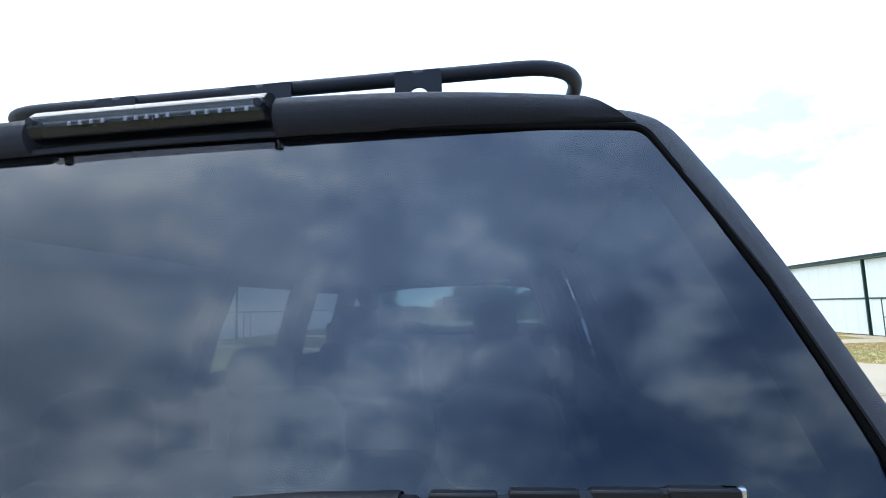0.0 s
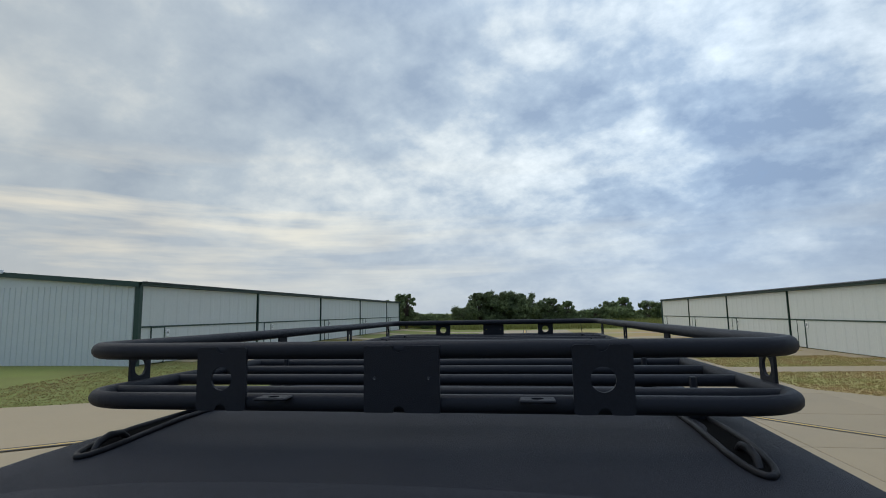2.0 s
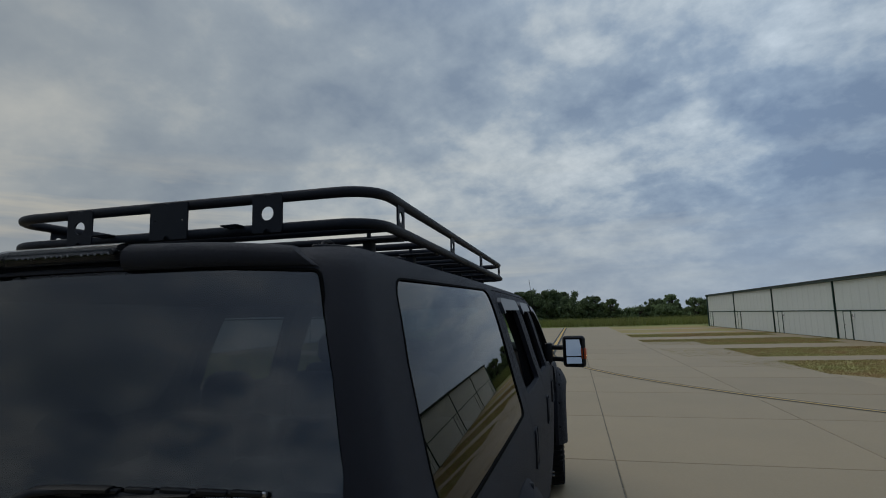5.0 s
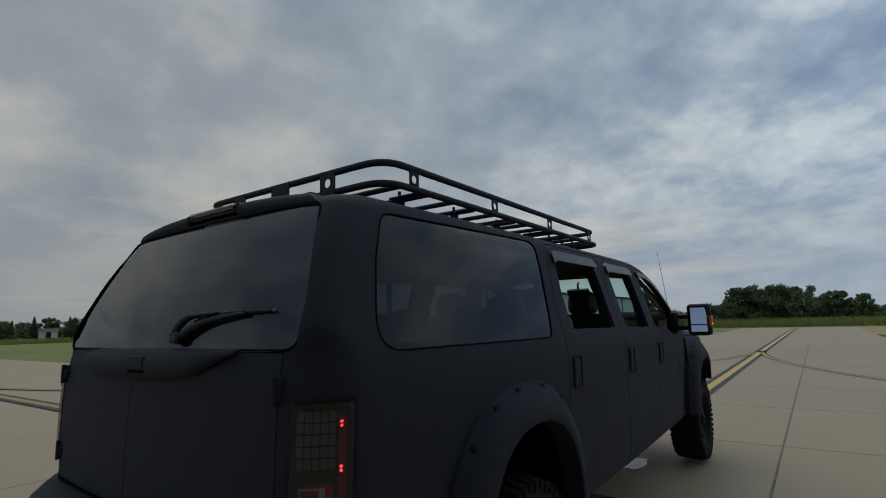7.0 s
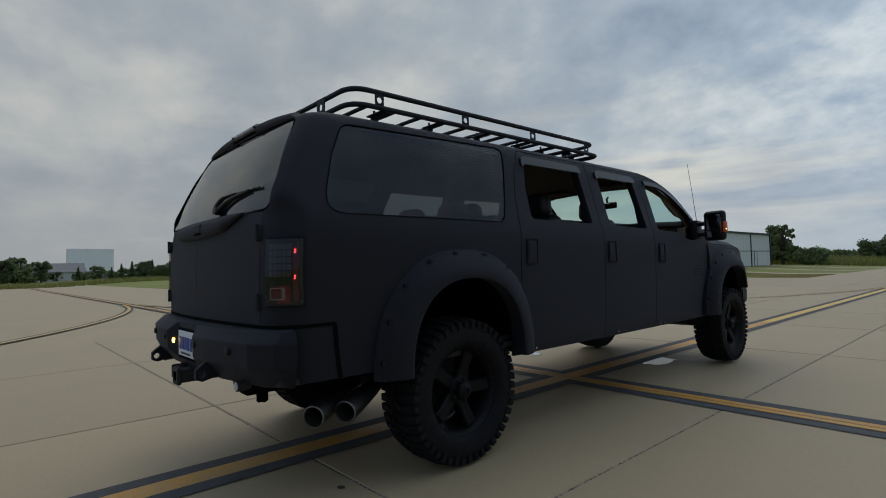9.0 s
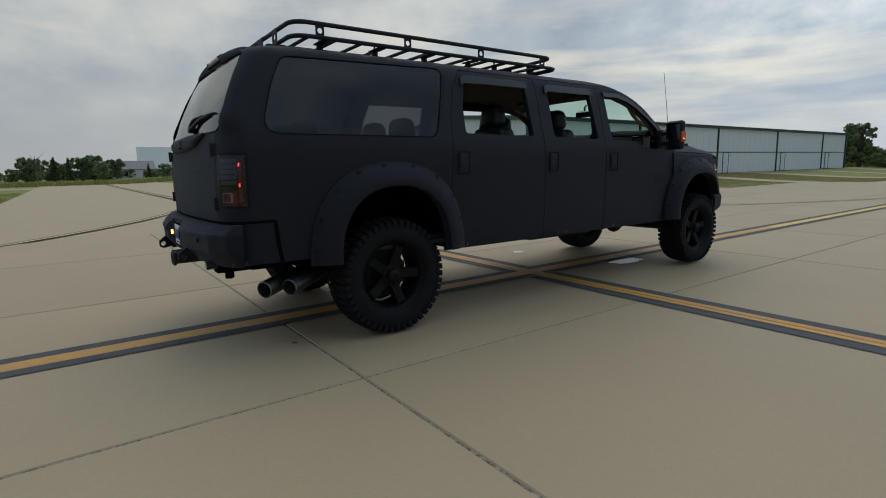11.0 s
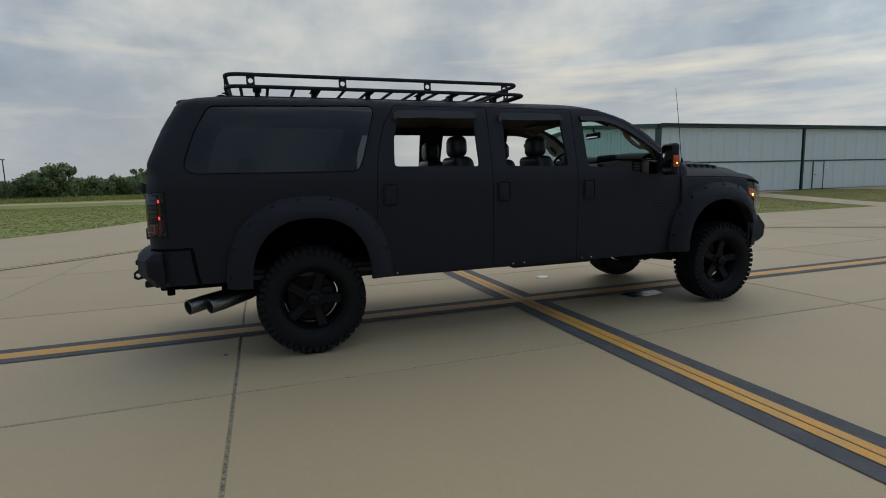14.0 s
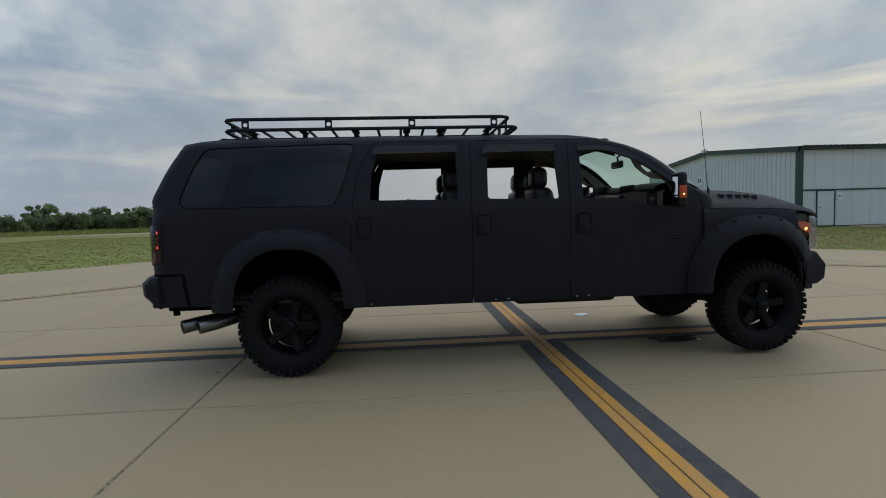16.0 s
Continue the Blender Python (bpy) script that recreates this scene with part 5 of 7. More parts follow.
def wheel():
    """A wheel that looks along +x, its middle at the origin."""
    e = new("wheel")
    part("tyre", tyre_mesh(), M_RUBBER, e, "chunky black mud-terrain tyre", smooth=35)
    bm = bmesh.new()
    lathe(bm, [(0.118, 0.286), (0.124, 0.279), (0.112, 0.266), (0.080, 0.252), (0.02, 0.236), (-0.10, 0.240), (-0.128, 0.278), (-0.12, 0.284)], 48)
    part("rim_barrel", bm, M_RIM, e, smooth=50)
    for k in range(5):
        a = 2 * math.pi * k / 5 + math.pi / 2 - 0.626
        bm = bmesh.new()
        sec = [(0.060, 0.048, 0.020, 0.080), (0.10, 0.041, 0.020, 0.082), (0.16, 0.040, 0.020, 0.092), (0.205, 0.041, 0.020, 0.102), (0.235, 0.042, 0.02, 0.104), (0.252, 0.046, 0.03, 0.092)]
        rows = [[(x0, -w, r), (x1 - 0.010, -w, r), (x1, -w * 0.80, r), (x1 - 0.001, -w * 0.2, r), (x1 - 0.001, w * 0.2, r), (x1, w * 0.80, r), (x1 - 0.010, w, r), (x0, w, r)] for r, w, x0, x1 in sec]
        loft(bm, rows, closed=True, cap=True)
        bmesh.ops.recalc_face_normals(bm, faces=bm.faces)
        bmesh.ops.transform(bm, matrix=Matrix.Rotation(a, 4, "X"), verts=bm.verts)
        part("spoke", bm, M_RIM, e, smooth=30)
    bm = bmesh.new()
    lathe(bm, [(0.02, 0.09), (0.085, 0.088), (0.092, 0.080), (0.094, 0.060), (0.13, 0.054), (0.142, 0.042), (0.146, 0.022), (0.138, 0.018), (0.138, 0.0)], 28)
    part("hub_cap", bm, M_RIM, e, smooth=35)
    for k in range(8):
        a = 2 * math.pi * (k + 0.5) / 8
        bm = bmesh.new()
        tube(bm, [(0.085, 0.071 * math.cos(a), 0.071 * math.sin(a)), (0.104, 0.071 * math.cos(a), 0.071 * math.sin(a))], 0.010, 6)
        part("lug_nut", bm, M_STEEL, e)
    for k in range(20):
        a = 2 * math.pi * (k + 0.5) / 20
        bm = bmesh.new()
        tube(bm, [(0.112, 0.273 * math.cos(a), 0.273 * math.sin(a)), (0.122, 0.273 * math.cos(a), 0.271 * math.sin(a))], 0.0045, 6)
        part("rivet", bm, M_CAST, e)
    bm = bmesh.new()
    lathe(bm, [(-0.10, 0.05), (-0.10, 0.205), (-0.07, 0.205), (-0.07, 0.10), (0.03, 0.085), (0.03, 0.0)], 36)
    box(bm, -0.14, -0.02, 0.08, 0.19, -0.09, 0.09, 0.015, 2)
    part("brake_disc", bm, M_CAST, e, smooth=35)
    bm = bmesh.new()
    lathe(bm, [(-0.128, 0.0), (-0.128, 0.228), (-0.120, 0.232), (-0.112, 0.228), (-0.112, 0.0)], 36)
    part("dust_shield", bm, M_SEAL, e, smooth=35)
    return e


first_wheel = wheel()
first_wheel.parent = truck
SIZE = Matrix.Scale(0.968, 4)
first_wheel.matrix_basis = pose(0.885, 0, 0.4565) @ SIZE
for x, y, turn, spin in ((0.872, 4.447, 0, 10), (-0.885, 0, 180, 40), (-0.872, 4.447, 180, 10)):
    w = copy_thing(first_wheel, pose(x, y, 0.4565, 0, 0, turn) @ pose(0, 0, 0, spin) @ SIZE)
    w.parent = truck

# ------------------------------------------------ underbody
bm = bmesh.new()
for sx in (-1, 1):
    box(bm, *sorted((sx * 0.40, sx * 0.50)), -1.2, 5.0, 0.60, 0.74, 0.01, 1)
for y in (-1.1, -0.6, 0.9, 2.2, 3.4, 4.9):
    box(bm, -0.42, 0.42, y - 0.05, y + 0.05, 0.62, 0.72, 0.01, 1)
part("frame_rails", bm, M_CAST, truck)
bm = bmesh.new()
box(bm, -0.95, 0.95, -1.17, 3.84, 0.665, 0.70)
part("floor_pan", bm, M_CAST, truck)
for y, dx in ((0.0, 0.0), (4.447, -0.25)):
    bm = bmesh.new()
    tube(bm, [(-0.74, y, 0.4565), (0.74, y, 0.4565)], 0.05, 12)
    bmesh.ops.create_icosphere(bm, subdivisions=2, radius=0.17, matrix=Matrix.Translation((dx, y, 0.47)) @ Matrix.Diagonal((0.8, 0.9, 1, 1)))
    for sx in (-1, 1):
        box(bm, sx * 0.48 - 0.04, sx * 0.48 + 0.04, y - 0.62, y + 0.62, 0.545, 0.60, 0.01, 1)
        tube(bm, [(sx * 0.60, y + 0.10, 0.45), (sx * 0.56, y + 0.18, 0.86)], 0.032, 10)
    part("axle", bm, M_CAST, truck, smooth=40)
for sx in (-1, 1):                                          # dark splash guards before the front wheels
    guard = prism([(2.75, 0.62), (3.25, 0.585), (3.70, 0.52), (3.84, 0.50), (3.86, 0.66), (2.75, 0.66)], *sorted((sx * 0.55, sx * 0.90)), "x")
    part("splash_guard", guard, M_SEAL, truck)
bm = bmesh.new()
tube(bm, [(0, 0.1, 0.5), (0.0, 2.2, 0.62), (-0.2, 4.3, 0.52)], 0.04, 10)
box(bm, -0.28, 0.28, 2.2, 3.3, 0.44, 0.66, 0.05, 2)
box(bm, -0.75, -0.42, 0.9, 2.4, 0.52, 0.68, 0.05, 2)
tube(bm, [(-0.55, 4.30, 0.47), (0.5, 4.36, 0.47)], 0.022, 8)
tube(bm, [(0.45, 3.2, 0.60), (0.55, 4.42, 0.44)], 0.03, 8)
tube(bm, [(-0.45, 3.2, 0.60), (-0.55, 4.42, 0.44)], 0.03, 8)
part("driveline", bm, M_CAST, truck, smooth=40)
bm = bmesh.new()
tube(bm, [(0.32, 3.2, 0.58), (0.34, 1.0, 0.58), (0.45, 0.35, 0.66), (0.55, -0.2, 0.68), (0.66, -0.50, 0.54)], 0.05, 12)
part("exhaust_pipe", bm, M_CAST, truck, smooth=50)
bm = bmesh.new()
tube(bm, [(-0.30, -0.27, 0.62), (-0.27, -0.27, 0.62), (-0.24, -0.27, 0.62), (0.60, -0.28, 0.61), (0.63, -0.28, 0.61), (0.66, -0.28, 0.61)], [0.06, 0.085, 0.095, 0.095, 0.085, 0.06], 20)
part("muffler", bm, M_CAST, truck, smooth=50)
for tip, start in (((0.885, -0.965, 0.474), (0.64, -0.60, 0.53)), ((0.930, -0.805, 0.476), (0.69, -0.44, 0.53))):
    a, b = Vector(start), Vector(tip)
    d = (b - a).normalized()
    bm = bmesh.new()
    tube(bm, [a - d * 0.15, a, a + d * 0.08, b - d * 0.14, b], [0.035, 0.04, 0.050, 0.060, 0.060], 24, cap=False)
    tip_ob = part("exhaust_tip", bm, M_TIP, truck, "sooty steel exhaust tip", smooth=50)
    bm = bmesh.new()
    tube(bm, [b - d * 0.006, b, b + d * 0.002, b + d * 0.0025, b + d * 0.003], [0.0595, 0.0605, 0.0590, 0.0560, 0.0530], 24, cap=False)
    part("rolled_edge", bm, M_TIP, tip_ob, smooth=60)
    bm = bmesh.new()
    tube(bm, [b - d * 0.004, b - d * 0.10, b - d * 0.22], [0.0535, 0.052, 0.050], 24, cap=False)
    disc = [bm.verts.new(v.co) for v in list(bm.verts)[-24:]]
    bm.faces.new(disc)
    part("bore", bm, M_CAST, tip_ob, smooth=50)

for sx in (-1, 1):
    bm = bmesh.new()
    box(bm, *sorted((sx * 0.50, sx * 0.60)), -1.20, -0.42, 0.575, 0.70, 0.008, 1)
    box(bm, *sorted((sx * 0.62, sx * 0.80)), -1.02, -0.62, 0.605, 0.675, 0.012, 1)
    part("frame_end", bm, M_SEAL, truck)
    for y in (-1.12, -0.70):
        bm = bmesh.new()
        box(bm, *sorted((sx * 0.60, sx * 0.625)), y - 0.03, y + 0.03, 0.535, 0.68, 0.006, 1)
        tube(bm, [(sx * 0.59, y, 0.553), (sx * 0.64, y, 0.553)], 0.018, 10)
        part("hanger_bracket", bm, M_SEAL, truck)

# ------------------------------------------------ tail lights


def corner_patch(f0, f1, z0, z1, proud, n=10, m=6):
    """A patch that follows the rear corner: f runs from the rear face round to the side."""
    rows = []
    for j in range(m + 1):
        z = z0 + (z1 - z0) * j / m
        k = max(i for i in range(len(SLICES) - 1) if SLICES[i][0] <= z)
        f = (z - SLICES[k][0]) / (SLICES[k + 1][0] - SLICES[k][0])
        w, a, b = (SLICES[k][i] * (1 - f) + SLICES[k + 1][i] * f for i in (1, 2, 3))
        pts = outline(w + proud, a - proud, b, 0, 0)[:60]
        lens = np.concatenate([[0], np.cumsum([math.dist(p, q) for p, q in zip(pts, pts[1:])])])
        want = [f0 + (f1 - f0) * i / n for i in range(n + 1)]
        rows.append([(float(np.interp(s, lens, [p[0] for p in pts])), float(np.interp(s, lens, [p[1] for p in pts])), z) for s in want])
    return rows


for sx, _ in SIDES:
    def put(rows):
        bm = bmesh.new()
        loft(bm, [[(sx * x, y, z) for x, y, z in r] for r in rows])
        bmesh.ops.recalc_face_normals(bm, faces=bm.faces)
        return bm

    def slab(f0, f1, z0, z1, p0, p1):
        bm = bmesh.new()
        a, b = corner_patch(f0, f1, z0, z1, p0), corner_patch(f0, f1, z0, z1, p1)
        rows = []
        for ra, rb in zip(a, b):
            rows.append([(sx * x, y, z) for x, y, z in rb] + [(sx * x, y, z) for x, y, z in ra[::-1]])
        loft(bm, rows, closed=True, cap=True)
        bmesh.ops.recalc_face_normals(bm, faces=bm.faces)
        return bm

    tail = part("tail_light", slab(0.864, 1.066, 1.050, 1.398, -0.01, 0.0025), M_RIM, truck, "smoked tail light with small red lamps lit", smooth=40)
    part("lamp_housing", slab(0.872, 1.056, 1.066, 1.382, 0.0, 0.0035), M_DASH, tail, smooth=40)
    lens = part("lens", slab(0.868, 1.060, 1.060, 1.388, 0.0075, 0.0115), M_LENS, tail, smooth=40)
    lens.visible_shadow = False
    # red strip, its colour brightened for the LEDs' glow along it
    part("red_strip", slab(1.008, 1.032, 1.085, 1.345, 0.003, 0.0038), M_REDDARK, tail)
    # faint emission stands in for the red light around the reverse lamp
    part("red_reflector", slab(0.926, 0.992, 1.073, 1.156, 0.003, 0.0045), M_REDGLOW, tail)
    part("reverse_lamp", slab(0.894, 0.970, 1.087, 1.148, 0.0045, 0.0060), M_WHITELENS, tail)
    part("lamp_recess", slab(0.899, 0.955, 1.092, 1.143, 0.0058, 0.0066), M_REDLENS, tail)
    for f in range(5):
        for zz in range(5):
            part("cell", slab(0.885 + 0.024 * f, 0.904 + 0.024 * f, 1.20 + 0.034 * zz, 1.228 + 0.034 * zz, 0.003, 0.0048), M_CELL, tail)
    for z in (1.327, 1.198):
        for dz in (0.006, -0.006):
            part("led", slab(1.0155, 1.0215, z + dz - 0.0034, z + dz + 0.0034, 0.004, 0.0056), M_RED, tail)
    for f in (0.876, 1.050):
        for z in (1.076, 1.370):
            part("screw", slab(f - 0.006, f + 0.006, z - 0.006, z + 0.006, 0.011, 0.0135), M_STEEL, tail)
# black strips on the body paint the shade in the gap to the rear bumper
for sx, _ in SIDES:
    for f0, f1, z0, z1 in ((0.0, 1.225, 0.944, 0.962), (1.205, 1.232, 0.672, 0.944)):
        bm = bmesh.new()
        loft(bm, [[(sx * x, y, z) for x, y, z in r] for r in corner_patch(f0, f1, z0, z1, 0.003, 24, 3)])
        part("bumper_gap", bm, M_SEAL, truck, smooth=50)

# ------------------------------------------------ roof rack
rack = new("roof_rack")
rack.parent = truck
rack["label"] = "black tubular steel roof rack with pierced plates"
RX, RY0, RY1, RLOW, RTOP = 0.696, -0.578, 2.107, 2.240, 2.336


def ring_line(x, y0, y1, z, r=0.135, n=8):
    return [(px, py, z) for px, py in rounded([(-x, y0), (x, y0), (x, y1), (-x, y1)], r, n)]


for z, y1, nm in ((RLOW, RY1 + 0.06, "lower_rail"), (RTOP, RY1 - 0.02, "upper_rail")):
    bm = bmesh.new()
    tube(bm, ring_line(RX, RY0, y1, z), 0.0165, 12, closed=True)
    part(nm, bm, M_STEEL, rack, smooth=60)
for k in range(13):
    y = -0.46 + k * 0.215
    bm = bmesh.new()
    tube(bm, [(-RX + 0.01, y, RLOW), (RX - 0.01, y, RLOW)], 0.0135, 10)
    part("slat", bm, M_STEEL, rack, smooth=60)


def pierced(width, low, high, hole, thick=0.006):
    """A plate in the x-z plane with a round hole and half-round notches above and below."""
    bm = bmesh.new()
    n = 72
    c = (low + high) / 2
    out = []
    w, h = width / 2, (high - low) / 2
    for k in range(n):
        a = 2 * math.pi * (k + 0.5) / n
        ca, sa = math.cos(a), math.sin(a)
        s = min(w / max(abs(ca), 1e-6), h / max(abs(sa), 1e-6))
        px, pz = ca * s, sa * s
        d = math.hypot(px, abs(pz) - h)
        if d < 0.012:
            pz = math.copysign(h - math.sqrt(max(0, 0.012 ** 2 - px * px)), pz)
        out.append((px, c + pz))
    rows = []
    for y in (-thick / 2, thick / 2):
        rows.append([(px, y, pz) for px, pz in out])
    hol = [[(hole * math.cos(2 * math.pi * (k + 0.5) / n), y, c + hole * math.sin(2 * math.pi * (k + 0.5) / n)) for k in range(n)] for y in (-thick / 2, thick / 2)]
    loft(bm, [hol[0], rows[0], rows[1], hol[1], hol[0]], closed=True)
    bmesh.ops.remove_doubles(bm, verts=bm.verts, dist=1e-6)
    bmesh.ops.recalc_face_normals(bm, faces=bm.faces)
    return bm


def on_roof(x, y):
    """The roof's height at a place, from the body's levels."""
    last = None
    for z, w, a, b in spline(SLICES, 4)[::-1]:
        high = smoothstep(1.5, 2.06, z)
        side = w * (1 - (0.030 + (0.032 * high if y < 1.2 else 0)) * ((y - 1.2) / 2.2) ** 2)
        inside = min(side - abs(x), y - a - 0.03 * (x / max(w, 0.01)) ** 2, b - y)
        if inside >= 0:
            return z if last is None else z + (last[0] - z) * inside / (inside - last[1])
        last = (z, inside)
    return 2.0


def plate(at, turn, width, hole=0.0215):
    bm = pierced(width, RLOW - 0.014, RTOP + 0.008, hole)
    bmesh.ops.transform(bm, matrix=pose(*at, 0, 0, turn), verts=bm.verts)
    part("pierced_plate", bm, M_STEEL, rack)


for x in (-0.352, 0.352):
    plate((x, RY0 - 0.016, 0), 0, 0.101)
    plate((x, RY1 + 0.009, 0), 0, 0.101)
for y in (RY0 - 0.017, RY1 + 0.009):
    bm = box(bmesh.new(), -0.070, 0.070, y - 0.003, y + 0.003, RLOW - 0.014, RTOP + 0.008)
    bm = carve(bm, [prism([(dx + 0.011 * math.cos(2 * math.pi * k / 12), zz + 0.011 * math.sin(2 * math.pi * k / 12)) for k in range(12)], y - 0.02, y + 0.02, "y") for dx, zz in ((-0.005, RTOP + 0.007), (-0.005, RLOW - 0.013))]
               + [prism([(dx + 0.003 * math.cos(2 * math.pi * k / 8), 2.287 + 0.003 * math.sin(2 * math.pi * k / 8)) for k in range(8)], y - 0.02, y + 0.02, "y") for dx in (-0.05, 0.05)])
    part("solid_plate", bm, M_STEEL, rack)
for sx in (-1, 1):
    for y in (-0.377, 0.377, 1.15, 1.93):
        plate((sx * (RX + 0.006), y, 0), 90, 0.066, 0.0195)
    for y in (-0.33, 0.14, 0.62, 1.10, 1.42, 1.88):
        bm = bmesh.new()
        box(bm, *sorted((sx * 0.556, sx * 0.590)), y - 0.022, y + 0.022, 2.165, RLOW - 0.012, 0.006, 2)
        box(bm, *sorted((sx * 0.53, sx * 0.69)), y - 0.035, y + 0.035, RLOW - 0.022, RLOW - 0.012, 0.003, 1)
        tube(bm, [(sx * 0.572, y, RLOW - 0.012), (sx * 0.572, y, RLOW + 0.018)], 0.008, 6)
        part("mounting_foot", bm, M_STEEL, rack, smooth=35)
    x = sx * 0.24
    bm = bmesh.new()
    box(bm, x - 0.030, x + 0.030, RY0 - 0.048, RY0 + 0.004, RLOW + 0.009, RLOW + 0.014, 0.002, 1)
    ring = [(x + 0.011 * math.cos(2 * math.pi * k / 12), RY0 - 0.027 + 0.011 * math.sin(2 * math.pi * k / 12)) for k in range(12)]
    tab = carve(bm, [prism(ring, RLOW - 0.05, RLOW + 0.05, "z")])
    bm.free()
    part("lamp_tab", tab, M_STEEL, rack)
    # factory roof rail under the rack: a low track with a raised lip and an open end loop
    track = [(-0.690, 0.10), (-0.680, 0.42), (-0.655, 0.70), (-0.60, 0.93), (-0.50, 1.0), (-0.3, 1), (0.6, 1), (1.7, 1), (1.98, 0.9), (2.04, 0.3)]
    fine = [(y0 + (y1 - y0) * k / 8, f0 + (f1 - f0) * k / 8) for (y0, f0), (y1, f1) in zip(track, track[1:]) for k in range(8)] + [track[-1]]
    bm = bmesh.new()
    loft(bm, [[(sx * (0.563 + w), y, on_roof(0.563 + abs(w), y) + h) for w, h in ((-0.028 * f, -0.01), (-0.028 * f, 0.003), (0.028 * f, 0.003), (0.028 * f, -0.01))] for y, f in fine])
    rail = part("roof_rail", bm, M_SEAL, truck, "low black factory roof rail")
    bm = bmesh.new()
    lip = [(sx * (0.563 + s * 0.028 * f), y, on_roof(0.563 + s * 0.028 * f, y) + 0.004) for s, line in ((-1, fine), (1, fine[::-1])) for y, f in line]
    tube(bm, lip, 0.0058, 8, closed=True)
    part("rail_lip", bm, M_TRIM, rail, smooth=60)
    bm = bmesh.new()
    tube(bm, [(sx * 0.563, y, on_roof(0.563, y) + h) for y, h in ((-0.655, 0.0), (-0.645, 0.014), (-0.62, 0.019), (-0.59, 0.014), (-0.575, 0.0))], 0.0065, 8)
    part("rail_end", bm, M_TRIM, rail, smooth=50)

# clearance lamps over the windshield
for x in (-0.60, -0.2, 0, 0.2, 0.60):
    bm = bmesh.new()
    zt = 2.118 - 0.03 * (x / 0.6) ** 2
    tube(bm, [(x, 2.985, zt + 0.002), (x, 3.025, zt + 0.014), (x, 3.065, zt + 0.008), (x, 3.10, zt - 0.02)], [0.010, 0.026, 0.032, 0.022], 12)
    part("clearance_lamp", bm, M_TRIM, truck, smooth=50)

# antenna
bm = bmesh.new()
tube(bm, [(0.84, 3.985, 1.42), (0.84, 3.985, 1.585), (0.835, 3.98, 1.61)], [0.016, 0.012, 0.005], 8)
tube(bm, [(0.835, 3.98, 1.60), (0.80, 3.965, 1.98), (0.762, 3.945, 2.355)], [0.0035, 0.003, 0.0022], 6)
part("antenna", bm, M_TRIM, truck, smooth=50)

# ------------------------------------------------ mirrors
for sx, _ in SIDES:
    mir = new("side_mirror")
    mir.parent = truck
    head = Matrix.Translation((sx * 1.215, 3.49, 0)) @ Matrix.Rotation(radians(-12 * sx), 4, "Z") @ Matrix.Translation((-sx * 1.215, -3.49, 0))
    bm = bmesh.new()
    box(bm, *sorted((sx * 1.103, sx * 1.327)), 3.442, 3.527, 1.425, 1.735, 0.038, 5)
    bm2 = carve(bm, [prism(rounded([(sx * 1.125, 1.45), (sx * 1.305, 1.45), (sx * 1.305, 1.712), (sx * 1.125, 1.712)], 0.02, 3), 3.3, 3.486, "y")])
    bm.free()
    bmesh.ops.transform(bm2, matrix=head, verts=bm2.verts)
    part("mirror_housing", bm2, M_TRIM, mir, smooth=40)
    bm = bmesh.new()
    box(bm, *sorted((sx * 1.140, sx * 1.290)), 3.464, 3.468, 1.535, 1.70, 0.002, 1)
    box(bm, *sorted((sx * 1.140, sx * 1.290)), 3.464, 3.468, 1.460, 1.525, 0.002, 1)
    swing = Matrix.Translation((sx * 1.215, 3.466, 1.58)) @ Matrix.Rotation(radians(16 * sx), 4, "Z") @ Matrix.Rotation(radians(-3), 4, "X") @ Matrix.Translation((-sx * 1.215, -3.466, -1.58))
    bmesh.ops.transform(bm, matrix=head @ swing, verts=bm.verts)
    part("mirror_pane", bm, M_MIRROR, mir, "mirror glass")
    bm = bmesh.new()
    box(bm, *sorted((sx * 1.289, sx * 1.333)), 3.455, 3.515, 1.505, 1.615, 0.008, 2)
    bmesh.ops.transform(bm, matrix=head, verts=bm.verts)
    part("turn_signal", bm, M_AMBERLENS, mir, "amber turn signal", smooth=40)
    bm = bmesh.new()
    bmesh.ops.create_icosphere(bm, subdivisions=2, radius=0.009, matrix=Matrix.Translation((sx * 1.327, 3.488, 1.54)))
    bmesh.ops.transform(bm, matrix=head, verts=bm.verts)
    part("bulb", bm, M_AMBER_HOT, mir)
    for z in (1.50, 1.615):
        bm = bmesh.new()
        tube(bm, [(sx * 0.95, 3.62, z - 0.005), (sx * 1.02, 3.58, z), (sx * 1.13, 3.52, z)], [0.03, 0.024, 0.024], 10)
        part("mirror_arm", bm, M_TRIM, mir, smooth=50)
    bm = bmesh.new()
    box(bm, *sorted((sx * 0.925, sx * 1.0)), 3.56, 3.70, 1.46, 1.66, 0.02, 2)
    part("mirror_base", bm, M_TRIM, mir, smooth=40)

# ------------------------------------------------ bumper fittings
bm = bmesh.new()
box(bm, -0.172, 0.172, -1.322, -1.31, 0.715, 0.90, 0.004, 1)
part("plate_recess", bm, M_SEAL, rear_bumper)
bm = bmesh.new()
box(bm, -0.152, 0.152, -1.330, -1.325, 0.735, 0.885, 0.004, 1)
tag = part("number_plate", bm, M_PLATE, truck, "white plate with blue marks")
for k in range(5):
    bm = bmesh.new()
    x = -0.105 + 0.0525 * k
    box(bm, x - 0.018, x + 0.018, -1.3335, -1.3305, 0.775, 0.85, 0.003, 1)
    part("plate_bar", bm, M_INK, tag)
bm = bmesh.new()
box(bm, -0.09, 0.09, -1.3335, -1.3305, 0.748, 0.758)
part("plate_bar", bm, M_DARKINK, tag)
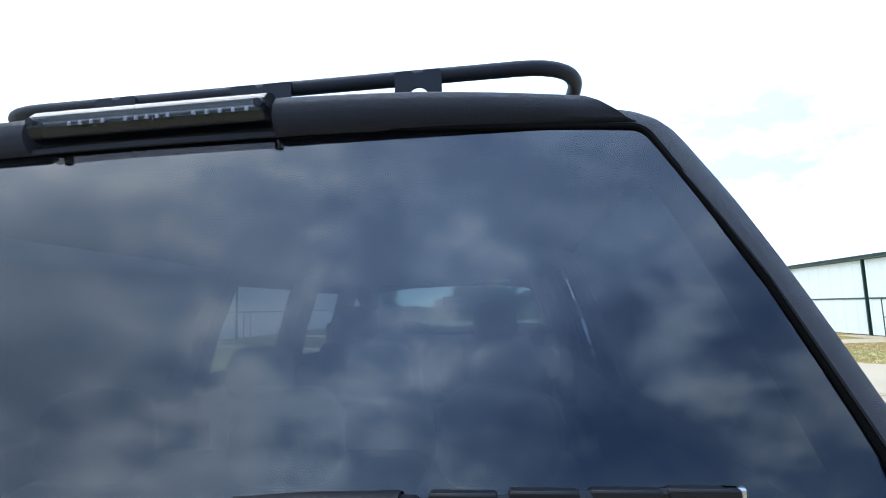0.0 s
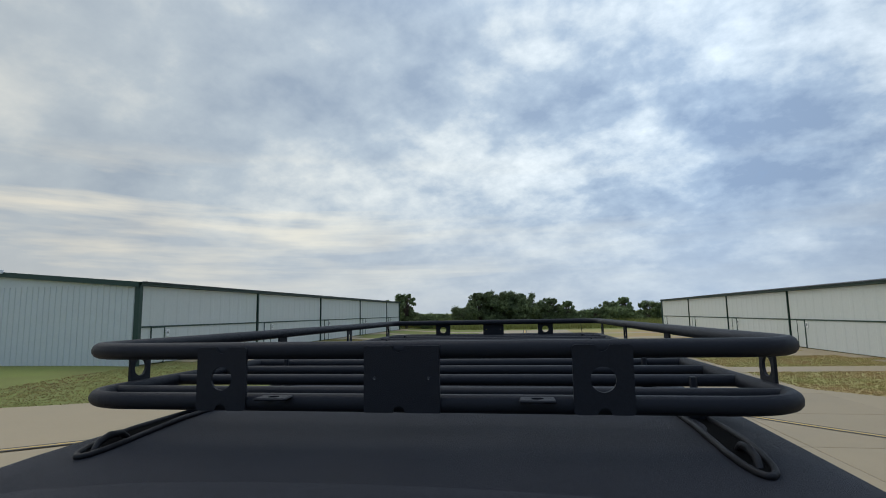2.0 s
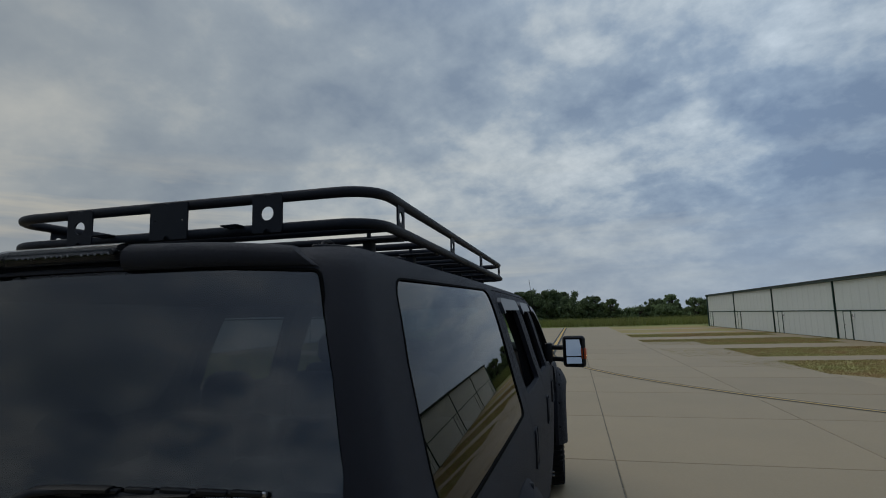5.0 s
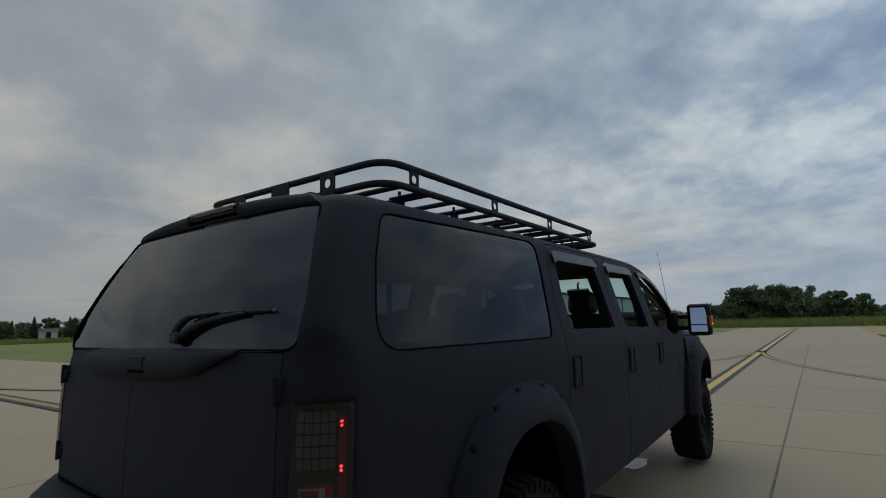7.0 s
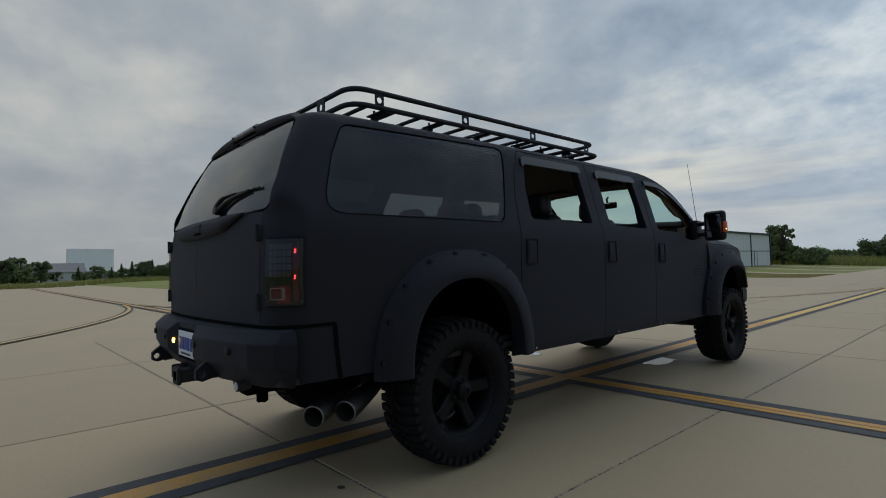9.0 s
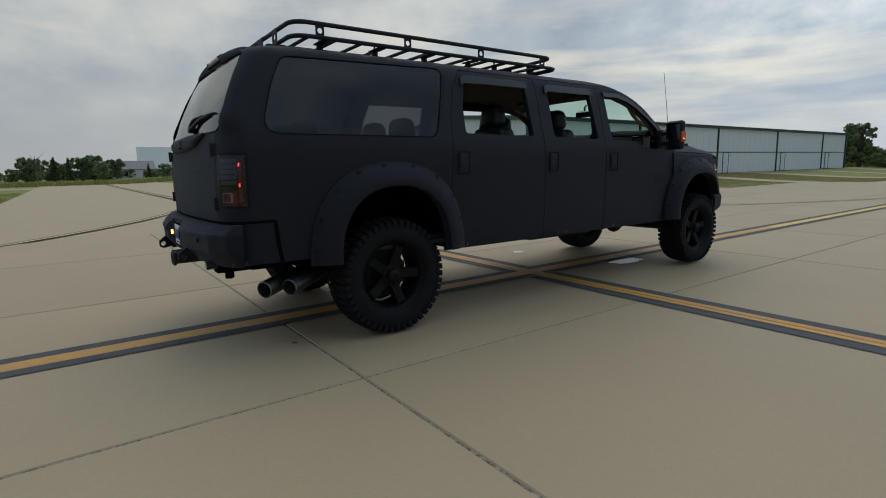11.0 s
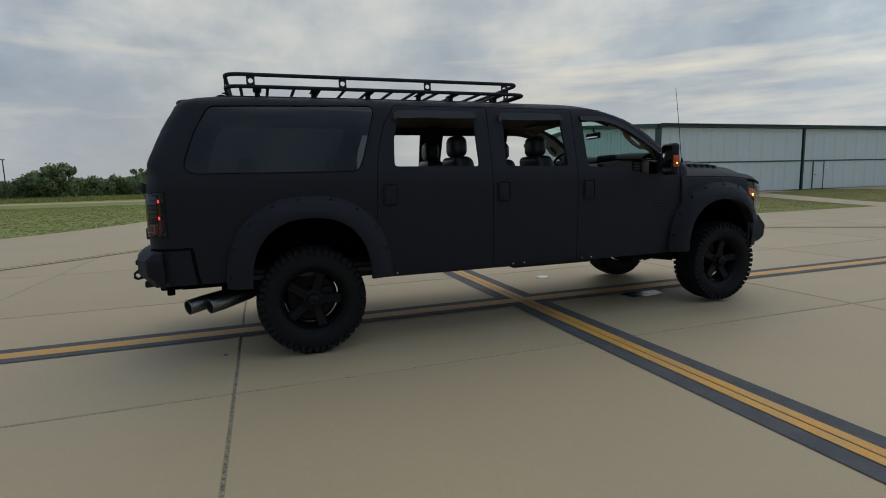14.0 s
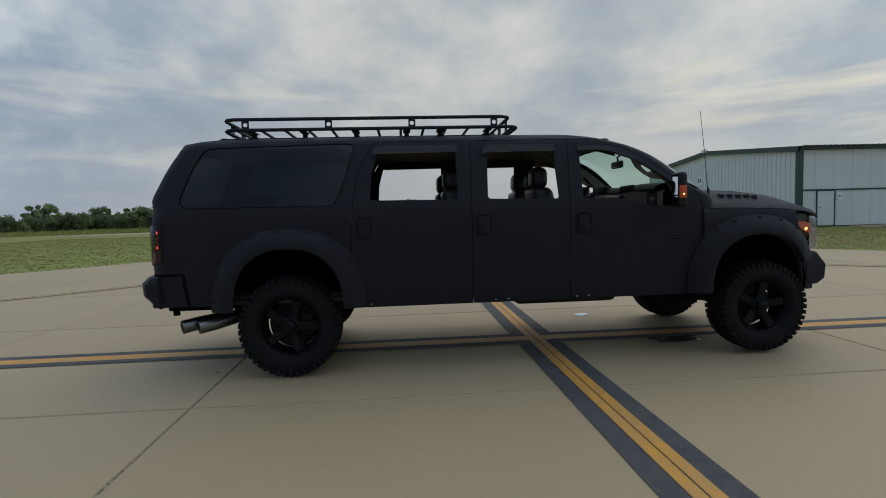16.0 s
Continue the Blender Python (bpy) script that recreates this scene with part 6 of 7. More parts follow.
for sx in (-1, 1):
    bm = bmesh.new()
    box(bm, *sorted((sx * 0.208, sx * 0.222)), -1.350, -1.32, 0.802, 0.832, 0.004, 1)
    part("plate_lamp", bm, M_AMBER_HOT if sx < 0 else M_TRIM, rear_bumper)
    tab = prism(rounded([(-1.267, 0.80), (-1.33, 0.79), (-1.412, 0.725), (-1.412, 0.675), (-1.38, 0.662), (-1.267, 0.69)], 0.013, 3), sx * 0.455 - 0.016, sx * 0.455 + 0.016, "x")
    hole = prism([(-1.383 + 0.019 * math.cos(2 * math.pi * k / 14), 0.70 + 0.019 * math.sin(2 * math.pi * k / 14)) for k in range(14)], sx * 0.455 - 0.1, sx * 0.455 + 0.1, "x")
    part("shackle_tab", carve(tab, [hole]), M_BODY, rear_bumper)
    for x in (0.70, 0.30):
        bm = bmesh.new()
        y = -1.372 if x < 0.5 else -1.334
        tube(bm, [(sx * x, y + 0.02, 0.84), (sx * x, y - 0.004, 0.842), (sx * x, y - 0.006, 0.842)], [0.022, 0.020, 0.012], 14)
        part("parking_sensor", bm, M_TRIM, rear_bumper, smooth=40)
    bm = bmesh.new()
    tube(bm, [(sx * 0.69, -1.217, 0.66), (sx * 0.69, -1.285, 0.655)], 0.028, 14)
    part("tow_lamp_housing", bm, M_CAST, truck, smooth=40)
    bm = bmesh.new()
    tube(bm, [(sx * 0.69, -1.286, 0.655), (sx * 0.69, -1.291, 0.655)], 0.022, 14)
    part("tow_lamp_lens", bm, M_WHITELENS, truck)
bm = bmesh.new()
hitch = carve(box(bmesh.new(), -0.04, 0.04, -1.387, -1.1, 0.59, 0.67, 0.008, 1), [box(bmesh.new(), -0.027, 0.027, -1.6, -1.3, 0.603, 0.657)])
part("hitch_receiver", hitch, M_CAST, truck)
bm = bmesh.new()
box(bm, -0.05, 0.05, -1.392, -1.367, 0.58, 0.68, 0.006, 1)
part("hitch_collar", carve(bm, [box(bmesh.new(), -0.027, 0.027, -1.6, -1.3, 0.603, 0.657)]), M_CAST, truck)
bm = bmesh.new()
box(bm, -0.16, -0.07, -1.357, -1.287, 0.60, 0.67, 0.012, 2)
box(bm, -0.175, -0.15, -1.367, -1.277, 0.595, 0.675, 0.008, 2)
part("trailer_socket", bm, M_TRIM, truck, smooth=40)
bm = bmesh.new()
tube(bm, [(-0.6, -1.117, 0.64), (0.6, -1.117, 0.64)], 0.035, 10)
part("hitch_beam", bm, M_CAST, truck)
for y in (0.73, 1.86, 1.98, 2.62, 2.73):
    bm = bmesh.new()
    tube(bm, [(0.965, y, 0.632), (1.002, y, 0.632)], 0.008, 6)
    part("sill_screw", bm, M_CHROME, truck)

# ------------------------------------------------ cabin
bm = bmesh.new()
rows = []
for y, f in ((-0.78, 0.93), (-0.4, 0.955), (0.2, 0.985), (1.2, 1.0), (2.4, 1.0), (2.9, 0.97), (3.08, 0.95)):
    half = [(0.842, 2.025), (0.822, 2.045), (0.785, 2.072), (0.70, 2.10), (0.5, 2.125), (0.25, 2.135)]
    if y < 0.5:
        half = [(0.79, 2.055)] * 3 + half[3:]
    dip = 0.10 * max(0.0, (y - 2.4) / 0.68) ** 2
    rows.append([(x * f, y, z - dip) for x, z in half] + [(0, y, 2.138 - dip)] + [(-x * f, y, z - dip) for x, z in half[::-1]])
loft(bm, rows)
part("headliner", bm, M_LINER, truck, smooth=50)
bm = bmesh.new()
box(bm, -0.93, 0.93, -1.15, 3.84, 0.71, 0.74)
part("cabin_floor", bm, M_DASH, truck)
for sx, _ in SIDES:
    for k, d in enumerate(DOORS):
        y0, y1 = ((0.66, 1.62), (1.70, 2.53), (2.62, 3.78))[k]
        bm = bmesh.new()
        box(bm, *sorted((sx * 0.885, sx * 0.955)), y0, y1, 0.78, 1.50 if k < 2 else 1.425, 0.03, 2)
        box(bm, *sorted((sx * 0.82, sx * 0.90)), y0 + 0.12, y1 - 0.2, 1.20, 1.27, 0.03, 2)
        part("door_lining", bm, M_TAN if k == 2 else M_DASH, truck, smooth=40)
    # inner pillars
    for y0, y1, lean in ((0.55, 0.66, 0.07), (1.57, 1.77, 0.02), (2.49, 2.66, 0.03)):
        bm = bmesh.new()
        loft(bm, [[(sx * (xx - o), yy + lean * f, z) for xx, yy in ((0, y0), (0.05, y0), (0.05, y1), (0, y1))] for z, o, f in ((1.48, -0.90, 0), (1.75, -0.845, 0.5), (2.08, -0.735, 1))], closed=True, cap=True)
        bmesh.ops.recalc_face_normals(bm, faces=bm.faces)
        part("inner_pillar", bm, M_DASH, truck, smooth=40)
    outline = rounded([(3.72, 1.58), (3.615, 1.73), (3.50, 1.825), (3.35, 1.92), (3.17, 2.005), (2.98, 2.045), (2.90, 2.03), (3.00, 1.985), (3.14, 1.945), (3.245, 1.905), (3.272, 1.825), (3.345, 1.752), (3.42, 1.71), (3.53, 1.695), (3.60, 1.60)],
                      [0.01, 0, 0, 0, 0, 0.01, 0.01, 0.03, 0.02, 0.03, 0.03, 0.03, 0.03, 0.03, 0.02], 4)
    slot = []
    for k in range(20):
        a = 2 * math.pi * k / 20
        u, v = 0.076 * math.copysign(abs(math.cos(a)) ** 0.7, math.cos(a)), 0.022 * math.copysign(abs(math.sin(a)) ** 0.7, math.sin(a))
        slot.append((3.385 + 0.78 * u + 0.62 * v, 1.790 - 0.62 * u + 0.78 * v))
    plate = carve(prism(outline, 0.0, 0.032, "x"), [prism(slot, -0.1, 0.1, "x")])
    for v in plate.verts:
        v.co.x = sx * (v.co.x + float(np.interp(v.co.z, (1.53, 1.79, 2.03), (0.868, 0.802, 0.705))))
    bmesh.ops.recalc_face_normals(plate, faces=plate.faces)
    part("front_pillar_trim", plate, M_TAN, truck, "tan pillar trim with a slotted grab handle")
    bm = bmesh.new()
    box(bm, *sorted((sx * 0.84, sx * 0.93)), -1.12, 0.55, 1.235, 1.50, 0.04, 2)
    part("rear_side_lining", bm, M_DASH, truck, smooth=40)


def seat(x, y, width=0.54, high=1.68, headrest=True, floor=0.74):
    """A leather seat; y is where its backrest's top stands."""
    s = new("seat")
    s.parent = truck
    w = width / 2
    bm = bmesh.new()
    low = max(1.00, floor + 0.02)
    box(bm, x - w, x + w, y + 0.05, y + 0.62, low, low + 0.16, 0.06, 3)
    part("cushion", bm, M_LEATHER, s, smooth=50)
    bm = bmesh.new()
    box(bm, x - w * 0.92, x + w * 0.92, y - 0.11, y + 0.09, low + 0.05, high, 0.06, 4)
    for v in bm.verts:
        f = (v.co.z - 1.08) / (high - 1.08)
        v.co.y += 0.13 * (1 - f)
        v.co.x = x + (v.co.x - x) * (1 - 0.16 * f * f)
    part("backrest", bm, M_LEATHER, s, smooth=50)
    bm = bmesh.new()
    box(bm, x - w * 0.8, x + w * 0.8, y + 0.05, y + 0.5, floor, low + 0.01, 0.01, 1)
    part("seat_base", bm, M_DASH, s, smooth=40)
    if headrest:
        bm = bmesh.new()
        box(bm, x - 0.135, x + 0.135, y - 0.085, y + 0.075, high - 0.01, high + 0.21, 0.065, 4)
        for v in bm.verts:
            v.co.x = x + (v.co.x - x) * (1 - 0.18 * ((v.co.z - high - 0.08) / 0.11) ** 2)
        part("headrest", bm, M_LEATHER, s, smooth=50)
        for dx in (-0.06, 0.06):
            bm = bmesh.new()
            tube(bm, [(x + dx, y - 0.01, high - 0.08), (x + dx, y - 0.01, high + 0.03)], 0.007, 6)
            part("headrest_post", bm, M_CHROME, s)
    return s


for y, high in ((2.42, 1.66), (1.53, 1.66)):
    for x in (-0.43, 0.43):
        seat(x, y, 0.55, high)
for x in (-0.50, 0.0, 0.50):
    seat(x, 0.42, 0.48, 1.50, floor=1.20)
for x in (-0.48, 0.0, 0.48):
    seat(x, -0.45, 0.48, 1.46, floor=1.20)

bm = bmesh.new()
loft(bm, [[(-0.90, y, z), (-0.45, y, z + 0.02), (0.0, y, z), (0.45, y, z + 0.02), (0.90, y, z)] for y, z in ((3.86, 1.60), (3.76, 1.650), (3.62, 1.662), (3.50, 1.655), (3.43, 1.632), (3.41, 1.600), (3.425, 1.588))])
dash = part("dashboard", bm, M_DASH, truck, smooth=50)
bm = bmesh.new()
loft(bm, [[(-0.90, y + 0.10, z), (-0.70, y + 0.05, z + 0.008), (-0.45, y, z + 0.02), (0.0, y, z), (0.45, y, z + 0.02), (0.70, y + 0.05, z + 0.008), (0.90, y + 0.10, z)] for y, z in ((3.425, 1.587), (3.40, 1.575), (3.395, 1.47), (3.41, 1.43), (3.45, 1.40), (3.47, 1.15), (3.5, 0.8))])
part("lower_dash", bm, M_TAN, dash, "tan lower dashboard", smooth=50)
for x in (-0.43, 0.28):
    bm = box(bmesh.new(), x - 0.17, x + 0.17, 3.40, 3.46, 1.60, 1.70 if x < 0 else 1.672, 0.03, 3)
    part("instrument_hood" if x < 0 else "display_pod", bm, M_DASH, dash, smooth=50)
bm = bmesh.new()
box(bm, -0.16, 0.16, 3.32, 3.43, 1.05, 1.57, 0.03, 2)
part("centre_stack", bm, M_TAN, dash, smooth=40)
for sx in (-1, 1):
    face = Matrix.Translation((sx * 0.765, 3.455, 1.515)) @ Matrix.Rotation(radians(14 * sx), 4, "Z")
    bm = carve(box(bmesh.new(), -0.062, 0.062, -0.012, 0.04, -0.068, 0.068, 0.014, 3), [box(bmesh.new(), -0.048, 0.048, -0.05, 0.02, -0.054, 0.054)])
    bmesh.ops.transform(bm, matrix=face, verts=bm.verts)
    vent = part("air_vent", bm, M_TRIM, dash, smooth=40)
    for z in (-0.03, 0.0, 0.03):
        bm = box(bmesh.new(), -0.047, 0.047, -0.006, 0.006, z - 0.004, z + 0.004, 0.002, 1)
        bmesh.ops.transform(bm, matrix=face, verts=bm.verts)
        part("vane", bm, M_CHROME if z == 0 else M_TRIM, vent)
for x in (-0.22, 0.22):
    bm = bmesh.new()
    tube(bm, [(x, 3.42, 1.525), (x, 3.385, 1.525), (x, 3.380, 1.525), (x, 3.388, 1.525)], [0.05, 0.05, 0.044, 0.04], 16)
    part("air_vent", bm, M_TRIM, dash, smooth=40)
bm = bmesh.new()
ringpts = [(-0.43 + 0.19 * math.cos(a), 3.235 + 0.075 * math.sin(a), 1.555 + 0.17 * math.sin(a)) for a in (2 * math.pi * k / 24 for k in range(24))]
tube(bm, ringpts, 0.016, 8, closed=True)
for a in (0.2, math.pi - 0.2, -math.pi / 2):
    tube(bm, [(-0.43, 3.255, 1.54), (-0.43 + 0.18 * math.cos(a), 3.235 + 0.075 * math.sin(a), 1.555 + 0.16 * math.sin(a))], 0.016, 6)
tube(bm, [(-0.43, 3.225, 1.555), (-0.43, 3.50, 1.44)], 0.05, 12)
part("steering_wheel", bm, M_DASH, truck, smooth=50)
bm = bmesh.new()
box(bm, -0.13, 0.13, 3.42, 3.46, 1.875, 1.955, 0.02, 3)
tube(bm, [(0, 3.45, 1.93), (0, 3.44, 2.0), (0, 3.47, 2.02)], 0.012, 6)
view_mirror = part("rear_view_mirror", bm, M_TRIM, truck, smooth=40)
part("mirror_pane", box(bmesh.new(), -0.118, 0.118, 3.4165, 3.4215, 1.887, 1.943, 0.0015, 1), M_MIRROR, view_mirror)
for x in (-0.38, 0.38):
    bm = bmesh.new()
    box(bm, x - 0.2, x + 0.2, 2.82, 3.02, 2.045, 2.07, 0.008, 2)
    part("sun_visor", bm, M_LINER, truck, smooth=40)
# ---------------------------------------------------------------- trees, far things
def tree_meshes(seed, height, spread, leaves, dark=False, low=0.25, size=0.24):
    """A tapered trunk with limbs, and a crown of leaf clumps with gaps."""
    rng = random.Random(seed)
    trunk = bmesh.new()
    lean = (rng.uniform(-0.3, 0.3), rng.uniform(-0.3, 0.3))
    top = Vector((lean[0], lean[1], height * 0.75))
    tube(trunk, [(0, 0, -0.1), (lean[0] * 0.2, lean[1] * 0.2, height * 0.25), (lean[0] * 0.6, lean[1] * 0.6, height * 0.5), tuple(top)], [0.045 * height, 0.03 * height, 0.02 * height, 0.006 * height], 7)
    clumps = []
    for k in range(64):
        a = rng.uniform(0, 2 * math.pi)
        h = rng.uniform(low, 0.95)
        reach = spread * math.sqrt(max(0.05, 1 - (abs(h - 0.55) / 0.52) ** 2)) * rng.uniform(0.35, 1.0)
        c = Vector((math.cos(a) * reach, math.sin(a) * reach, h * height))
        s = Vector((lean[0] * h * 0.6, lean[1] * h * 0.6, max(0.12, h - 0.25) * height))
        tube(trunk, [tuple(s), tuple(s.lerp(c, 0.6) + Vector((0, 0, 0.06 * height))), tuple(c)], [0.012 * height, 0.008 * height, 0.003 * height], 5)
        clumps.append((c, spread * rng.uniform(0.10, 0.27)))
    crown = bmesh.new()
    for k in range(leaves):
        c, r = clumps[rng.randrange(len(clumps))]
        d = Vector((rng.gauss(0, 1), rng.gauss(0, 1), rng.gauss(0, 0.8))).normalized() * r * rng.uniform(0.25, 1.22) ** 0.7
        p = c + d
        if p.z < height * 0.06:
            continue
        s = size * rng.uniform(0.6, 1.4)
        q = Euler((rng.uniform(0, 6.3), rng.uniform(0, 6.3), rng.uniform(0, 6.3))).to_matrix()
        vs = [crown.verts.new(p + q @ Vector(v) * s) for v in ((-0.5, -0.3, 0), (0.1, -0.55, 0.1), (0.6, 0.05, 0), (0.1, 0.5, 0.12), (-0.5, 0.3, 0.02))]
        crown.faces.new(vs)
    return trunk, crown


def tree(seed, height, spread, leaves, name="tree", label="leafy green deciduous tree beyond the grass", dark=False, low=0.25, size=0.24, group="trees round the airfield"):
    e = thing(name, label, "tree" if name == "tree" else "bush", group)
    trunk, crown = tree_meshes(seed, height, spread, leaves, dark, low, size)
    part("trunk", trunk, M_BARK, e, smooth=60)
    part("crown", crown, M_LEAF_DARK if dark else M_LEAF, e)
    return e


KINDS = [tree(1, 6.0, 2.7, 8400, size=0.23, low=0.12), tree(2, 7.0, 3.1, 10000, size=0.24, dark=True, low=0.12), tree(3, 4.6, 2.6, 7200, size=0.22, low=0.1), tree(4, 6.6, 2.3, 8400, size=0.23, low=0.14),
         tree(5, 7.6, 4.2, 12000, size=0.27, dark=True, low=0.12), tree(6, 2.4, 2.4, 5200, "bush", "low leafy green bush", low=0.08, size=0.18), tree(7, 3.0, 2.9, 6000, "bush", "low leafy green bush", dark=True, low=0.08, size=0.19)]

def conifer(seed, height, spread, leaves):
    """A pointed tree: drooping tiers of needles round a straight trunk."""
    r = random.Random(seed)
    e = thing("tree", "dark pointed conifer beyond the grass", "tree", "trees round the airfield")
    part("trunk", tube(bmesh.new(), [(0, 0, -0.1), (0, 0, height * 0.97)], [0.03 * height, 0.004 * height], 7), M_BARK, e, smooth=60)
    crown = bmesh.new()
    for k in range(leaves):
        h = r.random() ** 1.4
        a, out = r.uniform(0, 6.3), spread * (1 - h) * (0.75 + 0.25 * math.sin(h * 60)) * r.uniform(0.3, 1.0) ** 0.5
        p = Vector((math.cos(a) * out, math.sin(a) * out, (0.06 + 0.94 * h) * height - 0.12 * out))
        q = Euler((r.uniform(-0.6, 0.6), r.uniform(-0.6, 0.6), r.uniform(0, 6.3))).to_matrix()
        s = 0.34 * r.uniform(0.6, 1.3)
        crown.faces.new([crown.verts.new(p + q @ Vector(v) * s) for v in ((-0.6, -0.2, 0), (0.1, -0.3, 0.08), (0.7, 0.0, -0.1), (0.1, 0.3, 0.08), (-0.6, 0.2, 0))])
    part("crown", crown, M_LEAF_DARK, e)
    return e


KINDS.append(conifer(8, 6.4, 2.0, 3600))
used = set()


def plant(kind, x, y, scale, turn):
    m = pose(x, y, rise(x, y) - 0.05, 0, 0, turn)
    if kind not in used:
        used.add(kind)
        o = KINDS[kind]
        o.matrix_basis = m
    else:
        o = copy_thing(KINDS[kind], m)
    o.scale = (scale, scale, scale * 1.0)
    return o


rng = random.Random(11)


def belt(b0, b1, dist, count, kinds, low, high, spread=12.0):
    """Trees scattered along an arc of bearings (degrees to the left of the taxilane's direction) at about that distance."""
    for k in range(count):
        b = radians(b0 + (b1 - b0) * (k + rng.uniform(0.1, 0.9)) / count)
        d = dist + rng.uniform(-spread, spread)
        plant(rng.choice(kinds), -math.sin(b) * d, math.cos(b) * d, rng.uniform(low, high), rng.uniform(0, 360))


# ahead, beyond the end of the taxilane
belt(-34, 16, 114, 64, (5, 6, 5, 6, 2), 0.55, 0.85, 8)
TALL = (6.0, 7.0, 4.6, 6.6, 7.6, 2.4, 3.0, 6.4)


def stand(kind, x, y, top):
    """A tree of that kind grown to that height."""
    plant(kind, x, y, (top + 0.1) / TALL[kind], 37 * x + 61 * y)


for spot in ((3, -16.6, 71.5, 4.9), (0, -18.6, 72.5, 3.9), (5, -13.9, 73.0, 1.9), (6, -12.4, 102.6, 3.1), (2, -10.8, 104.0, 3.4),
             (1, -9.4, 108.0, 6.4), (4, -7.0, 110.0, 6.2), (4, -4.8, 110.3, 6.6), (1, -2.2, 111.0, 6.3), (4, -0.6, 110.4, 6.1), (6, 1.4, 108.5, 4.2), (3, 3.2, 110.0, 3.6),
             (1, 4.8, 106.3, 5.0), (3, 8.5, 104.0, 4.5), (2, 6.6, 107.0, 3.4), (5, 11.0, 105.0, 2.4), (0, 16.5, 107.0, 4.1), (3, 20.0, 108.7, 5.1), (2, 22.9, 101.0, 3.8), (2, 25.6, 102.0, 3.6), (5, 18.0, 105.0, 2.9), (6, 13.6, 106.0, 2.6)):
    stand(*spot)
belt(-34, -14, 120, 12, (0, 2, 3), 0.6, 0.8, 5)
# behind the hangar rows
belt(16, 60, 170, 22, (0, 2, 3), 0.8, 1.2)
belt(-60, -34, 170, 12, (0, 2, 3), 0.8, 1.1)
# to the left and behind
belt(60, 140, 165, 80, (5, 6, 2, 5, 6), 0.65, 1.0, 12)
belt(66, 80.0, 150, 16, (1, 4, 0, 3, 7), 0.50, 0.80, 6)
belt(86.5, 94, 155, 9, (1, 0, 3, 7), 0.68, 0.98, 6)
belt(98, 132, 105, 44, (5, 6, 2, 6), 0.7, 1.2, 10)


def far_house(x, y, w, d, h, turn, label):
    e = thing("house", label, "house", at=(x, y, 0))
    e.rotation_euler.z = radians(turn)
    bm = box(bmesh.new(), -w / 2, w / 2, -d / 2, d / 2, 0, h)
    part("wall", bm, M_WALL, e)
    bm = bmesh.new()
    loft(bm, [[(-w / 2 - 0.3, -d / 2 - 0.3, h - 0.1), (-w / 2 - 0.3, 0, h + d * 0.28), (-w / 2 - 0.3, d / 2 + 0.3, h - 0.1)], [(w / 2 + 0.3, -d / 2 - 0.3, h - 0.1), (w / 2 + 0.3, 0, h + d * 0.28), (w / 2 + 0.3, d / 2 + 0.3, h - 0.1)]])
    part("roof", bm, M_ROOF, e)
    for k in range(3):
        bm = box(bmesh.new(), -w / 2 + w * (k + 0.5) / 3 - 0.5, -w / 2 + w * (k + 0.5) / 3 + 0.5, -d / 2 - 0.04, -d / 2 - 0.002, 0.9, 2.1)
        part("window", bm, M_DASH, e)
    return e


def bearing(b, d):
    return -math.sin(radians(b)) * d, math.cos(radians(b)) * d


far_house(*bearing(62, 165), 12, 8, 3.0, 70, "white single-storey house among the far trees")
far_house(*bearing(66, 160), 9, 7, 3.0, 70, "white single-storey house among the far trees")
far_house(*bearing(86, 165), 14, 8, 2.8, 90, "low pale house beyond the field")

# white outdoor screen on the far field
e = thing("outdoor_screen", "large white outdoor cinema screen on the far field", "screen", at=(*bearing(82.9, 190), 0))
e.rotation_euler.z = radians(100)
part("screen", box(bmesh.new(), -6.3, 6.3, -0.2, 0.2, 3.0, 9.9), M_SIGN, e)
for x in (-6, -3, 0, 3, 6):
    bm = bmesh.new()
    box(bm, x - 0.2, x + 0.2, 0.25, 0.6, -0.1, 9.4)
    part("post", bm, M_ROOF, e)
part("skirt", box(bmesh.new(), -6.3, 6.3, -0.1, 0.1, 0, 3.2), M_ROOF, e)

# light pole by the field
e = thing("light_pole", "thin wooden pole with a lamp arm beside the field", "pole", at=(*bearing(112.0, 95), 0))
bm = bmesh.new()
tube(bm, [(0, 0, 0), (0, 0, 6.2)], [0.10, 0.07], 8)
part("pole", bm, M_BARK, e)
bm = bmesh.new()
box(bm, -0.5, 0.5, -0.12, 0.12, 6.1, 6.25, 0.02, 1)
part("lamp_head", bm, M_ROOF, e)

# dark conifers before the screen, a bare dead tree and a small white shed by the left field
for b, d, sc in ((80.6, 150, 0.62), (81.4, 152, 0.5), (84.0, 150, 0.55), (74.0, 150, 0.8)):
    plant(7, *bearing(b, d), sc, 40 * b)
e = thing("dead_tree", "bare leafless dead tree standing among the far trees", "tree", at=(*bearing(93.0, 120), 0))
bm = bmesh.new()
r5 = random.Random(9)
tube(bm, [(0, 0, -0.1), (0.1, 0, 2.5), (0.0, 0.1, 5.2)], [0.2, 0.14, 0.03], 7)
for k in range(14):
    a, h = r5.uniform(0, 6.3), r5.uniform(2.0, 4.8)
    q = Vector((math.cos(a), math.sin(a), r5.uniform(0.6, 1.4))) * r5.uniform(0.8, 1.7)
    tube(bm, [(0.05, 0.05, h), tuple(Vector((0, 0, h)) + q * 0.5), tuple(Vector((0, 0, h + 0.2)) + q)], [0.06, 0.04, 0.012], 5)
part("trunk", bm, M_BARK, e, smooth=60)
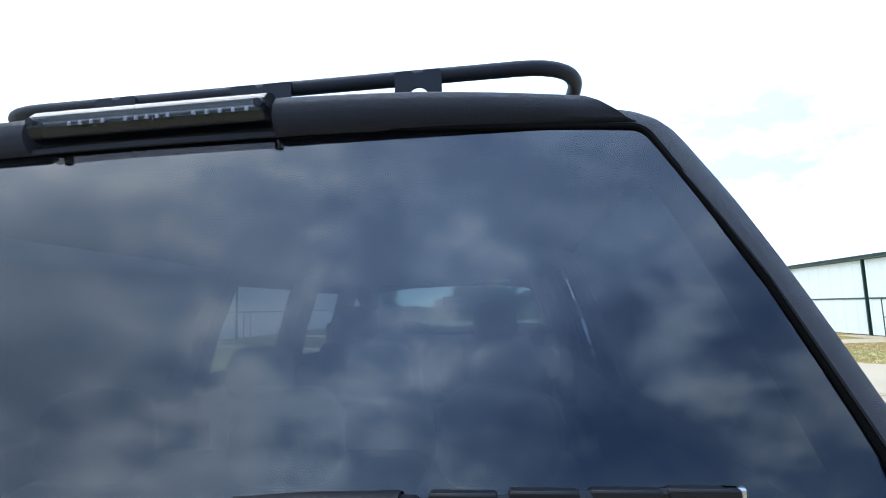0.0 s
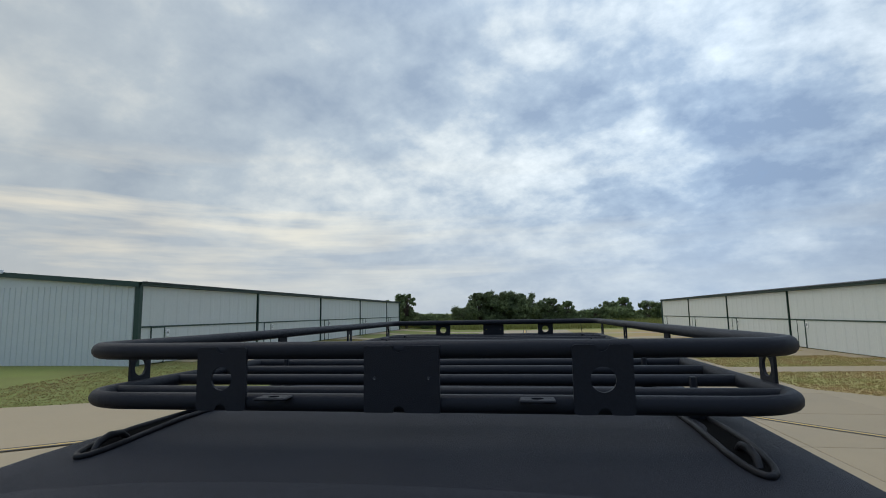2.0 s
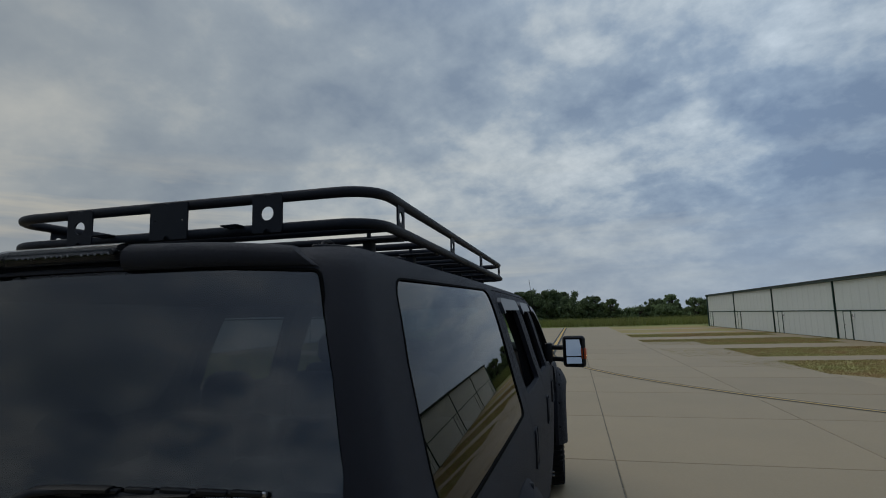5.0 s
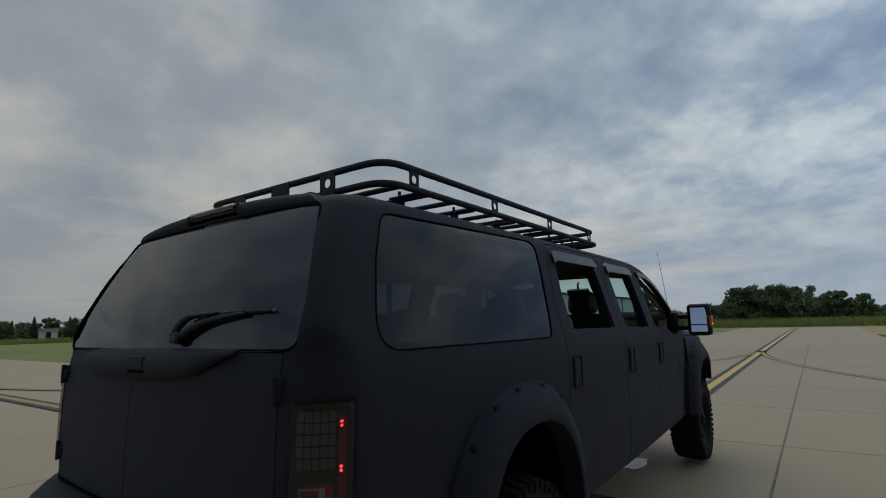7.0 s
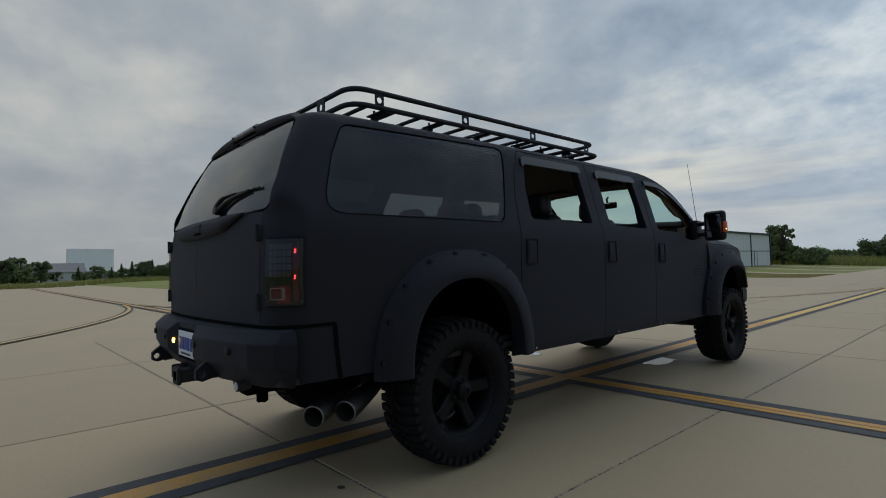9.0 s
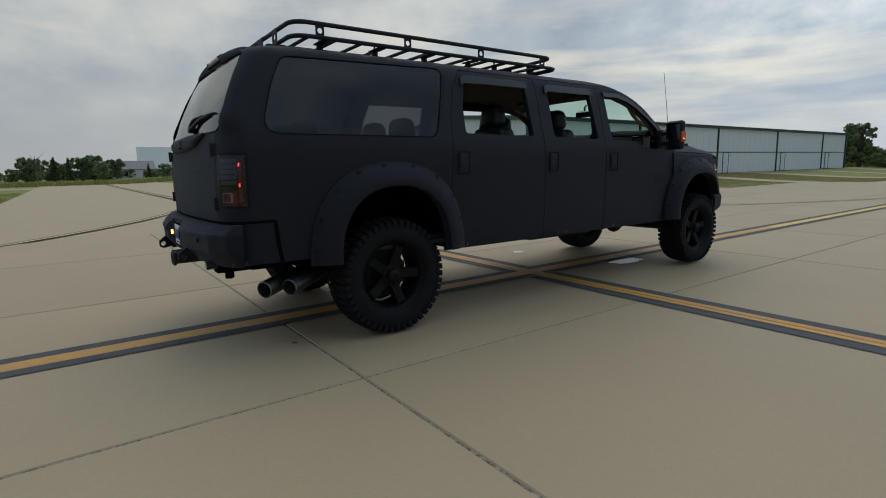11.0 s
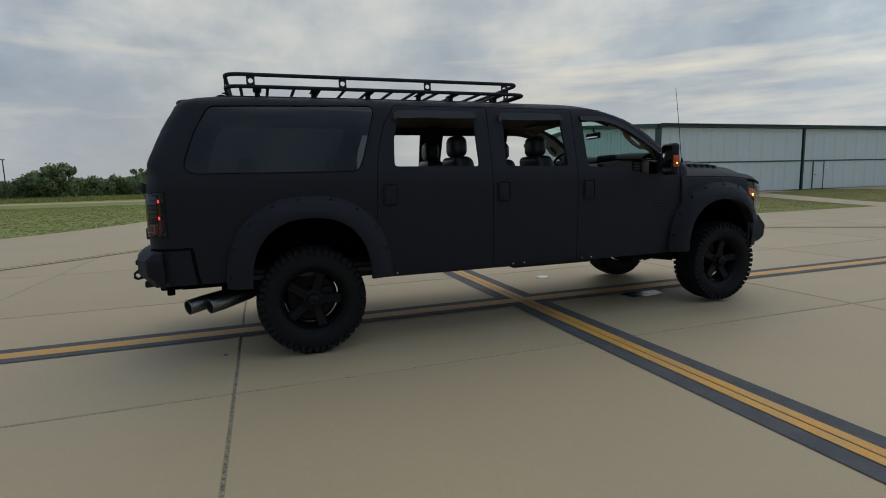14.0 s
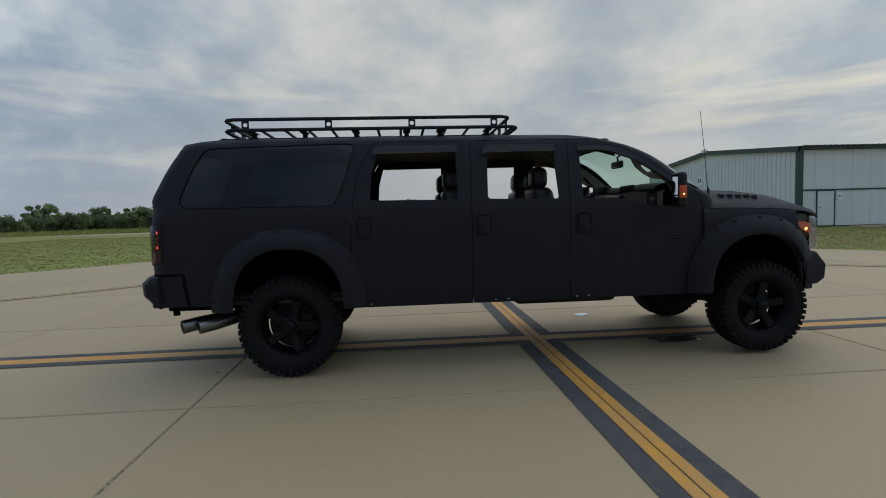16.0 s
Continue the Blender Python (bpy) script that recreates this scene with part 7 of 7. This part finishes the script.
e = thing("shed", "small white shed among the far trees", "shed", at=(*bearing(73.0, 140), 0))
e.rotation_euler.z = radians(75)
part("wall", box(bmesh.new(), -1.6, 1.6, -1.2, 1.2, 0, 2.2), M_WALL, e)
bm = bmesh.new()
loft(bm, [[(x, -1.4, 2.15), (x, 0, 2.8), (x, 1.4, 2.15)] for x in (-1.8, 1.8)])
bmesh.ops.solidify(bm, geom=bm.faces[:], thickness=0.06)
part("roof", bm, M_ROOF, e)
part("door", box(bmesh.new(), -0.45, 0.45, -1.23, -1.202, 0.05, 2.0), M_DASH, e)

# grass: short mown tufts near the pavement's edges, tall meadow grass beyond
def grass(name, label, places, low, high, blades, width, mat=None):
    r = random.Random(len(places))
    verts, faces = [], []
    for x, y in places:
        z = rise(x, y) - 0.03
        for b in range(blades):
            a, h = r.uniform(0, 6.28), r.uniform(low, high)
            ox, oy = x + r.uniform(-0.06, 0.06) * (1 + high), y + r.uniform(-0.06, 0.06) * (1 + high)
            dx, dy = math.cos(a) * width, math.sin(a) * width
            lx, ly = r.uniform(-0.4, 0.4) * h, r.uniform(-0.4, 0.4) * h
            n = len(verts)
            verts += [(ox - dx, oy - dy, z), (ox + dx, oy + dy, z), (ox + lx, oy + ly, z + h)]
            faces.append((n, n + 1, n + 2))
    me = bpy.data.meshes.new(name)
    me.from_pydata(verts, [], faces)
    me.materials.append(mat or M_BLADE)
    return tagged(new(name, me), label, "grass", kind="stuff")


def scatter(count, x0, x1, y0, y1, edge=None):
    r = random.Random(count)
    out = []
    while len(out) < count:
        x, y = r.uniform(x0, x1), r.uniform(y0, y1)
        if not paved(x, y) and abs(x) < 16.1 or (not paved(x, y) and (y < 18 and x < 0)):
            out.append((x, y))
    return out


grass("mown_grass", "short patchy mown grass between the hangar drives", scatter(26000, 5.4, 16.1, 8.6, 45), 0.02, 0.055, 4, 0.022, M_DRY)
grass("mown_grass", "short patchy mown grass between the hangar drives", scatter(30000, -16.1, -5.4, 8.6, 45), 0.012, 0.03, 3, 0.022, M_DRY)
grass("mown_grass", "short green mown grass beside the taxiway", scatter(30000, -50, -5.4, -34, -4.7), 0.015, 0.04, 3, 0.022)
r3 = random.Random(5)
grass("tall_grass", "tall pale green meadow grass at the taxilane's end", [(r3.uniform(-45, 45), 74 + 24 * r3.random() ** 1.3) for _ in range(9000)], 0.5, 1.25, 4, 0.035)
grass("tall_grass", "tall green meadow grass before the far trees", [bearing(r3.uniform(60, 140), r3.uniform(80, 98)) for _ in range(9000)], 0.3, 0.8, 4, 0.04)

# drain cover and spilt water under the truck
e = thing("drain_cover", "pale round metal cover set in the concrete", "drain", at=(-1.16, 3.42, 0))
bm = bmesh.new()
tube(bm, [(0, 0, 0.001), (0, 0, 0.012), (0, 0, 0.0125), (0, 0, 0.009), (0, 0, 0.009)], [0.092, 0.092, 0.066, 0.06, 0.024], 20)
part("cover", bm, M_SHEET, e, smooth=30)
M_WET = material("wet_concrete", (0.045, 0.042, 0.037), 0.22, grain=0.3, grain_scale=6, specular=0.3)
M_OIL = material("oil_stain", (0.06, 0.053, 0.045), 0.5, grain=0.3, grain_scale=40)
bm = bmesh.new()
rng2 = random.Random(4)
pts = [(0.30 + (0.17 + rng2.uniform(-0.03, 0.04)) * math.cos(a), 3.95 + (0.27 + rng2.uniform(-0.05, 0.06)) * math.sin(a), 0.009) for a in (2 * math.pi * k / 22 for k in range(22))]
bm.faces.new([bm.verts.new(p) for p in pts])
tagged(link("puddle", bm, M_WET), "small shallow puddle on the concrete under the truck", "puddle")

for x, y, rx, ry in ((0.74, -0.73, 0.030, 0.022), (-1.9, 0.4, 0.022, 0.018)):
    bm = bmesh.new()
    pts = [(x + rx * rng2.uniform(0.75, 1.2) * math.cos(a), y + ry * rng2.uniform(0.75, 1.2) * math.sin(a), 0.006) for a in (2 * math.pi * k / 16 for k in range(16))]
    bm.faces.new([bm.verts.new(p) for p in pts])
    tagged(link("oil_stain", bm, M_OIL), "small dark stain on the pale concrete", "stain")

# ---------------------------------------------------------------- concrete slabs
def build_slabs():
    """Each slab a thin bevelled sheet of its own over the pavement, with open joints between."""
    SX, SY, X0, Y0 = 3.35, 3.10, 1.66, -0.624
    bm = bmesh.new()
    g = 0.009
    w, d, b = SX / 2 - g, SY / 2 - g, 0.006
    loft(bm, [[(-w, -d, -0.012), (w, -d, -0.012), (w, d, -0.012), (-w, d, -0.012)], [(-w, -d, -0.003), (w, -d, -0.003), (w, d, -0.003), (-w, d, -0.003)], [(-w + b, -d + b, 0.004), (w - b, -d + b, 0.004), (w - b, d - b, 0.004), (-w + b, d - b, 0.004)]], closed=True)
    bm.faces.new([v for v in bm.verts if v.co.z > 0.003])
    bmesh.ops.recalc_face_normals(bm, faces=bm.faces)
    me = bpy.data.meshes.new("slab")
    bm.to_mesh(me)
    bm.free()
    me.materials.append(M_CONCRETE)
    verts, faces = [], []                                  # the sealed joints between the slabs
    x_lines, y_lines = [X0 + i * SX for i in range(-3, 3)], [Y0 + j * SY for j in range(-4, 12)]
    strips = [(x - 0.0085, x + 0.0085, y_lines[0], y_lines[-1]) for x in x_lines] + [(x_lines[0], x_lines[-1], y - 0.0085, y + 0.0085) for y in y_lines]
    for k, (a, b, c, e) in enumerate(strips):
        n, z = len(verts), -0.002 + 0.0004 * (k % 2)
        verts += [(a, c, z), (b, c, z), (b, e, z), (a, e, z)]
        faces.append((n, n + 1, n + 2, n + 3))
    joint = bpy.data.meshes.new("joint_sealant")
    joint.from_pydata(verts, [], faces)
    joint.materials.append(M_JOINT)
    ob = new("joint_sealant", joint)
    ob.parent = pavement
    for i in range(-3, 2):
        for j in range(-4, 11):
            ob = new("slab", me)
            ob.parent = pavement
            ob.location = (X0 + (i + 0.5) * SX, Y0 + (j + 0.5) * SY, 0)


build_slabs()
